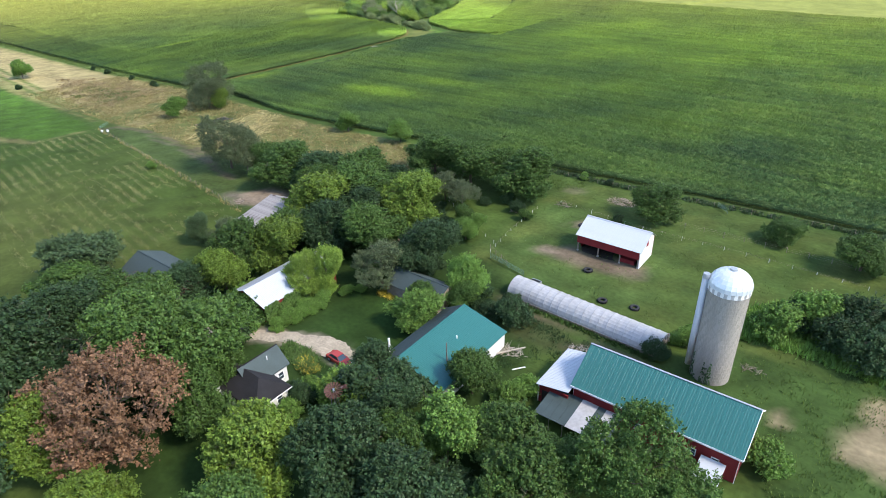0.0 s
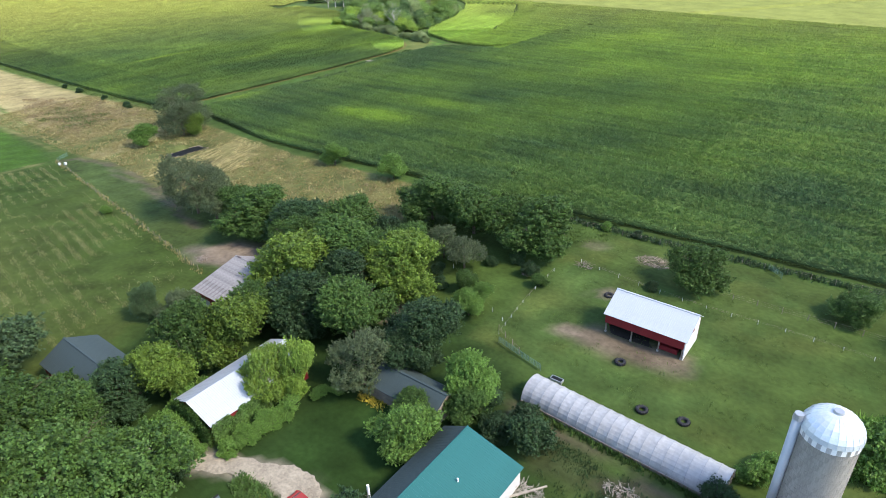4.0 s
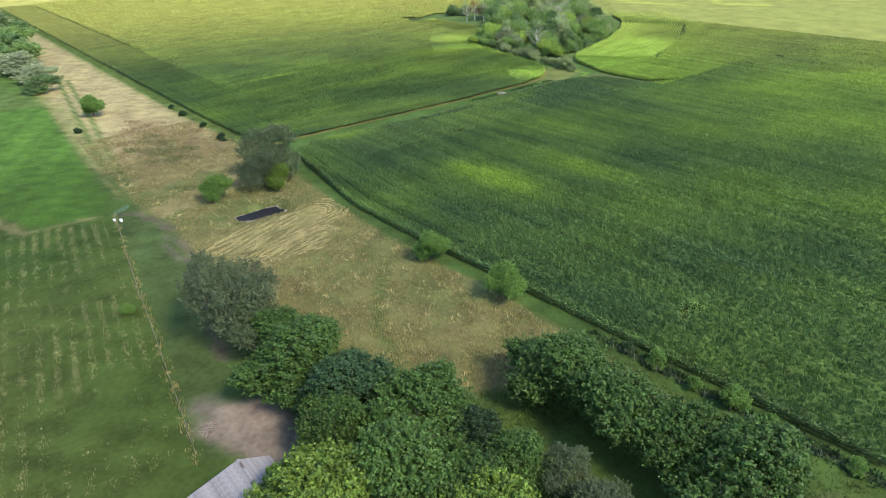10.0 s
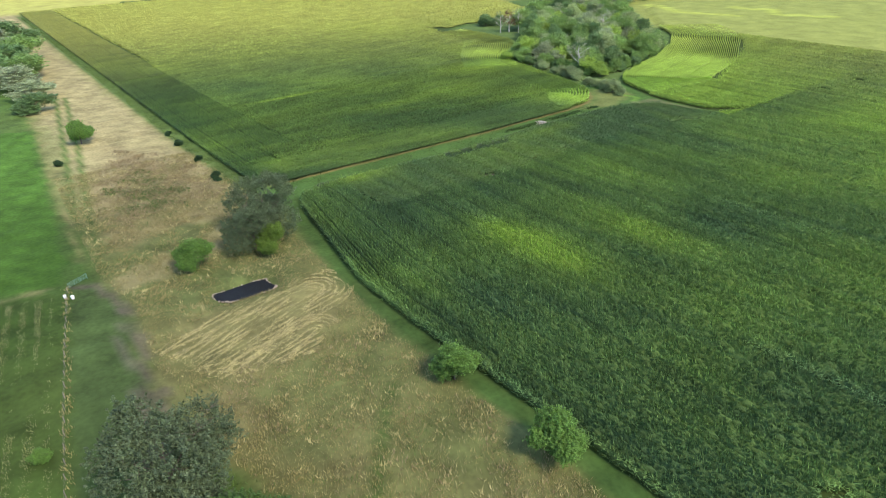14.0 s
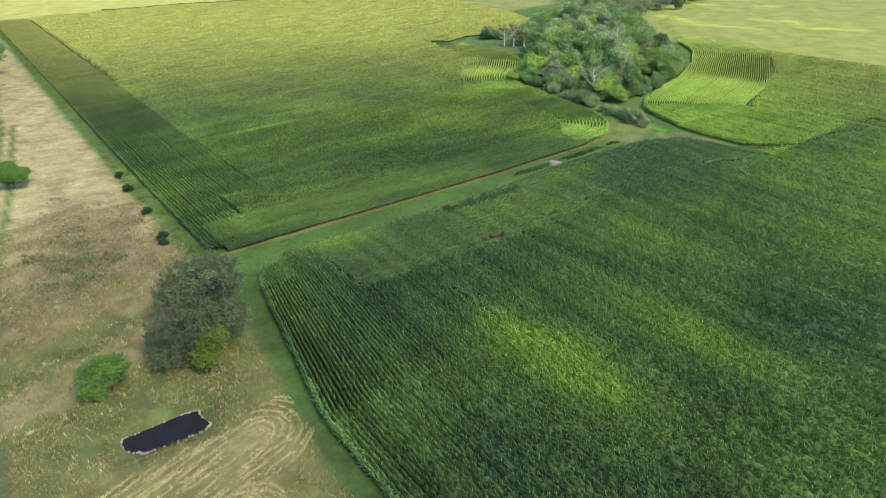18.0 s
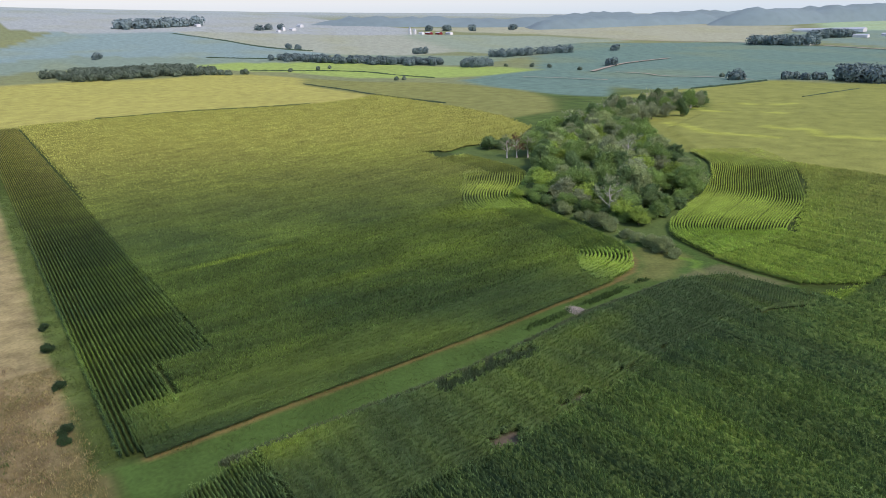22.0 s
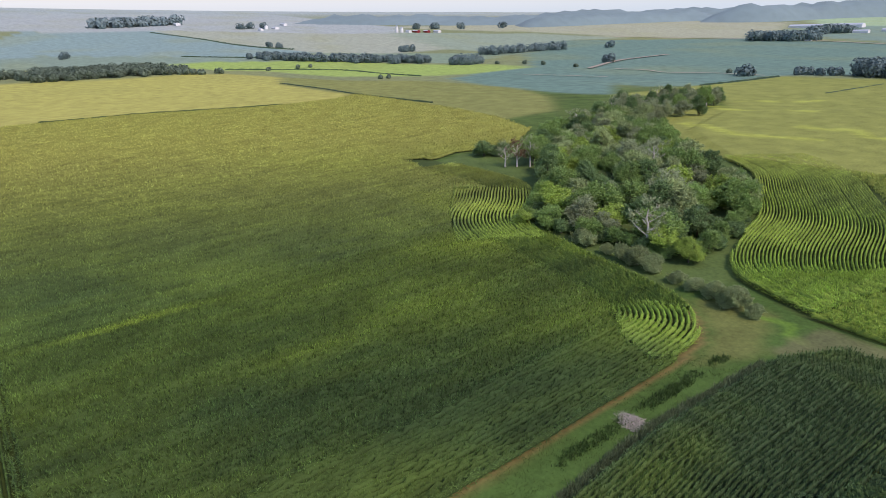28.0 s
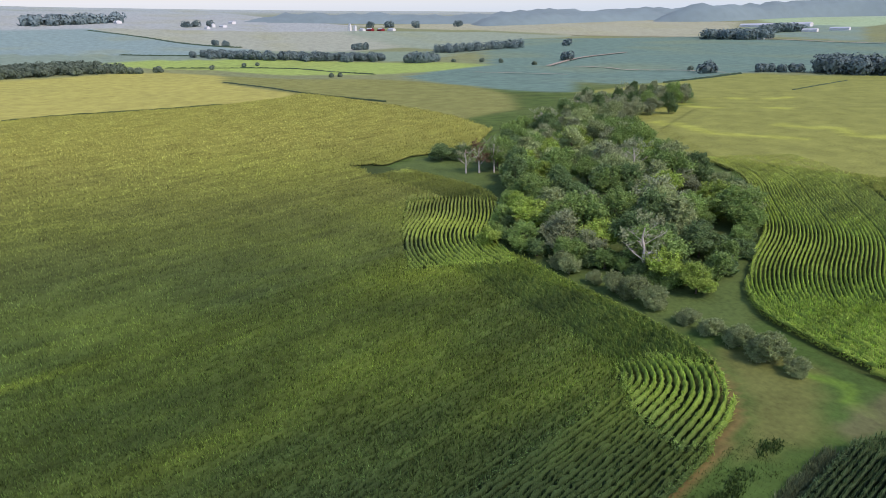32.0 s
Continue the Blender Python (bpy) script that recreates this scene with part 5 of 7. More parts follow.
# parked car
def build_car():
    ob = thing("car", (-60.6, 50.7, ground_at(-60.6, 50.7) + 0.02), "red saloon car parked on the gravel", "car", rz=-4.0)
    prof = [(-2.3, 0.35), (-2.28, 0.72), (-1.95, 0.9), (-1.2, 0.95), (1.0, 0.9), (1.9, 0.78), (2.25, 0.62), (2.3, 0.35)]
    s = Shape()
    for i, (x, z) in enumerate(prof):
        k = 0.86 if i in (0, 7, 1, 6) else 0.9
        s.v += [(x, -k, 0.3), (x, -k, z - 0.08), (x, -k + 0.12, z), (x, k - 0.12, z), (x, k, z - 0.08), (x, k, 0.3)]
    for i in range(7):
        for j in range(5):
            s.f.append((i * 6 + j, i * 6 + j + 1, i * 6 + 7 + j, i * 6 + 6 + j))
        s.f.append((i * 6 + 5, i * 6, i * 6 + 6, i * 6 + 11))
    s.f += [(0, 1, 2, 3, 4, 5)[::-1], tuple(42 + i for i in range(6))]
    body = part("body", s, M_CARPAINT, ob, world=False)
    c = Shape()
    low, high = [(-1.75, 0.86), (1.05, 0.86)], [(-1.05, 1.4), (0.25, 1.4)]
    c.v = [(low[0][0], -0.78, 0.9), (low[1][0], -0.78, 0.86), (low[1][0], 0.78, 0.86), (low[0][0], 0.78, 0.9), (high[0][0], -0.6, 1.4), (high[1][0], -0.6, 1.4), (high[1][0], 0.6, 1.4), (high[0][0], 0.6, 1.4)]
    c.f = [(0, 1, 5, 4), (1, 2, 6, 5), (2, 3, 7, 6), (3, 0, 4, 7)]
    part("glass", c, M_GLASS, ob, "dark tinted windows", world=False)
    part("roof", Shape().box(-1.12, 0.32, -0.63, 0.63, 1.39, 1.45), M_CARPAINT, ob, world=False)
    for x in (-1.05, 0.25):
        for y in (-1, 1):
            part("pillar", Shape().tube((x, y * 0.6, 1.4), (-1.75 if x < 0 else 1.05, y * 0.79, 0.88), 0.05, n=4), M_CARPAINT, ob, world=False)
    for x in (-1.4, 1.42):
        for y in (-0.82, 0.82):
            w = part("wheel", Shape().tube((x, y - 0.1, 0.32), (x, y + 0.1, 0.32), 0.32, n=18), M_RUBBER, ob, world=False)
            part("rim", Shape().tube((x, y + math.copysign(0.1, y), 0.32), (x, y + math.copysign(0.115, y), 0.32), 0.2, n=14), M_STEEL, w, world=False)
    for y in (-0.62, 0.62):
        part("headlight", Shape().box(2.2, 2.31, y - 0.17, y + 0.17, 0.55, 0.68), M_LAMP, ob, world=False)
        part("tail_light", Shape().box(-2.32, -2.27, y - 0.16, y + 0.16, 0.6, 0.76), M_TAIL, ob, world=False)
    part("number_plate", Shape().box(2.305, 2.32, -0.22, 0.22, 0.4, 0.5), M_TRIM, ob, world=False)
    for y in (-0.86, 0.86):
        part("mirror", Shape().box(0.75, 0.92, y - 0.08, y + 0.08, 0.9, 1.02), M_CARPAINT, ob, world=False)
    part("bumper", Shape().box(2.26, 2.36, -0.8, 0.8, 0.32, 0.44), M_RUBBER, ob, world=False)


build_car()


# ---- trees ----
def foliage(seed, blobs, leaf_size, count, flat=0.85, droop=0.0):
    """Leaf sprays on the outside of many lumps; blobs: (x, y, z, r). Returns a Shape-like vertex and face array."""
    r = np.random.RandomState(seed)
    B = np.array(blobs)
    area = B[:, 3] ** 2
    pick = r.choice(len(B), count, p=area / area.sum())
    d = r.randn(count, 3)
    d[:, 2] += 0.35
    d /= np.linalg.norm(d, axis=1)[:, None]
    rad = B[pick, 3] * (1 + 0.16 * r.randn(count)) * np.where(r.rand(count) < 0.2, 0.75, 1.0)
    p = B[pick, :3] + d * rad[:, None] * np.array((1, 1, flat))
    keep = np.ones(count, bool)
    for i in range(len(B)):
        q = np.linalg.norm((p - B[i, :3]) / np.array((1, 1, flat)), axis=1)
        keep &= (q > B[i, 3] * 0.72) | (pick == i)
    p, d = p[keep], d[keep]
    # every anchor carries a spray of leaves that reaches outwards and up
    each = 26
    who = r.choice(len(p), max(30, count // each))
    way = 0.75 * d[who] + np.array((0, 0, 0.5)) + 0.3 * r.randn(len(who), 3)
    way /= np.linalg.norm(way, axis=1)[:, None]
    reach = leaf_size * 6.5 * r.uniform(0.6, 1.5, len(who))
    sp = np.repeat(np.arange(len(who)), each)
    t = r.rand(len(sp))
    off = r.randn(len(sp), 3) * (reach[sp] * 0.2 * (1.15 - t))[:, None]
    p = p[who][sp] + way[sp] * ((t - 0.35) * reach[sp])[:, None] + off
    d = 0.5 * d[who][sp] + np.array((0, 0, 0.6))
    n = len(p)
    nrm = 0.9 * d + 0.75 * r.randn(n, 3)
    nrm /= np.linalg.norm(nrm, axis=1)[:, None]
    a = np.cross(nrm, r.randn(n, 3))
    a /= np.linalg.norm(a, axis=1)[:, None]
    b = np.cross(nrm, a)
    s = leaf_size * r.uniform(0.6, 1.25, n)[:, None]
    tip = p + a * s + np.array((0, 0, -droop)) * s
    v = np.stack([p - a * s * 0.6 - b * s * 0.62, tip, p - a * s * 0.6 + b * s * 0.62], 1).reshape(-1, 3)
    return v, np.arange(len(v)).reshape(-1, 3)


def limbs(seed, tall, girth, spread, n=9, start=0.3, bare=0.0):
    """A tapering trunk with limbs and some twigs."""
    r = random.Random(seed)
    s = Shape()
    pts = [Vector((0, 0, -0.3))]
    for i in range(1, 6):
        pts.append(Vector((r.uniform(-0.25, 0.25) * i * 0.35, r.uniform(-0.25, 0.25) * i * 0.35, tall * 0.8 * i / 5)))
    for i in range(5):
        s.tube(pts[i], pts[i + 1], girth * (1 - i / 6.2), girth * (1 - (i + 1) / 6.2), 7, False)
    for i in range(n):
        u = start + (0.95 - start) * i / n
        k = min(4, int(u * 5))
        base = pts[k].lerp(pts[k + 1], u * 5 - k)
        a = i * 2.4 + r.uniform(-0.5, 0.5)
        ln = spread * r.uniform(0.65, 1.0) * (1.1 - 0.45 * u)
        mid = base + Vector((math.cos(a) * ln * 0.55, math.sin(a) * ln * 0.55, ln * r.uniform(0.25, 0.5)))
        end = mid + Vector((math.cos(a + r.uniform(-0.5, 0.5)) * ln * 0.5, math.sin(a) * ln * 0.5, ln * r.uniform(0.15, 0.5)))
        g = girth * 0.42 * (1.1 - u)
        s.tube(base, mid, g, g * 0.6, 5, False), s.tube(mid, end, g * 0.6, g * 0.15, 5, False)
        for _ in range(3 + int(bare * 5)):
            t = mid.lerp(end, r.random())
            e = t + Vector((r.uniform(-1, 1), r.uniform(-1, 1), r.uniform(0.0, 0.9))) * ln * 0.33
            s.tube(t, e, g * 0.3 + 0.01, 0.012, 4, False)
    return s


def lumps(seed, R, z0, z1, n, small=0.25):
    """Lobes of a rounded but uneven crown of radius R between the heights z0 and z1, each lobe carrying smaller lumps."""
    r = random.Random(seed)
    mid, half = (z0 + z1) / 2, (z1 - z0) / 2
    out = [(0, 0, mid, R * 0.6), (0.1 * R, 0, mid + half * 0.55, R * 0.42), (-0.15 * R, 0.1 * R, z1 - R * 0.3, R * 0.3)]
    lobes = max(6, n // 8)
    for k in range(lobes):
        a = k * 2.4 + r.uniform(-0.4, 0.4)
        u = -0.75 + 1.6 * ((k * 0.618 + r.uniform(0, 0.25)) % 1)
        q = R * max(0.0, 1 - min(0.97, abs(u) ** 1.8)) ** 0.6 * r.uniform(0.55, 0.8)
        c = (q * math.cos(a), q * math.sin(a), mid + half * u * 0.8)
        rad = R * r.uniform(0.27, 0.42)
        out.append((*c, rad))
        for _ in range(7):
            d = Vector((c[0] * 0.8 / R + r.gauss(0, 0.6), c[1] * 0.8 / R + r.gauss(0, 0.6), (c[2] - mid) / half * 0.6 + r.gauss(0.25, 0.6))).normalized()
            out.append((c[0] + d.x * rad, c[1] + d.y * rad, c[2] + d.z * rad * 0.85, R * small * r.uniform(0.35, 0.75)))
    return out


TREES = {}


def tree_kind(key, seed, R, tall, material, leaf_size, count, n=52, z0=None, girth=0.32, bark=None, small=0.25, droop=0.0, bare=0.0, name="tree", start=0.3):
    """A template of a tree, far away under no ground: kept as meshes and copied."""
    z0 = tall * 0.2 if z0 is None else z0
    v, f = foliage(seed, lumps(seed, R, z0, tall, n, small=small), leaf_size, count, droop=droop)
    crown = big_mesh("crown", v, None, f, material)
    trunk = limbs(seed, tall, girth, R * 0.95, 9, start, bare).mesh("trunk", bark or M_BARK, True)
    TREES[key] = (crown, trunk, R, tall, name)


tree_kind("mid", 1, 6.0, 12.0, L_MID, 0.21, 42000, n=60, z0=0.9)
tree_kind("mid2", 2, 6.0, 11.0, L_MID, 0.21, 42000, n=72, small=0.23, z0=0.8)
tree_kind("dark", 3, 6.0, 11.5, L_DARK, 0.21, 42000, n=66, z0=0.8)
tree_kind("light", 4, 6.0, 13.0, L_LIGHT, 0.24, 36000, n=74, small=0.22, z0=1.2)
tree_kind("lime", 15, 6.0, 12.0, L_LIME, 0.22, 36000, n=60, z0=1.0)
tree_kind("yellow", 5, 6.0, 12.0, L_YELLOW, 0.23, 38000, n=64, z0=0.9)
tree_kind("grey", 6, 6.0, 12.0, L_GREY, 0.17, 24000, n=72, small=0.22, bare=0.9, z0=1.0)
tree_kind("greybig", 16, 9.0, 13.0, L_GREY, 0.17, 42000, n=110, small=0.19, bare=0.8, z0=1.0, girth=0.4)
tree_kind("brown", 7, 9.0, 17.0, L_BROWN, 0.22, 24000, n=90, small=0.2, bare=1.2, z0=2.5, girth=0.5)
tree_kind("maple", 8, 11.0, 17.0, L_MID, 0.25, 76000, n=120, small=0.2, girth=0.5, z0=1.0)
tree_kind("feather", 9, 8.0, 13.0, L_MID, 0.2, 42000, n=96, small=0.2, droop=0.4, z0=1.0)
tree_kind("pine", 10, 5.5, 10.0, L_PINE, 0.22, 30000, n=74, small=0.22, z0=0.5)
tree_kind("shrub", 11, 3.0, 4.2, L_LIGHT, 0.17, 12000, n=34, z0=0.1, girth=0.12, small=0.28, name="shrub", start=0.12)
tree_kind("darkshrub", 12, 3.0, 4.2, L_DARK, 0.17, 12000, n=34, z0=0.1, girth=0.12, small=0.28, name="shrub", start=0.12)
tree_kind("spruce", 14, 3.4, 9.0, L_DARK, 0.19, 19000, n=60, z0=0.3, small=0.22)
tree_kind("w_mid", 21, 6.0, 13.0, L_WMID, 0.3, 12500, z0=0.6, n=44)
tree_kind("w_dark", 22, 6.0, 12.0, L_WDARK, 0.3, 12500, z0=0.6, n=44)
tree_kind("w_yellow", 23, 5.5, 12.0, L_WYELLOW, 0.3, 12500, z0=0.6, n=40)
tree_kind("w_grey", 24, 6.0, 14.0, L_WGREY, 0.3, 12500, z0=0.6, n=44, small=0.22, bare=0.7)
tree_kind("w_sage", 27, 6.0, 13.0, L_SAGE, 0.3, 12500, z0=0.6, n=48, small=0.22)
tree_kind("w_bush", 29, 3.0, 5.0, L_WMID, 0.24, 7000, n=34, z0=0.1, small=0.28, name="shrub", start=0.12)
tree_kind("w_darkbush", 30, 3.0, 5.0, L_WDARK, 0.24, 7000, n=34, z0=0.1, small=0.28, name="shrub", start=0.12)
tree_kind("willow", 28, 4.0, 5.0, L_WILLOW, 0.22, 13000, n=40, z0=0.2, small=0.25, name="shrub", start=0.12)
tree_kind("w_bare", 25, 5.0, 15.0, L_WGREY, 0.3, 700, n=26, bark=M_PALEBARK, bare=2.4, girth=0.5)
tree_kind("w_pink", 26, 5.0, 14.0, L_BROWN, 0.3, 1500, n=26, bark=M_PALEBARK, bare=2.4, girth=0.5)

tree_rng = random.Random(77)
LABELS = {"mid": "full green broadleaf tree in leaf", "mid2": "spreading green broadleaf tree", "dark": "dark green broadleaf yard tree", "light": "fresh light green spreading tree", "lime": "bright lime-green young tree", "yellow": "yellow-green broadleaf tree in leaf", "grey": "grey-green tree with bare twigs", "greybig": "large grey-green tree with thin crown", "brown": "large dead tree with brown leaves", "maple": "very large green maple beside the house", "feather": "feathery green tree beside the barn", "pine": "blue-green pine with layered boughs", "shrub": "light green rounded leafy shrub", "darkshrub": "dark green rounded leafy shrub", "spruce": "dark green spruce beside the workshop", "w_mid": "green tree of the wood", "w_dark": "dark green tree of the wood", "w_yellow": "yellow-green tree of the wood", "w_grey": "grey-green tree of the wood", "w_sage": "pale sage-green tree of the wood", "w_bush": "green shrub at the foot of the wood", "w_darkbush": "dark green shrub at the foot of the wood", "willow": "bushy sage-green willow beside the gully", "w_bare": "bare dead tree at the wood", "w_pink": "dead tree with a few brown leaves"}


def plant(key, x, y, R, tall=None, group="farmyard trees"):
    """A tree of that kind at x, y with a crown of radius R."""
    crown, trunk, R0, H0, name = TREES[key]
    z = ground_at(x, y)
    ob = thing(name, (x, y, z - 0.05), LABELS[key], "shrub" if name == "shrub" else "tree", group)
    s = R / R0
    h = s if tall is None else tall / H0
    ob.matrix_world = Matrix.Translation((x, y, z - 0.05)) @ Matrix.Rotation(tree_rng.uniform(0, 6.283), 4, "Z") @ Matrix.Diagonal((s, s, h, 1))
    for nm, me in (("trunk", trunk), ("crown", crown)):
        o = new(nm, me)
        o.parent = ob
    return ob


def build_driveway():
    c = along(DRIVE, 0.5)
    tx, ty = np.gradient(c[:, 0]), np.gradient(c[:, 1])
    ln = np.hypot(tx, ty)
    nx, ny = -ty / ln, tx / ln
    s = np.arange(len(c)) * 0.5
    half = 1.5 + 0.7 * smooth01((s - 28) / 7) - 1.6 * smooth01((s - s[-1] + 2.0) / 2.5)
    v = []
    for k in np.linspace(-1, 1, 9):
        rag = 0.16 * (np.sin(s * 0.9 + 3 * k) + np.sin(s * 2.3 + k) + 0.7 * np.sin(s * 6.1 + 2 * k)) * abs(k)
        x, y = c[:, 0] + nx * (half * k + rag), c[:, 1] + ny * (half * k + rag)
        v.append(np.stack([x, y, height(x, y) + 0.17 - 0.1 * abs(k) ** 3], 1))
    v = np.concatenate(v)
    n = len(c)
    i = (np.arange(8)[:, None] * n + np.arange(n - 1)[None]).ravel()
    tagged(new("road", big_mesh("road", v, np.stack([i, i + 1, n + i + 1, n + i], -1), None, M_GRAVEL)), "curving pale gravel drive into the farmyard", "drive", "", "structure")


build_driveway()

# round the house and yard
plant("brown", -68.5, 20.5, 9.2, 17)
plant("dark", -89, 18, 8.5, 15), plant("dark", -80, 9, 7, 14), plant("dark", -97, 26, 6.5, 12)
plant("yellow", -74.5, 12.8, 4.6, 11), plant("yellow", -61, 13.5, 4.5, 8)
plant("maple", -77.5, 32, 11.0, 15.5), plant("mid2", -69.5, 35.2, 3.4, 7.5)
plant("mid", -66, 29.5, 4.6, 10)
plant("pine", -117, 38.5, 7.2, 10), plant("mid2", -100, 35.5, 7.5, 9.5), plant("mid", -110, 33, 6, 9)
plant("dark", -93.6, 46.5, 4.6, 7.5)
plant("yellow", -51.3, 27.5, 5.6, 10.5), plant("dark", -41.2, 34.0, 6.2, 11), plant("mid", -47, 20, 5.5, 10)
plant("light", -34.7, 44.4, 4.6, 11), plant("mid2", -38, 39, 4.0, 9)
plant("spruce", -52.6, 51.2, 3.6, 6.5), plant("spruce", -47.0, 49.8, 3.8, 7.0), plant("spruce", -49, 44.2, 4.2, 8.0), plant("dark", -44, 44, 4.2, 8)
plant("mid", -39.5, 56.8, 4.3, 7.5), plant("mid", -27, 48, 5.4, 9), plant("light", -31.5, 50.5, 3.2, 6.5), plant("mid2", -22, 43, 5.5, 10)
plant("feather", -12.5, 52.6, 7.0, 12), plant("mid", -20.5, 49.5, 4.2, 7.5), plant("dark", -33, 35, 6, 10)
plant("light", -56.2, 65, 4.2, 7), plant("light", -55, 78, 3.6, 8), plant("mid", -53.5, 74.5, 3.2, 5)
plant("lime", -79.2, 60.4, 3.3, 8.5), plant("lime", -76.8, 64.0, 2.8, 9.5)
# belt of trees from the dark shed round the old barn
plant("dark", -66.5, 80.4, 5.9, 10.1), plant("grey", -70.2, 71.3, 5.0, 9.0), plant("mid", -91, 38.5, 5.6, 9.5)
plant("yellow", -91.5, 52.3, 4.5, 9.0), plant("mid", -95, 58.5, 5.6, 10.6), plant("yellow", -91.3, 63.6, 5.6, 10.6), plant("mid2", -93.7, 70.3, 5.1, 9.5), plant("dark", -87.2, 75, 5.4, 10.1)
plant("mid", -79, 78.3, 6.3, 11.1), plant("yellow", -98.3, 81.6, 7.7, 11.7), plant("mid", -95.5, 93.2, 7.7, 11.7), plant("mid2", -102, 102, 7.2, 10.1), plant("yellow", -81.5, 93.6, 6.7, 11.1)
plant("dark", -88, 85, 5.2, 9.5), plant("mid2", -88.5, 97, 5.1, 9.0), plant("mid", -124.5, 94.3, 7.9, 10.1), plant("dark", -114, 95.5, 6.4, 9.5), plant("mid2", -107.5, 91, 5.0, 9.0)
plant("greybig", -146, 93, 9.0, 12.7), plant("grey", -138.5, 93, 5.6, 9.5), plant("mid2", -133, 96.5, 5.6, 8.5), plant("grey", -107.5, 64.5, 3.4, 6.4)
plant("mid", -97, 122, 7.2, 10.1), plant("mid2", -85, 121.5, 7.1, 10.1), plant("mid", -69, 122, 7.7, 11.1), plant("mid2", -76.5, 122, 5.6, 9.5), plant("mid", -91, 122.5, 5.6, 9.0)
plant("grey", -83.8, 109, 3.6, 6.9), plant("grey", -77.8, 107.8, 4.2, 6.6), plant("mid", -89, 104.8, 4.4, 7.4), plant("dark", -95, 104.5, 4.1, 6.9), plant("pine", -113.5, 61.5, 2.6, 6.0)
plant("mid2", -38.3, 127, 5.2, 7.5), plant("mid2", -13.5, 131.5, 4.0, 4.8), plant("mid2", 0.7, 128, 4.8, 6.5)
plant("mid", -72.5, 100.9, 2.3, 4.6), plant("light", -68.2, 99.6, 2.1, 4.2), plant("light", -67.9, 95.2, 2.5, 5.0), plant("mid", -62.5, 110.5, 1.6, 2.4)
# by the pond and the field edge
plant("greybig", -216.5, 135.3, 9.0, 13.5), plant("greybig", -210, 129.5, 6.4, 10), plant("yellow", -206, 131.8, 3.4, 7), plant("grey", -224, 139, 5.0, 7)
plant("light", -209, 115.5, 3.9, 7.2)
plant("light", -143.2, 135.6, 3.6, 6.4), plant("light", -121.6, 136.5, 3.5, 7.0)
plant("light", -336, 114.3, 4.6, 8.5)
for x, y, r, h in ((-400, 108, 8, 8), (-425, 110, 9, 9), (-455, 108, 12, 11), (-480, 114, 12, 12), (-505, 112, 14, 14), (-540, 118, 14, 14), (-575, 110, 14, 15), (-610, 120, 16, 15), (-520, 95, 13, 13), (-470, 96, 11, 11), (-650, 112, 16, 15), (-560, 92, 14, 14)):
    plant(("w_mid", "w_dark", "w_grey")[int(abs(x)) % 3], x, y, r, h, "hedgerow trees")
# shrubs
for x, y, r, k in ((-7.9, 97, 3.6, "shrub"), (-2.3, 102.9, 4.0, "shrub"), (3.8, 105.4, 4.2, "darkshrub"), (5.5, 96.5, 3.9, "darkshrub"), (0.9, 98.7, 3.4, "darkshrub"), (9, 101, 4.2, "darkshrub"), (14, 97, 4.5, "darkshrub"), (12, 106, 4.4, "shrub"), (-5.5, 101, 2.8, "darkshrub"), (18, 104, 4.6, "darkshrub"), (-18.6, 86.4, 2.0, "shrub"), (-17.5, 89.2, 1.8, "shrub"), (-43.7, 75.3, 3.0, "darkshrub"), (-46, 77.6, 2.2, "darkshrub"), (-2.2, 67.2, 2.6, "shrub"), (-54.4, 45.9, 3.3, "shrub"), (-58.2, 44.4, 1.6, "darkshrub"), (-78.3, 44.1, 2.7, "darkshrub"), (-58.9, 43.6, 1.7, "shrub"), (-60.2, 41.8, 1.5, "darkshrub"), (-85.5, 48.2, 2.2, "shrub"), (-82.2, 48.0, 1.9, "shrub"), (-87.6, 52.5, 2.3, "shrub"), (-74.8, 57, 1.7, "shrub"), (-75.2, 53.5, 1.6, "shrub"), (-74.6, 60.2, 1.7, "shrub"), (-33, 62, 2.0, "shrub"), (-34.5, 58.6, 2.2, "shrub"), (-81, 103.5, 1.4, "darkshrub"), (-74, 112, 1.3, "darkshrub"), (-77.5, 99.5, 1.4, "darkshrub"), (-165, 80.2, 1.3, "shrub"), (-313, 103.5, 1.4, "darkshrub"), (-309.6, 141.3, 1.5, "darkshrub"), (-287.4, 141.1, 1.3, "darkshrub"), (-267, 139.8, 1.4, "darkshrub"), (-263.5, 139.2, 1.1, "darkshrub"), (-325, 142, 1.2, "darkshrub"), (-84, 138.6, 1.3, "shrub"), (-78, 139.4, 2.0, "shrub"), (-72.8, 138.2, 1.4, "shrub"), (-62, 139.2, 1.2, "shrub"), (-55, 139.6, 1.0, "darkshrub"), (-66, 113, 1.8, "darkshrub"), (-91, 139.2, 1.6, "shrub"), (-70.5, 116, 1.6, "darkshrub"), (-96, 139.0, 1.1, "darkshrub"), (-45, 121.5, 1.1, "darkshrub")):
    plant(k, x, y, r, None, "shrubs")

for x, y, r, h in ((-75.4, 50.5, 1.9, 3.0), (-75.2, 52.4, 1.8, 2.8), (-74.9, 55.2, 2.0, 3.2), (-74.8, 58.2, 2.0, 3.4), (-78.5, 48.0, 1.9, 3.0), (-80.3, 47.6, 2.0, 3.4), (-84, 47.8, 2.2, 3.8), (-87.4, 50.4, 2.2, 4.0), (-87.8, 56, 2.4, 4.0), (-73.8, 65.5, 1.8, 2.4), (-72, 67.5, 1.6, 2.2)):
    plant("shrub", x, y, r * 0.72, h * 0.6, "shrubs")

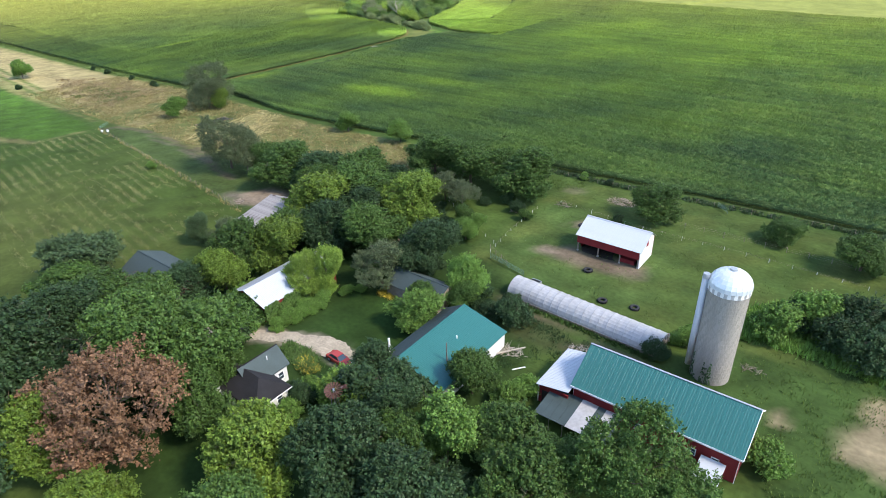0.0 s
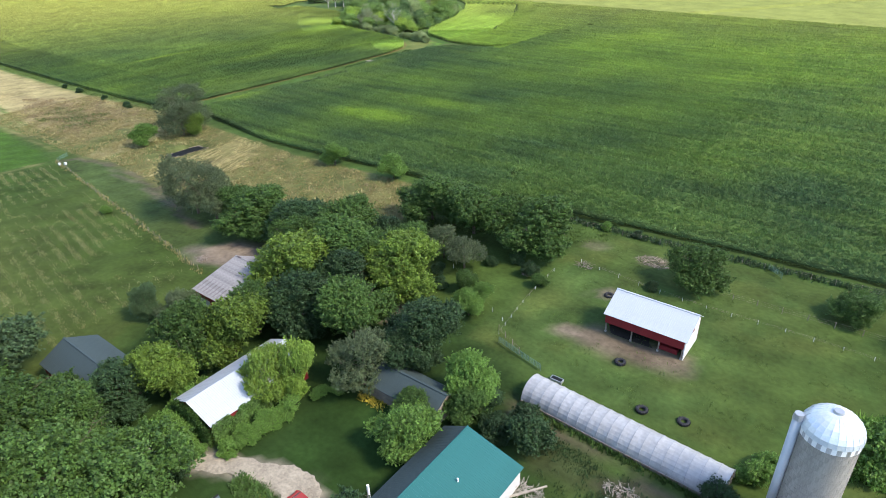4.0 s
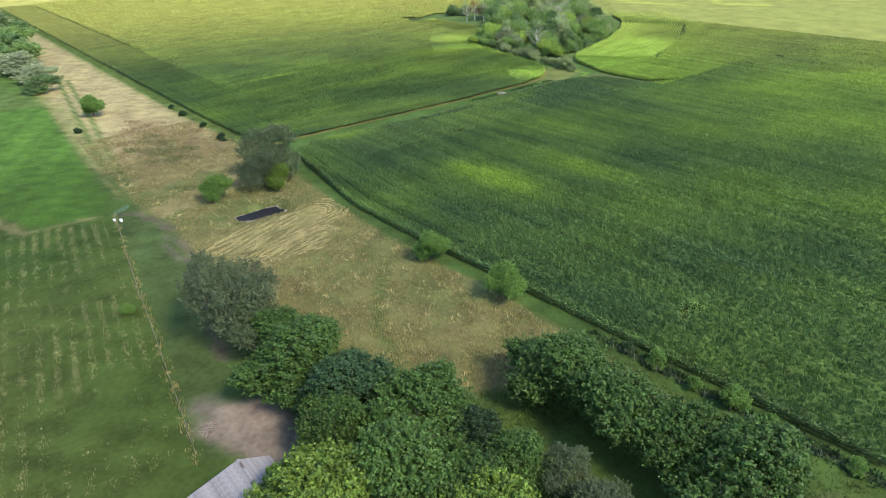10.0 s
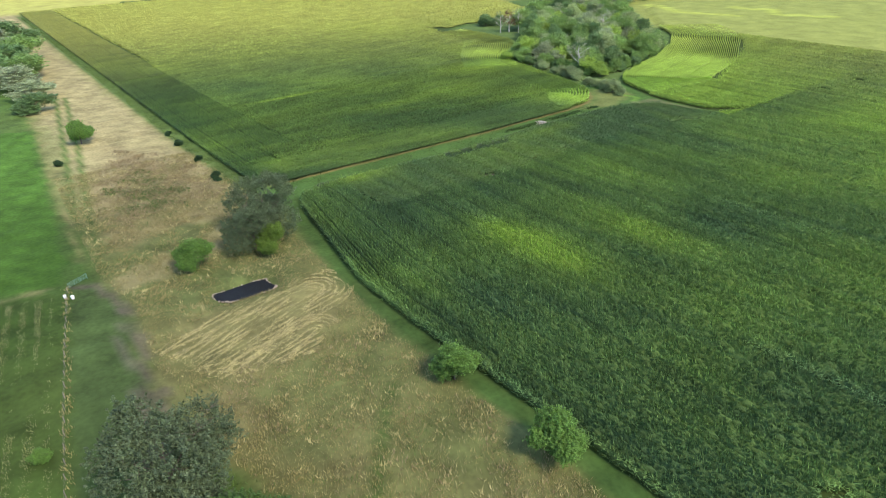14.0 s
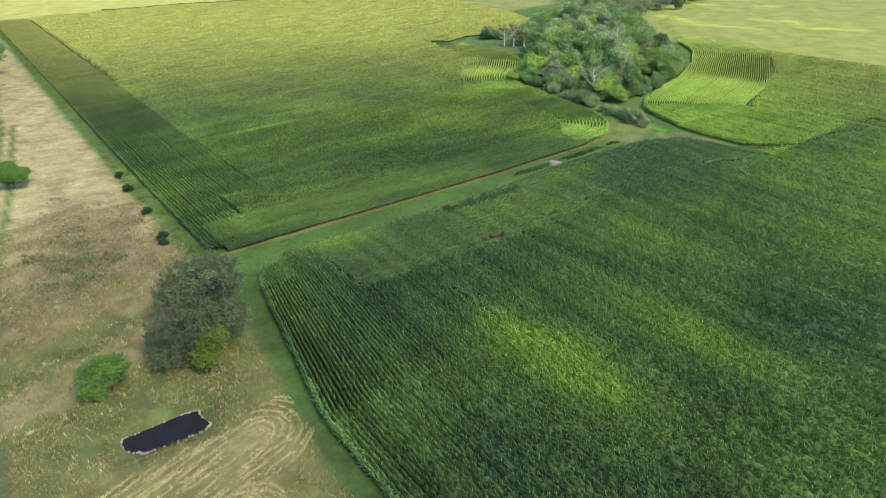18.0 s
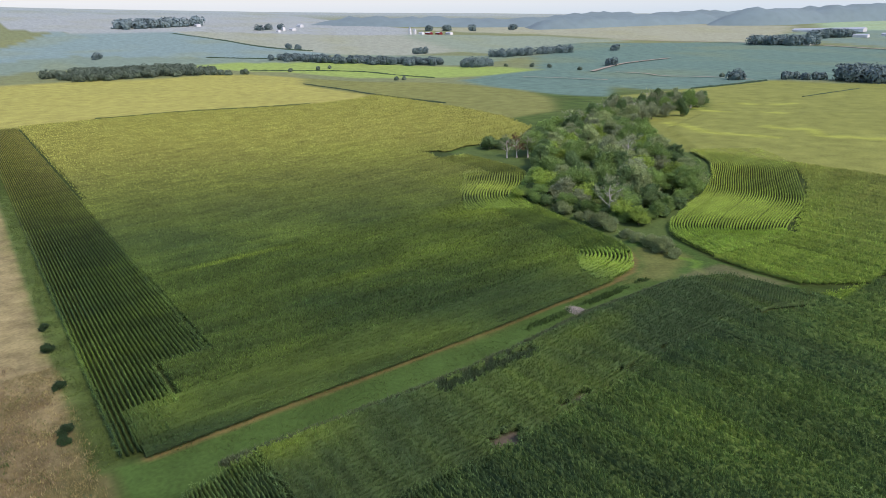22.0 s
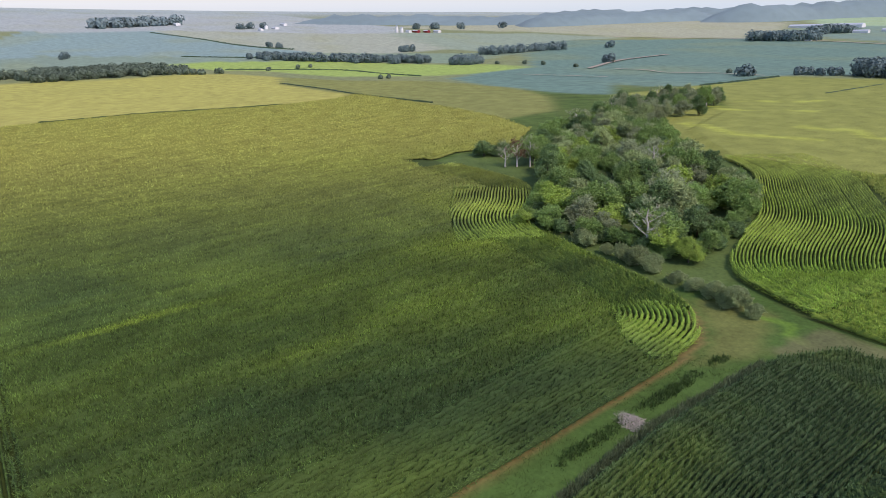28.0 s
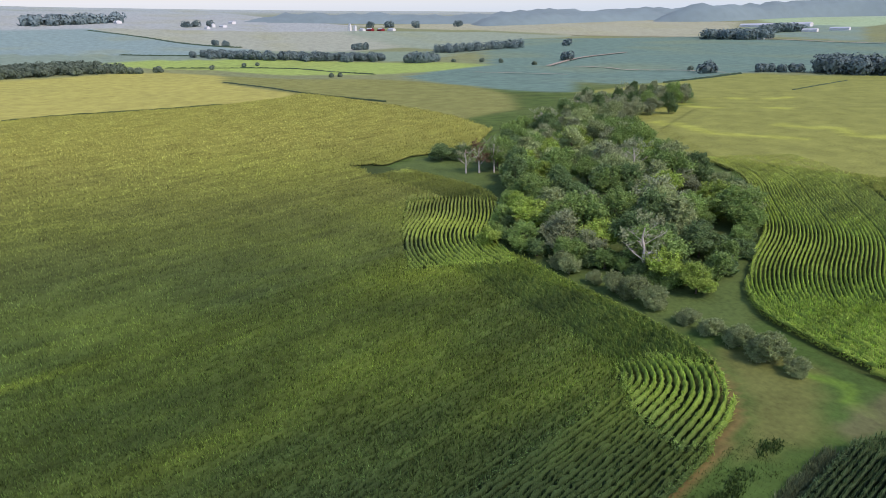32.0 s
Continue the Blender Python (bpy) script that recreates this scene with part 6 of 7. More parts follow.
plant("lime", -52.3, 43.8, 3.9, 6.2), plant("darkshrub", -58.4, 41.6, 1.9, 2.6, "shrubs"), plant("shrub", -58.0, 38.6, 1.6, 1.9, "shrubs")
plant("darkshrub", -52.5, 77.5, 2.4, 3.2, "shrubs"), plant("mid", -58.5, 69.0, 3.2, 5.2), plant("dark", -66.5, 77.0, 4.2, 7.5)
plant("darkshrub", -48.5, 74.2, 2.2, 2.6, "shrubs"), plant("darkshrub", -21.2, 80.8, 2.0, 2.6, "shrubs")


# old wind pump among the yard trees
def build_windpump():
    x, y, top = -50.9, 40.9, 6.4
    ob = thing("windpump", (x, y, 0), "rusty farm wind pump among the yard trees", "wind pump")
    for sx in (-1, 1):
        for sy in (-1, 1):
            part("tower_leg", Shape().tube((x + sx * 0.8, y + sy * 0.8, -0.1), (x + sx * 0.12, y + sy * 0.12, top), 0.04, n=5), M_STEEL, ob)
    for i in range(1, 5):
        w = 0.8 - 0.68 * i / 5
        for (ax, ay), (bx, by) in (((-1, -1), (1, -1)), ((1, -1), (1, 1)), ((1, 1), (-1, 1)), ((-1, 1), (-1, -1))):
            part("brace", Shape().tube((x + ax * w, y + ay * w, top * i / 5), (x + bx * w, y + by * w, top * i / 5), 0.02, n=4), M_STEEL, ob)
    face = Vector((0.72, -0.55, 0.2)).normalized()
    u = face.cross(Vector((0, 0, 1))).normalized()
    w = u.cross(face)
    hub = Vector((x, y, top + 0.2)) + face * 0.45
    part("hub", Shape().tube(hub - face * 0.5, hub + face * 0.1, 0.12, n=8), M_STEEL, ob)
    for i in range(18):
        a = 2 * math.pi * i / 18
        d, e = u * math.cos(a) + w * math.sin(a), w * math.cos(a) - u * math.sin(a)
        p, q = hub + d * 0.35, hub + d * 1.25
        part("blade", Shape().face(p - e * 0.05, q - e * 0.14 + face * 0.06, q + e * 0.14 - face * 0.06, p + e * 0.05), M_RUST, ob)
    t0 = hub - face * 0.5
    part("tail_boom", Shape().tube(t0, t0 - u * 1.3, 0.03, n=5), M_STEEL, ob)
    part("tail_vane", Shape().face(t0 - u * 1.1 - w * 0.25, t0 - u * 2.0 - w * 0.38, t0 - u * 2.0 + w * 0.38, t0 - u * 1.1 + w * 0.25), M_RUST, ob, "rust-red tail vane")


build_windpump()

# the wood and its willows
wr = random.Random(5)
spots, tries = [], 0
while len(spots) < 160 and tries < 12000:
    tries += 1
    x, y = wr.uniform(-542, -275), wr.uniform(322, 602)
    if inside(np.array([x]), np.array([y]), WOOD)[0] > 2.5 and all((x - a) ** 2 + (y - b) ** 2 > 5.9 ** 2 for a, b in spots):
        spots.append((x, y))
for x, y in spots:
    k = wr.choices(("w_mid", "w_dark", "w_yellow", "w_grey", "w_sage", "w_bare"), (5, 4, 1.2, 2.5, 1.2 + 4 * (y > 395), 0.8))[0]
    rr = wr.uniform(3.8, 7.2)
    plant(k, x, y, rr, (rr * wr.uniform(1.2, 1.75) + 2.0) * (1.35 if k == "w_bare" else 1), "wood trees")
for i, (x, y) in enumerate(along([(-362, 361), (-346, 339), (-334, 324), (-316, 326), (-298, 329), (-282, 327), (-278, 343), (-284, 370), (-298, 405), (-318, 428)], 4.6)):
    k = ("w_bush", "w_darkbush", "w_bush")[i * 7 % 3]
    r0 = wr.uniform(2.0, 3.6)
    plant(k, x + wr.uniform(-1.5, 1.5), y + wr.uniform(-0.5, 2.5), r0, r0 * wr.uniform(1.2, 2.0), "wood shrubs")
grove = []
while len(grove) < 34:
    x, y = wr.uniform(-506, -420), wr.uniform(545, 700)
    if inside(np.array([x]), np.array([y]), [(-505, 590), (-460, 548), (-430, 552), (-424, 576), (-448, 648), (-474, 700), (-500, 650)])[0] > 0 and all((x - p) ** 2 + (y - q) ** 2 > 7 ** 2 for p, q in grove):
        grove.append((x, y))
for x, y in grove:
    plant(wr.choices(("w_dark", "w_grey", "w_mid", "w_bare"), (4, 4, 2, 1))[0], x, y, wr.uniform(5, 7), wr.uniform(11, 16), "wood trees")
for x, y, k, r, h in ((-404, 388, "w_pink", 5, 14), (-408, 384, "w_bare", 4.5, 13), (-400, 393, "w_bare", 4.5, 15), (-437, 396, "w_dark", 7, 7.5), (-430, 402, "w_dark", 5, 7), (-286, 332, "w_yellow", 4.5, 8), (-278, 331, "w_yellow", 4, 7), (-310, 327, "w_mid", 4, 7), (-326, 326, "w_mid", 4.5, 8), (-335, 322, "w_yellow", 3.5, 6)):
    plant(k, x, y, r, h, "wood trees")
for x, y, r, h in ((-254.5, 311.5, 3.6, 4.6), (-260.5, 313.5, 2.8, 3.6), (-266, 314, 2.6, 3.0), (-272, 315.8, 2.4, 2.6), (-281, 317.8, 3.2, 4.0), (-286.5, 319, 3.6, 4.6), (-291.5, 319.3, 3.0, 4.0), (-306, 321, 2.8, 4.2), (-310, 322.5, 2.6, 3.8), (-298, 320.2, 2.0, 2.6), (-249, 310.4, 2.2, 2.6)):
    plant("willow", x, y, r, h, "willows along the gully")

# distant woods: each one joined mass of leaf clumps
def far_wood(name, label, spots, size, seed, material, leaf_size, per):
    r = np.random.RandomState(seed)
    blobs = []
    for x, y in spots:
        z = ground_at(x, y)
        for _ in range(4):
            s = size * r.uniform(0.45, 0.75)
            blobs.append((x + r.uniform(-0.5, 0.5) * size, y + r.uniform(-0.5, 0.5) * size, z + size * r.uniform(0.35, 0.95), s))
        blobs.append((x, y, z + size * 0.4, size * 0.75))
    B = np.array(blobs)
    n = len(B) * per
    pick = np.repeat(np.arange(len(B)), per)
    d = r.randn(n, 3)
    d /= np.linalg.norm(d, axis=1)[:, None]
    p = B[pick, :3] + d * B[pick, 3:4]
    a = np.cross(d + 0.4 * r.randn(n, 3), r.randn(n, 3))
    a /= np.linalg.norm(a, axis=1)[:, None]
    b = np.cross(d, a)
    s = leaf_size * r.uniform(0.7, 1.3, n)[:, None]
    v = np.stack([p - a * s, p - b * s, p + a * s, p + b * s], 1).reshape(-1, 3)
    tagged(new(name, big_mesh(name, v, np.arange(len(v)).reshape(-1, 4), None, material)), label, "wood", "", "stuff")


def line_spots(line, width, gap, seed):
    r = np.random.RandomState(seed)
    c = along(line, gap)
    return [(x + r.uniform(-1, 1) * width, y + r.uniform(-1, 1) * width) for x, y in c]


far_wood("far_copse", "far copse of hazy grey-green trees behind the yellow maize", line_spots([(-1310, 290), (-1310, 340), (-1318, 400), (-1300, 460)], 48, 0.9, 1), 9, 1, M_FAR, 1.3, 60)
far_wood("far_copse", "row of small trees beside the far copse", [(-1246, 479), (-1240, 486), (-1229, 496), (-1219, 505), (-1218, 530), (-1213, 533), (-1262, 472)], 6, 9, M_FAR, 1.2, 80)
far_wood("far_copse", "far line of dark trees", line_spots([(-1420, 690), (-1340, 735), (-1238, 785), (-1110, 845)], 24, 3.2, 2), 9, 2, M_FAR_HAZY, 1.4, 60)
far_wood("far_copse", "far clump of dark trees", line_spots([(-1025, 855), (-1005, 868), (-1003, 890)], 9, 3, 3), 11, 3, M_FAR_HAZY, 1.3, 70)
far_wood("far_copse", "far row of round field trees", line_spots([(-1137, 1020), (-1124, 1060), (-1121, 1110), (-1093, 1196)], 10, 9, 12), 11, 12, M_FAR_HAZY, 1.5, 60)
far_wood("far_copse", "far dark wood on the plain", line_spots([(-470, 985), (-455, 975), (-433, 968), (-410, 975), (-330, 985), (-220, 1000)], 14, 3.2, 4), 13, 4, M_FAR_HAZY, 1.4, 60)
far_wood("far_copse", "low bushes at the end of a far wood", [(-522, 955), (-516, 958), (-512, 961), (-500, 962), (-490, 966), (-484, 970)], 6, 13, M_FAR_HAZY, 1.2, 70)
far_wood("far_copse", "scattered far field trees", [(-1666, 815), (-1620, 821), (-1336, 967), (-1331, 972), (-1329, 989), (-835, 1009), (-832, 1014), (-1051, 1296), (-566, 916), (-562, 918), (-1644, 378), (-1655, 384), (-1663, 388)], 9, 5, M_FAR_HAZY, 1.6, 60)
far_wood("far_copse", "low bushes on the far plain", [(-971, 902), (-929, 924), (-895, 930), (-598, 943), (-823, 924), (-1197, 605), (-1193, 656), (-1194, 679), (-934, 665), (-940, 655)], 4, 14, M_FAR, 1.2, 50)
far_wood("far_copse", "trees round a far farmstead", line_spots([(-905, 1605), (-850, 1610), (-797, 1640)], 18, 3.5, 6) + line_spots([(-885, 1840), (-860, 1897), (-848, 1950)], 12, 5, 8), 14, 6, M_FAR_HAZY, 2.0, 55)
far_wood("far_copse", "trees round far white sheds", [(-2311, 1002), (-2322, 1040), (-2290, 1074), (-1976, 1471), (-1939, 1513), (-1930, 1520), (-1875, 1580), (-1815, 1715)], 15, 15, M_FAR_HAZY, 2.6, 50)
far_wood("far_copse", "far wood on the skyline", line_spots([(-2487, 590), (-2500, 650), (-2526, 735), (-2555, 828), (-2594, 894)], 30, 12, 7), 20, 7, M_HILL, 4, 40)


def hill(name, label, line, width, tall, seed):
    """A wooded ridge on the horizon."""
    c = along(line, 40)
    n = len(c)
    tx, ty = np.gradient(c[:, 0]), np.gradient(c[:, 1])
    ln = np.hypot(tx, ty)
    px, py = -ty / ln, tx / ln
    s = np.linspace(0, 1, n)
    top = tall * np.clip(np.minimum(s, 1 - s) * 9, 0, 1) ** 0.6 * (0.8 + 0.2 * wave(c[:, 0], c[:, 1], 700, seed)) + 5 * wave(c[:, 0], c[:, 1], 60, seed + 1)
    m = 9
    v = []
    for j in range(m):
        u = j / (m - 1) * 2 - 1
        x, y = c[:, 0] + px * width * u, c[:, 1] + py * width * u
        v.append(np.stack([x, y, height(x, y) - 4 + np.maximum(top, 2) * (1 - abs(u) ** 2.2) + 5 * wave(x, y, 50, seed + 2) * (abs(u) < 0.9)], 1))
    v = np.stack(v, 1).reshape(-1, 3)
    ids = np.arange(n * m).reshape(n, m)
    f = np.stack([ids[:-1, :-1], ids[:-1, 1:], ids[1:, 1:], ids[1:, :-1]], -1).reshape(-1, 4)
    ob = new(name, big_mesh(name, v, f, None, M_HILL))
    tagged(ob, label, "hills", "", "structure")


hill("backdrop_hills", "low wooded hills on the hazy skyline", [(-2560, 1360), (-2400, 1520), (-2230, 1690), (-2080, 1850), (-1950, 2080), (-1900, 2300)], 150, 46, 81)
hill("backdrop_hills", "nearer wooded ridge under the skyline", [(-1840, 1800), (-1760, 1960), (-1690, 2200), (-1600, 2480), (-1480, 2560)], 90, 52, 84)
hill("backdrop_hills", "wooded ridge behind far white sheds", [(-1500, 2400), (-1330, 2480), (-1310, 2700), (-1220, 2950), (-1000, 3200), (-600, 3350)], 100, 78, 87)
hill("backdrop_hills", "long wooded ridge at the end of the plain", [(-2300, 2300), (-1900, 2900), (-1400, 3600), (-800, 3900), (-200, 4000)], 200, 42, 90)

# hazy sky low over the horizon
arc = [math.radians(b) for b in np.linspace(-45, 135, 61)]
haze = Shape()
for b0, b1 in zip(arc[:-1], arc[1:]):
    p, q = (-100 - 4560 * math.sin(b0), 120 + 4560 * math.cos(b0)), (-100 - 4560 * math.sin(b1), 120 + 4560 * math.cos(b1))
    haze.face((*q, -40), (*p, -40), (*p, 900), (*q, 900))
tagged(new("backdrop", haze.mesh("backdrop", M_SKY, True)), "pale hazy sky low over the horizon", "sky", "", "structure")


# ---- pond, fences and yard things ----
pz = ground_at(-194.3, 120.6) + 0.7
rim = []
for i in range(36):
    a = 2 * math.pi * i / 36
    ca, sa = math.copysign(abs(math.cos(a)) ** 0.38, math.cos(a)), math.copysign(abs(math.sin(a)) ** 0.38, math.sin(a))
    k = 1 + 0.05 * math.sin(3 * a + 1) + 0.04 * math.sin(7 * a)
    rim.append((-194.3 + 2.75 * k * ca + 0.35 * sa, 120.6 + 5.7 * k * sa + 0.7 * ca, pz))
pond = new("pond", Shape().face(*rim).mesh("pond", M_WATER))
tagged(pond, "small dark farm pond in dry grass", "pond", "", "structure")

# stones laid round the water
bank = thing("pond_bank", (-194.3, 120.6, pz), "ring of pale stones round the pond", "stones")
for i in range(36):
    (x, y, z), (x2, y2, _) = rim[i], rim[(i + 1) % 36]
    for q in range(2):
        t = (q + 0.4 * math.sin(i * 3.7 + q)) / 2
        sx, sy = x + (x2 - x) * t, y + (y2 - y) * t
        s = 0.16 + 0.09 * math.sin(i * 5.1 + q * 2)
        st = Shape()
        top = [(sx + s * math.cos(a) * 0.75, sy + s * math.sin(a) * 0.75, z + 0.14 + 0.05 * math.sin(a + i)) for a in (0.3, 1.6, 2.9, 4.1, 5.3)]
        low = [(sx + s * math.cos(a), sy + s * math.sin(a), z - 0.15) for a in (0.3, 1.6, 2.9, 4.1, 5.3)]
        st.face(*top)
        for e in range(5):
            st.face(low[e], low[(e + 1) % 5], top[(e + 1) % 5], top[e])
        part("stone", st, M_BRUSH, bank)


def fence(label, line, gap, tall=1.25, mat_post=M_WOOD, wires=(0.45, 0.85, 1.2), thick=0.055, wire_mat=M_WOOD):
    x, y = line[0]
    z = ground_at(x, y)
    ob = thing("fence", (x, y, z), label, "fence")
    c = along(line, gap) if len(line) > 2 else np.array([np.array(line[0]) * (1 - t) + np.array(line[1]) * t for t in np.linspace(0, 1, max(2, int(math.dist(*line) / gap)))])
    post = Shape().tube((0, 0, -0.2), (0, 0, tall), thick, n=6).mesh("post", mat_post)
    tops = []
    for px, py in c:
        o = new("post", post)
        o.parent = ob
        h = ground_at(px, py)
        o.location = (px - x, py - y, h - z)
        tops.append((px, py, h))
    for w in wires:
        s = Shape()
        for a, b in zip(tops[:-1], tops[1:]):
            s.tube((a[0], a[1], a[2] + w), (b[0], b[1], b[2] + w), 0.008, n=3, caps=False)
        part("wire", s, wire_mat, ob)
    return ob


fence("wire fence on grey posts along the pasture", [(-216, 91.2), (-179, 85), (-147, 80.5), (-118, 76)], 3.2)
fence("electric fence on white stakes round the paddock", [(-60.5, 93.5), (-62.4, 106), (-62.8, 118.5)], 2.6, 0.8, M_TRIM, (0.5, 0.75), 0.03)
fence("electric fence on white stakes behind the shed", [(-60, 123), (-48, 121.5), (-38, 120.5), (-20, 121.5), (6, 121)], 4.2, 0.8, M_TRIM, (0.5, 0.75), 0.03)
fence("wire fence on grey posts beside the maize", [(-98, 137.6), (-68, 138), (-38, 139.8), (-21, 142), (20, 145.2)], 4.0)
fence("wire fence on grey posts across the rough pasture", [(-36, 126.2), (-19, 127.2), (20, 128)], 4.0)
fence("white stake fence crossing the yard", [(-62, 97), (-76, 104), (-84, 110)], 3.4, 0.8, M_TRIM, (0.7,), 0.03)
fence("short wire fence beside the greenhouse", [(-61, 94.3), (-55, 91)], 1.6, 1.3)


def gate(label, a, b):
    (ax, ay), (bx, by) = a, b
    z = ground_at(ax, ay)
    ob = thing("gate", (ax, ay, z), label, "gate")
    for i in range(6):
        h = z + 0.3 + i * 0.2
        part("bar", Shape().tube((ax, ay, h), (bx, by, h), 0.03, n=5), M_GUTTER, ob)
    for t in (0, 0.33, 0.66, 1):
        x, y = ax + (bx - ax) * t, ay + (by - ay) * t
        part("upright", Shape().tube((x, y, z + (0 if t in (0, 1) else 0.28)), (x, y, z + 1.34), 0.035, n=5), M_GUTTER, ob)


gate("green tubular farm gate", (-59.2, 91.5), (-54.2, 90.3))
gate("green tubular farm gate", (-54.0, 90.2), (-50.2, 89.3))
gate("green tubular gate by the maize", (-29.4, 141.2), (-26.6, 138.8))
gate("pale tubular gate at the lane end", (-217.5, 91.6), (-219.8, 95.6))

tyre = thing("tractor_tyre", (-41.1, 98.2, 0.0), "black tractor tyre lying in the grass", "tyre", "tractor tyres")
part("tread", Shape().ring((0, 0, 0.24), 0.62, 0.24, 20, 8), M_RUBBER, tyre, world=False)
lug = Shape().box(-0.06, 0.06, 0.8, 0.9, 0.05, 0.43).mesh("lug", M_RUBBER)
for i in range(14):
    o = new("lug", lug)
    o.parent = tyre
    o.matrix_basis = pose(0, 0, 0, 0, 0, i * 360 / 14)
for x, y in ((-34.4, 90.1), (-28.9, 91.2), (-50.4, 114.8)):
    copy_thing(tyre, pose(x, y, ground_at(x, y), 0, 0, x * 7))


def brush(name, label, x, y, r, h, n, seed, material=M_BRUSH, size=1.6):
    """A heap of branches."""
    rr = random.Random(seed)
    z = ground_at(x, y)
    s = Shape()
    for _ in range(n):
        a, q = rr.uniform(0, 6.283), r * math.sqrt(rr.random())
        c = Vector((x + q * math.cos(a), y + q * math.sin(a) * 0.6, z + 0.04 + h * rr.random() * (1 - q / r)))
        d = Vector((rr.uniform(-1, 1), rr.uniform(-1, 1), rr.uniform(-0.1, 0.35))).normalized() * size * rr.uniform(0.4, 1)
        s.tube(c - d * 0.5, c + d * 0.5, rr.uniform(0.02, 0.06), 0.015, 4, False)
    ob = new(name, s.mesh(name, material))
    return tagged(ob, label, "brush pile", "", "stuff")


brush("brush_pile", "heap of grey cut branches in the pasture", -48.2, 131.3, 3.4, 0.9, 160, 1)
brush("brush_pile", "pile of bleached logs and branches", -40, 68.6, 2.2, 0.7, 70, 2, M_DEADWOOD, 2.4)
brush("brush_pile", "weathered log and branches at the fence end", -59, 122.3, 1.8, 0.5, 40, 3, M_WOOD, 2.0)
brush("brush_pile", "dry branches lying by the barn track", -124.7, 79.6, 1.8, 0.7, 50, 4)
brush("brush_pile", "heap of pale brushwood in the waterway", -242.6, 256, 3.4, 0.9, 300, 5, M_DEADWOOD, 2.2)
brush("brush_pile", "dead branches in the long grass", -66.3, 113.2, 1.6, 0.5, 40, 6)
brush("brush_pile", "broken boards and branches by the silo", -8.3, 86, 1.6, 0.4, 30, 7, M_WOOD, 1.6)
brush("brush_pile", "pale prunings beside the greenhouse", -31, 75.2, 2.4, 0.5, 120, 8, M_DEADWOOD, 1.0)
log = new("log", Shape().tube((-41.6, 66.6, 0.16), (-38.7, 70.6, 0.2), 0.17, 0.12, 9).mesh("log", M_DEADWOOD))
tagged(log, "long bleached log beside the workshop", "log")
plank = new("plank", Shape().box(-1.1, 1.1, -0.1, 0.1, 0, 0.06).mesh("plank", M_TRIM))
plank.matrix_world = pose(-36.9, 65.6, 0.15, 0, 0, 52)
tagged(plank, "pale plank lying on the lawn", "plank")


def pole(x, y, h, label, arm=False):
    ob = thing("yard_pole", (x, y, ground_at(x, y)), label, "pole")
    part("shaft", Shape().tube((x, y, 0), (x, y, h), 0.13, 0.09, 8), M_WOOD, ob)
    if arm:
        part("lamp", Shape().box(x - 0.12, x + 0.45, y - 0.14, y + 0.14, h - 0.25, h - 0.02), M_RUBBER, ob)


pole(-77.3, 45.0, 3.0, "short wooden post with a dark lamp box", True)
pole(-44.3, 57.2, 7.0, "wooden utility pole among the trees")

tank = thing("water_tank", (-2.9, 69.6, 0), "round white water tank by the barn corner", "tank")
part("tank_body", Shape().tube((-2.9, 69.6, 0.12), (-2.9, 69.6, 1.25), 0.85, 0.85, 20).tube((-2.9, 69.6, 1.25), (-2.9, 69.6, 1.5), 0.85, 0.35, 20), M_WHITE, tank)
for i in range(4):
    part("hoop", Shape().ring((-2.9, 69.6, 0.25 + i * 0.3), 0.86, 0.03, 20, 5), M_STEEL, tank)
part("filler_cap", Shape().tube((-2.9, 69.6, 1.5), (-2.9, 69.6, 1.62), 0.2, n=12), M_STEEL, tank)
part("pallet", Shape().box(-3.6, -2.2, 68.9, 70.3, -0.05, 0.12), M_WOOD, tank)
trough = thing("water_trough", (-47.0, 88.6, 0), "oblong steel water trough at the fence", "trough")
part("tub", Shape().box(-48.0, -46.1, 88.2, 89.1, -0.05, 0.55), M_STEEL, trough)
part("water", Shape().box(-47.9, -46.2, 88.3, 89.0, 0.55, 0.556), M_WATER, trough)


for i, (x, y) in enumerate(((-213.6, 90.4), (-212.4, 91.6))):
    hv = thing("beehive", (x, y, ground_at(x, y)), "white wooden box hive at the lane end", "beehive", "hives", rz=12 * i)
    for q in range(2):
        part("hive_box", Shape().box(-0.3, 0.3, -0.25, 0.25, 0.1 + 0.27 * q, 0.36 + 0.27 * q), M_WHITE, hv, world=False)
    part("lid", Shape().box(-0.34, 0.34, -0.29, 0.29, 0.63, 0.7), M_TRIM, hv, world=False)
    part("stand", Shape().box(-0.3, 0.3, -0.25, 0.25, -0.1, 0.1), M_WOOD, hv, world=False)


# flower beds and long grass
def tufts(name, label, x, y, tall, blades, spread, material, seed, width=0.05, lean=0.5):
    r = np.random.RandomState(seed)
    n = len(x)
    z = height(x, y)
    out = []
    for _ in range(blades):
        bx, by = x + spread * r.randn(n), y + spread * r.randn(n)
        a = r.uniform(0, 6.283, n)
        h = tall * r.uniform(0.5, 1.15, n)
        w = width * r.uniform(0.6, 1.3, n)
        px, py = -np.sin(a) * w, np.cos(a) * w
        out.append(np.stack([np.stack([bx - px, by - py, z], -1), np.stack([bx + px, by + py, z], -1), np.stack([bx + np.cos(a) * h * lean, by + np.sin(a) * h * lean, z + h], -1)], 1))
    v = np.concatenate(out).reshape(-1, 3)
    tagged(new(name, big_mesh(name, v, None, np.arange(len(v)).reshape(-1, 3), material)), label, "grass", "", "stuff")


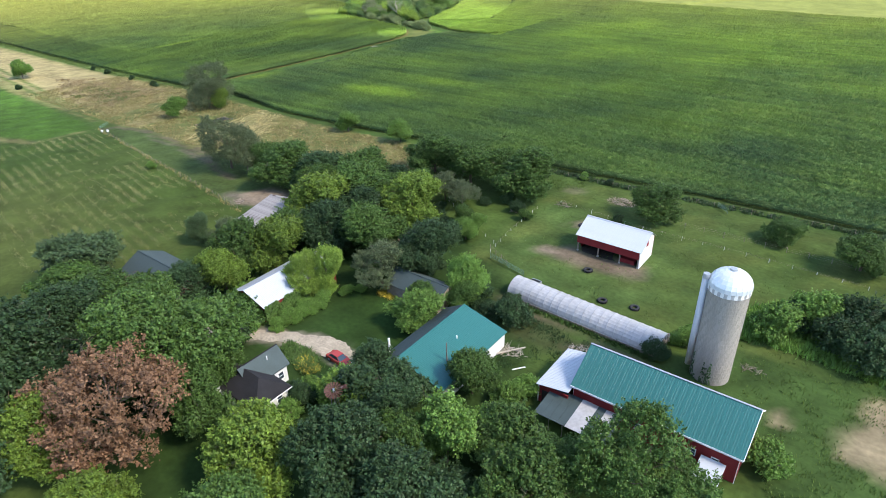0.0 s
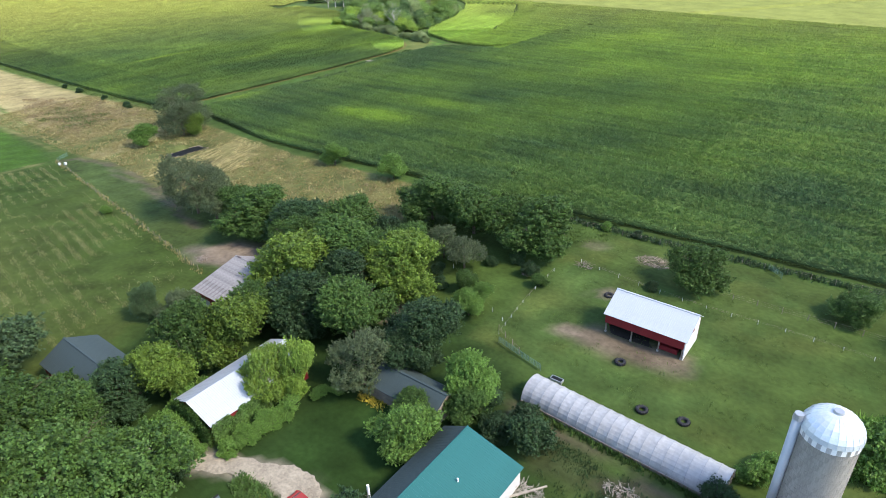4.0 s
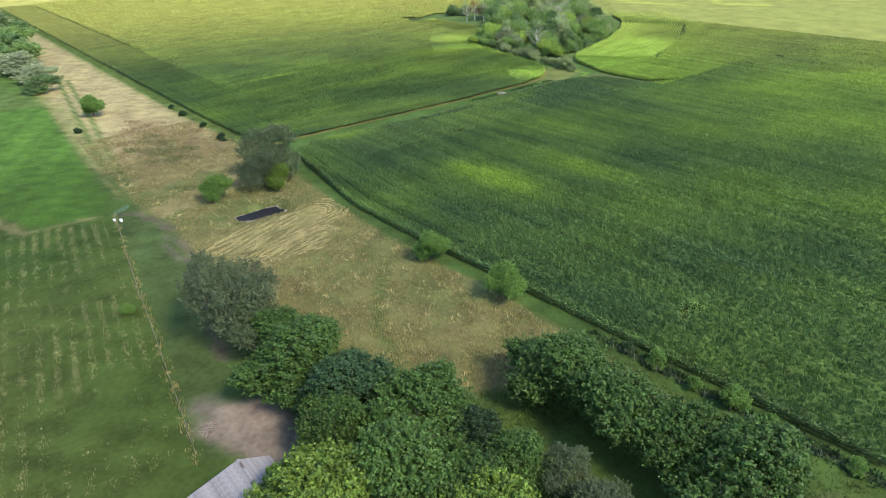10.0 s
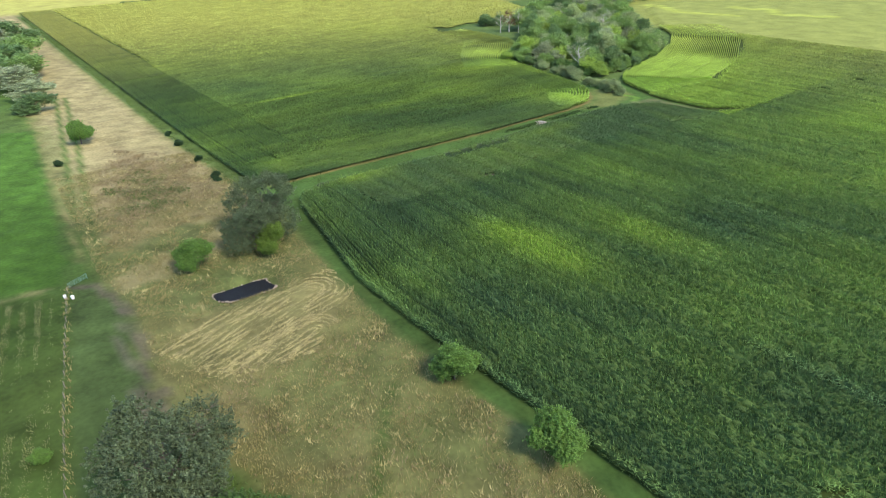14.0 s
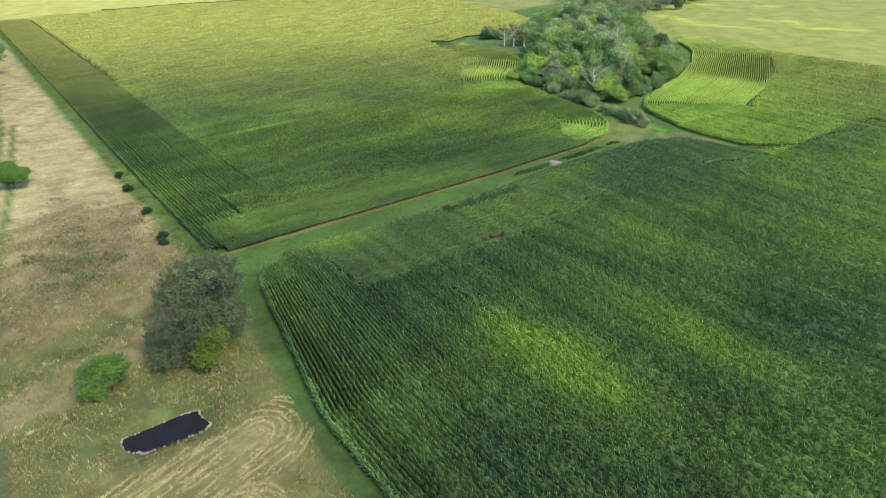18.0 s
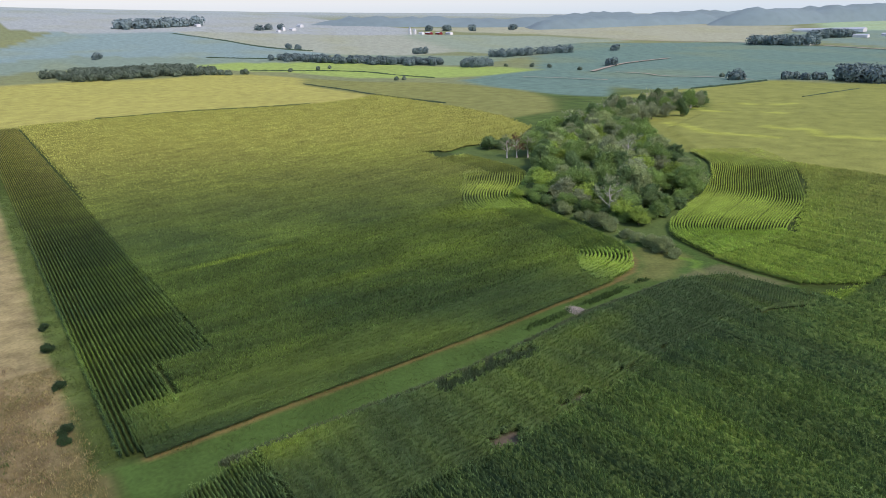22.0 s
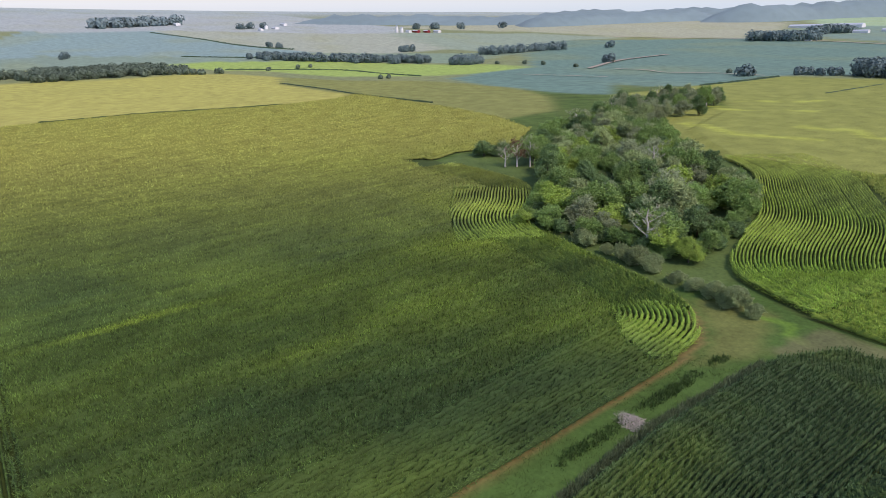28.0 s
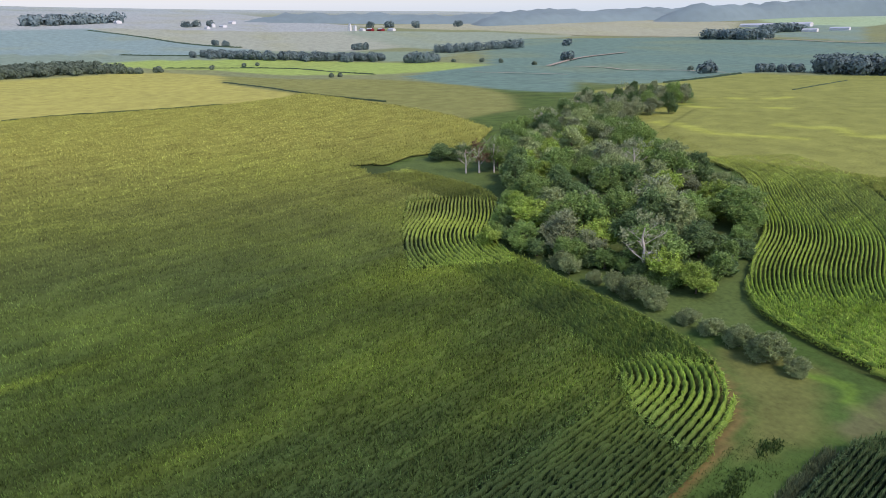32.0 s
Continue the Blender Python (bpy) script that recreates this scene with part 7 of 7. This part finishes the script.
def scatter(poly, n, seed, cond=None):
    r = np.random.RandomState(seed)
    p = np.array(poly)
    x, y = r.uniform(p[:, 0].min(), p[:, 0].max(), n), r.uniform(p[:, 1].min(), p[:, 1].max(), n)
    k = inside(x, y, poly) > 0
    if cond is not None:
        k &= cond(x, y, r)
    return x[k], y[k]


NEAR_DRY = [(-300, 100), (-219, 98), (-201, 101), (-180, 98.5), (-150, 101), (-125, 105), (-108, 109), (-98, 126), (-86, 134), (-118, 136), (-160, 135.5), (-200, 139), (-245, 143), (-300, 142)]
x, y = scatter(NEAR_DRY, 60000, 1, lambda x, y, r: (inside(x, y, HAY) < 1) & (wave(x, y, 7, 91) > r.uniform(-1.2, 0.6, len(x))) & (np.hypot(x + 194.3, (y - 120.6) * 0.5) > 3.7))
tufts("dry_grass", "tall straw-coloured grass gone to seed", x, y, 0.4, 4, 0.3, L_TAN, 2, 0.05, 0.8)
x, y = scatter(NEAR_DRY, 16000, 3, lambda x, y, r: (inside(x, y, HAY) < 1) & (wave(x, y, 9, 92) > r.uniform(-0.6, 1.0, len(x))) & (np.hypot(x + 194.3, (y - 120.6) * 0.5) > 3.7))
tufts("green_grass", "green grass tufts among the straw", x, y, 0.35, 4, 0.25, L_GRASS, 4, 0.05, 0.7)
SCRUB = [(-250, 110), (-248, 126), (-268, 132), (-292, 124), (-280, 110)]
x, y = scatter(SCRUB, 3200, 43, lambda x, y, r: wave(x, y, 6, 89) + inside(x, y, SCRUB) / 10 - 0.5 > r.uniform(-0.6, 0.8, len(x)))
tufts("weeds", "dark green scrub in the dry grass", x, y, 0.5, 6, 0.35, L_GRASS, 44, 0.09, 0.6)
x, y = scatter(NEAR_DRY, 14000, 45, lambda x, y, r: (inside(x, y, HAY) < 0) & (wave(x, y, 4, 88) > r.uniform(0.0, 1.3, len(x))) & (np.hypot(x + 194.3, (y - 120.6) * 0.5) > 3.7))
tufts("dry_grass", "bleached clumps of tall dry grass", x, y, 0.6, 6, 0.22, L_HAY, 46, 0.05, 0.7)
# pasture lines: pale seed heads in rows
x, y = scatter([(-215, 88), (-150, 79), (-122, 74), (-118, 40), (-160, 20), (-240, 20), (-222, 72)], 80000, 5, lambda x, y, r: (np.sin((y + 0.155 * x) * 2 * math.pi / 2.6 + 0.3 * np.sin(x * 0.2)) > 0.35) & (wave(x, y, 22, 93) + 0.6 * wave(x, y, 4, 83) > r.uniform(-0.8, 1.3, len(x))))
tufts("pasture_growth", "pale seed heads in rows across the pasture", x, y, 0.32, 4, 0.26, L_PALE, 6, 0.05)
x, y = scatter([(-62, 92), (-64, 124), (-100, 136), (20, 143), (22, 90), (-14, 92), (-28, 88)], 13000, 7, lambda x, y, r: wave(x, y, 6, 94) > r.uniform(-0.3, 1.2, len(x)))
tufts("green_grass", "rough tufted pasture grass", x, y, 0.28, 4, 0.3, L_GRASS, 8, 0.05)
x, y = scatter([(-12, 93), (22, 93), (22, 62), (0, 62), (-8, 75)], 3500, 47, lambda x, y, r: (wave(x, y, 5, 87) > r.uniform(-0.8, 1.0, len(x))) & (np.hypot(x - 9, y - 78) > 4.5) & (np.hypot(x + 2.5, y - 79) > 2.8))
tufts("green_grass", "rank green grass beside the barn", x, y, 0.4, 5, 0.3, L_GRASS, 48, 0.06)
x, y = scatter([(-50, 80), (-24, 77), (-24, 74), (-36, 68), (-41, 62), (-41, 72)], 5000, 49, lambda x, y, r: wave(x, y, 4, 86) > r.uniform(-0.6, 1.0, len(x)))
tufts("green_grass", "rough unmown grass behind the workshop", x, y, 0.35, 5, 0.3, L_DARK, 50, 0.06)
x, y = scatter([(-250, 150), (-240, 165), (-240, 290), (-248, 290)], 4000, 9)
tufts("green_grass", "mown grass of the waterway", x, y, 0.25, 4, 0.3, L_GRASS, 10, 0.05)
x, y = scatter([(-239.3, 160), (-237.3, 160), (-235.7, 205), (-236.3, 232), (-238.3, 255), (-236.3, 292), (-238.2, 292), (-240.4, 255), (-238.2, 232), (-237.6, 205)], 9000, 11, lambda x, y, r: wave(x, y, 7, 98) > r.uniform(-1.8, 0.9, len(x)))
tufts("weeds", "tall pale weeds along the edge of the waterway", x, y, 0.95, 9, 0.3, L_GREY, 12, 0.09)
x, y = scatter([(-244.5, 238), (-242.5, 238), (-243, 290), (-245, 290)], 900, 41, lambda x, y, r: wave(x, y, 8, 99) > r.uniform(-0.6, 0.9, len(x)))
tufts("weeds", "low green weeds in the waterway bottom", x, y, 0.6, 9, 0.35, L_MID, 42, 0.11)
x, y = scatter([(-236.3, 203), (-233.8, 232), (-230.3, 231), (-231.8, 202)], 1900, 13, lambda x, y, r: wave(x, y, 6, 90) > r.uniform(-1.4, 0.5, len(x)))
tufts("weeds", "rank green weeds in the wet hollow", x, y, 1.3, 10, 0.4, L_PINE, 14, 0.12)
x, y = scatter([(-71, 49.2), (-66, 49.6), (-61.6, 47.4), (-62.6, 45.4), (-67, 46.8), (-70, 47.4)], 700, 15)
tufts("flower_bed", "green leaves of a garden bed", x, y, 0.5, 12, 0.35, L_MID, 16, 0.13, 0.9)
x, y = scatter([(-66, 48.6), (-61.6, 47.4), (-62.6, 45.4), (-66, 46.6)], 110, 17)
tufts("flowers", "bright yellow garden flowers", x, y, 0.55, 5, 0.35, L_FLOWER, 18, 0.08, 1.2)
x, y = scatter([(-69, 68.5), (-64.5, 68.6), (-64.5, 71.2), (-69, 71.2)], 110, 19)
tufts("flowers", "yellow flowers beside the small shed", x, y, 0.6, 4, 0.4, L_FLOWER, 20, 0.08, 1.2)
x, y = scatter([(-14, 92), (-6, 94), (22, 92), (22, 112), (-4, 110), (-12, 104)], 5000, 21)
tufts("weeds", "tall bright green weeds behind the silo", x, y, 1.1, 6, 0.4, L_LIGHT, 22, 0.12)
x, y = scatter([(-104, 138), (-60, 138.2), (-40, 140), (20, 145), (20, 147.5), (-40, 142), (-60, 140.8), (-104, 139.8)], 3200, 23)
tufts("weeds", "rank weeds along the fence by the maize", x, y, 0.8, 7, 0.35, L_DARK, 24, 0.12)
x, y = scatter([(-49, 80.6), (-21, 79.2), (-21, 80.4), (-49, 81.8)], 500, 25)
tufts("weeds", "weeds along the greenhouse side", x, y, 0.6, 7, 0.3, L_MID, 26, 0.1)
x, y = scatter([(-100, 136), (-86, 134), (-98, 126), (-108, 108), (-125, 104), (-150, 100), (-150, 97), (-110, 100), (-80, 126), (-60, 132), (-60, 137)], 6000, 27)
tufts("green_grass", "long green grass at the edge of the trees", x, y, 0.5, 5, 0.3, L_GRASS, 28, 0.07)
x, y = scatter([(-219, 91), (-147, 79.8), (-118, 75.3), (-118, 76.6), (-147, 81.2), (-219, 92)], 2400, 29)
tufts("dry_grass", "pale grass left along the pasture fence", x, y, 0.55, 6, 0.25, L_TAN, 30, 0.07)
x, y = scatter([(-250, 141.5), (-775, 143), (-775, 146), (-250, 146)], 9000, 31)
tufts("green_grass", "green verge grass beside the headland", x, y, 0.3, 3, 0.3, L_GRASS, 32, 0.08)
# hay lying in loops as the mower left it
hx, hy, hs = [], [], np.random.RandomState(3)
for (ax, ay), (bx, by), lanes, gap in (((-175.0, 104), (-184.5, 131.5), 9, 0.95), ((-166.8, 113), (-170.8, 125), 6, 0.9), ((-163, 120), (-164, 129), 4, 1.2)):
    u = Vector((bx - ax, by - ay, 0))
    ln = u.length
    u /= ln
    for i in range(lanes):
        rad = 0.5 + i * gap
        s = np.arange(0, 2 * ln + 2 * math.pi * rad, 0.13)
        arc1 = (s >= ln) & (s < ln + math.pi * rad)
        back = (s >= ln + math.pi * rad) & (s < 2 * ln + math.pi * rad)
        a1 = (s - ln) / rad - math.pi / 2
        a2 = (s - 2 * ln - math.pi * rad) / rad + math.pi / 2
        p = np.where(s < ln, s, np.where(arc1, ln + rad * np.cos(a1), np.where(back, 2 * ln + math.pi * rad - s, rad * np.cos(a2))))
        q = np.where(s < ln, -rad, np.where(arc1, rad * np.sin(a1), np.where(back, rad, rad * np.sin(a2))))
        p = p + 0.35 * np.sin(s * 0.31 + i)
        q = q + 0.22 * np.sin(s * 0.5 + 2 * i) + 0.12 * hs.randn(len(s))
        k = (np.sin(s * 0.45 + 3 * i) + np.sin(s * 0.17 + i) + 0.6 * hs.randn(len(s))) > -0.75
        hx.append((ax + u.x * p - u.y * q)[k]), hy.append((ay + u.y * p + u.x * q)[k])
hx, hy = np.concatenate(hx), np.concatenate(hy)
ok = inside(hx, hy, HAY) > 0.6 * wave(hx, hy, 5, 95)
tufts("hay_swaths", "loops of cut hay left by the mower", hx[ok], hy[ok], 0.2, 5, 0.16, L_HAY, 33, 0.06, 1.8)
RUSTY = [(-243, 104), (-246, 138), (-262, 140), (-300, 138), (-320, 122), (-285, 108)]
x, y = scatter(RUSTY, 13000, 34, lambda x, y, r: wave(x, y, 8, 96) + inside(x, y, RUSTY) / 8 - 0.9 > r.uniform(-1.0, 1.2, len(x)))
tufts("dry_grass", "tall rust-brown grass gone to seed", x, y, 0.6, 4, 0.3, L_RUST, 35, 0.06, 0.6)
x, y = scatter(NEAR_DRY, 9000, 36, lambda x, y, r: (x > -170) & (wave(x, y, 6, 97) > r.uniform(-0.2, 1.2, len(x))))
tufts("dry_grass", "reddish grass tufts among the straw", x, y, 0.5, 5, 0.25, L_RUST, 37, 0.06, 0.6)


# far farmsteads
def far_farm(x, y, label, parts_list):
    z = ground_at(x, y)
    ob = thing("far_farmstead", (x, y, z), label, "farm buildings")
    for nm, dx, dy, w, d, h, mt, roof in parts_list:
        cx, cy = x + dx, y + dy
        zz = ground_at(cx, cy)
        p = part(nm, gable_walls(Shape(), cx - w / 2, cx + w / 2, cy - d / 2, cy + d / 2, zz - 1, zz + h, zz + h, cy, zz + h * 1.5), mt, ob)
        part("roof", Shape().slab((cx - w / 2, cy - d / 2 - 0.5, zz + h - 0.1), (cx + w / 2, cy - d / 2 - 0.5, zz + h - 0.1), (cx + w / 2, cy, zz + h * 1.55), (cx - w / 2, cy, zz + h * 1.55), 0.2).slab((cx - w / 2, cy, zz + h * 1.55), (cx + w / 2, cy, zz + h * 1.55), (cx + w / 2, cy + d / 2 + 0.5, zz + h - 0.1), (cx - w / 2, cy + d / 2 + 0.5, zz + h - 0.1), 0.2), roof, p)


far_farm(-977, 2150, "far dairy farm with long white sheds", [("long_shed", 0, 0, 190, 26, 7, M_WHITE, M_WHITE_METAL), ("shed", 165, -210, 34, 14, 5, M_WHITE, M_WHITE_METAL), ("shed", 205, -130, 44, 14, 5, M_WHITE, M_WHITE_METAL)])
far_farm(-797, 1625, "far white farmhouse beside a wood", [("house", 0, 0, 14, 9, 5, M_WHITE, M_WHITE_METAL)])
far_farm(-1843, 1374, "far farm with red and white sheds", [("shed", 0, 0, 26, 12, 5, M_RED, M_WHITE_METAL), ("shed", 24, 22, 22, 12, 5, M_RED, M_WHITE_METAL), ("shed", 48, 44, 26, 12, 5, M_WHITE, M_WHITE_METAL), ("shed", -16, -18, 20, 10, 5, M_WHITE, M_WHITE_METAL), ("silo_block", -32, -32, 7, 7, 11, M_WHITE, M_WHITE_METAL), ("silo_block", -42, -44, 7, 7, 14, M_WHITE, M_WHITE_METAL)])
far_farm(-2290, 1050, "far white farm sheds among trees", [("shed", 72, -20, 22, 10, 5, M_WHITE, M_WHITE_METAL), ("house", 13, 24, 12, 10, 8, M_WHITE, M_WHITE_METAL), ("shed", 28, 50, 30, 14, 5, M_WHITE, M_WHITE_METAL)])
far_farm(-2398, 1193, "lone far white shed on the plain", [("shed", 0, 0, 34, 14, 6, M_WHITE, M_WHITE_METAL)])
far_farm(-2573, 864, "far white shed before a wood", [("shed", 40, 0, 40, 16, 6, M_WHITE, M_WHITE_METAL)])


def far_road(label, line, width):
    c = along(line, 12)
    tx, ty = np.gradient(c[:, 0]), np.gradient(c[:, 1])
    ln = np.hypot(tx, ty)
    nx, ny = -ty / ln * width, tx / ln * width
    v = np.concatenate([np.stack([c[:, 0] + k * nx, c[:, 1] + k * ny, height(c[:, 0] + k * nx, c[:, 1] + k * ny) + 1.2], 1) for k in (-1, 1)])
    n = len(c)
    i = np.arange(n - 1)
    ob = new("road", big_mesh("road", v, np.stack([i, i + 1, n + i + 1, n + i], -1), None, M_GRAVEL))
    tagged(ob, label, "road", "", "structure")


far_road("pale gravel field road on the far plain", [(-788, 911), (-836, 1033), (-844, 1095), (-842, 1199)], 4)
far_road("pale road across the far plain", [(-1260, 1588), (-949, 1655), (-781, 1640), (-574, 1519), (-300, 1500)], 4)
far_road("pale grass track on the far plain", [(-815, 792), (-740, 812), (-677, 823)], 1.5)
far_road("pale field lane on the far plain", [(-751, 920), (-699, 928), (-663, 900), (-599, 933), (-539, 921)], 2)


def far_hedge(label, line, width, tall, base=0.0):
    """A low dark hedge or weedy ditch between far fields."""
    c = along(line, 4)
    r = np.random.RandomState(int(abs(line[0][0])))
    n = len(c)
    z = height(c[:, 0], c[:, 1])
    lift = tall * r.uniform(0.5, 1.2, n)
    tx, ty = np.gradient(c[:, 0]), np.gradient(c[:, 1])
    ln = np.hypot(tx, ty)
    v = np.concatenate([np.stack([c[:, 0] - k * width * ty / ln, c[:, 1] + k * width * tx / ln, z - 0.5 + base + (lift + 0.5) * (k == 0)], 1) for k in (-1, 0, 1)])
    i = np.arange(n - 1)
    f = np.concatenate([np.stack([i + a * n, i + 1 + a * n, i + 1 + (a + 1) * n, i + (a + 1) * n], -1) for a in (0, 1)])
    tagged(new("far_hedge", big_mesh("far_hedge", v, f, None, L_DARK)), label, "hedge", "", "stuff")


far_hedge("dark weedy line between two maize fields", [(-815, 235), (-808, 275), (-808, 308), (-793, 345), (-773, 387), (-761, 434)], 0.8, 0.9, 1.6)
far_hedge("dark line at the end of the maize", [(-993, 532), (-873, 535), (-811, 527), (-712, 525), (-653, 527)], 0.8, 0.9, 1.6)
far_hedge("dark hedge across the far plain", [(-2280, 711), (-2027, 778), (-1787, 777), (-1640, 799), (-1568, 833)], 5, 2.5)
far_hedge("dark ditch line on the far plain", [(-1567, 580), (-1427, 705)], 3, 2)
far_hedge("weedy track edge in the far grass", [(-1271, 561), (-1126, 696), (-1014, 699), (-918, 710)], 2, 1.6)
far_hedge("dark hedge beside the far beans", [(-548, 794), (-538, 843), (-529, 927)], 2, 1.8)
far_hedge("dark bank in the far maize", [(-424, 785), (-421, 821), (-415, 895)], 1.0, 0.8)
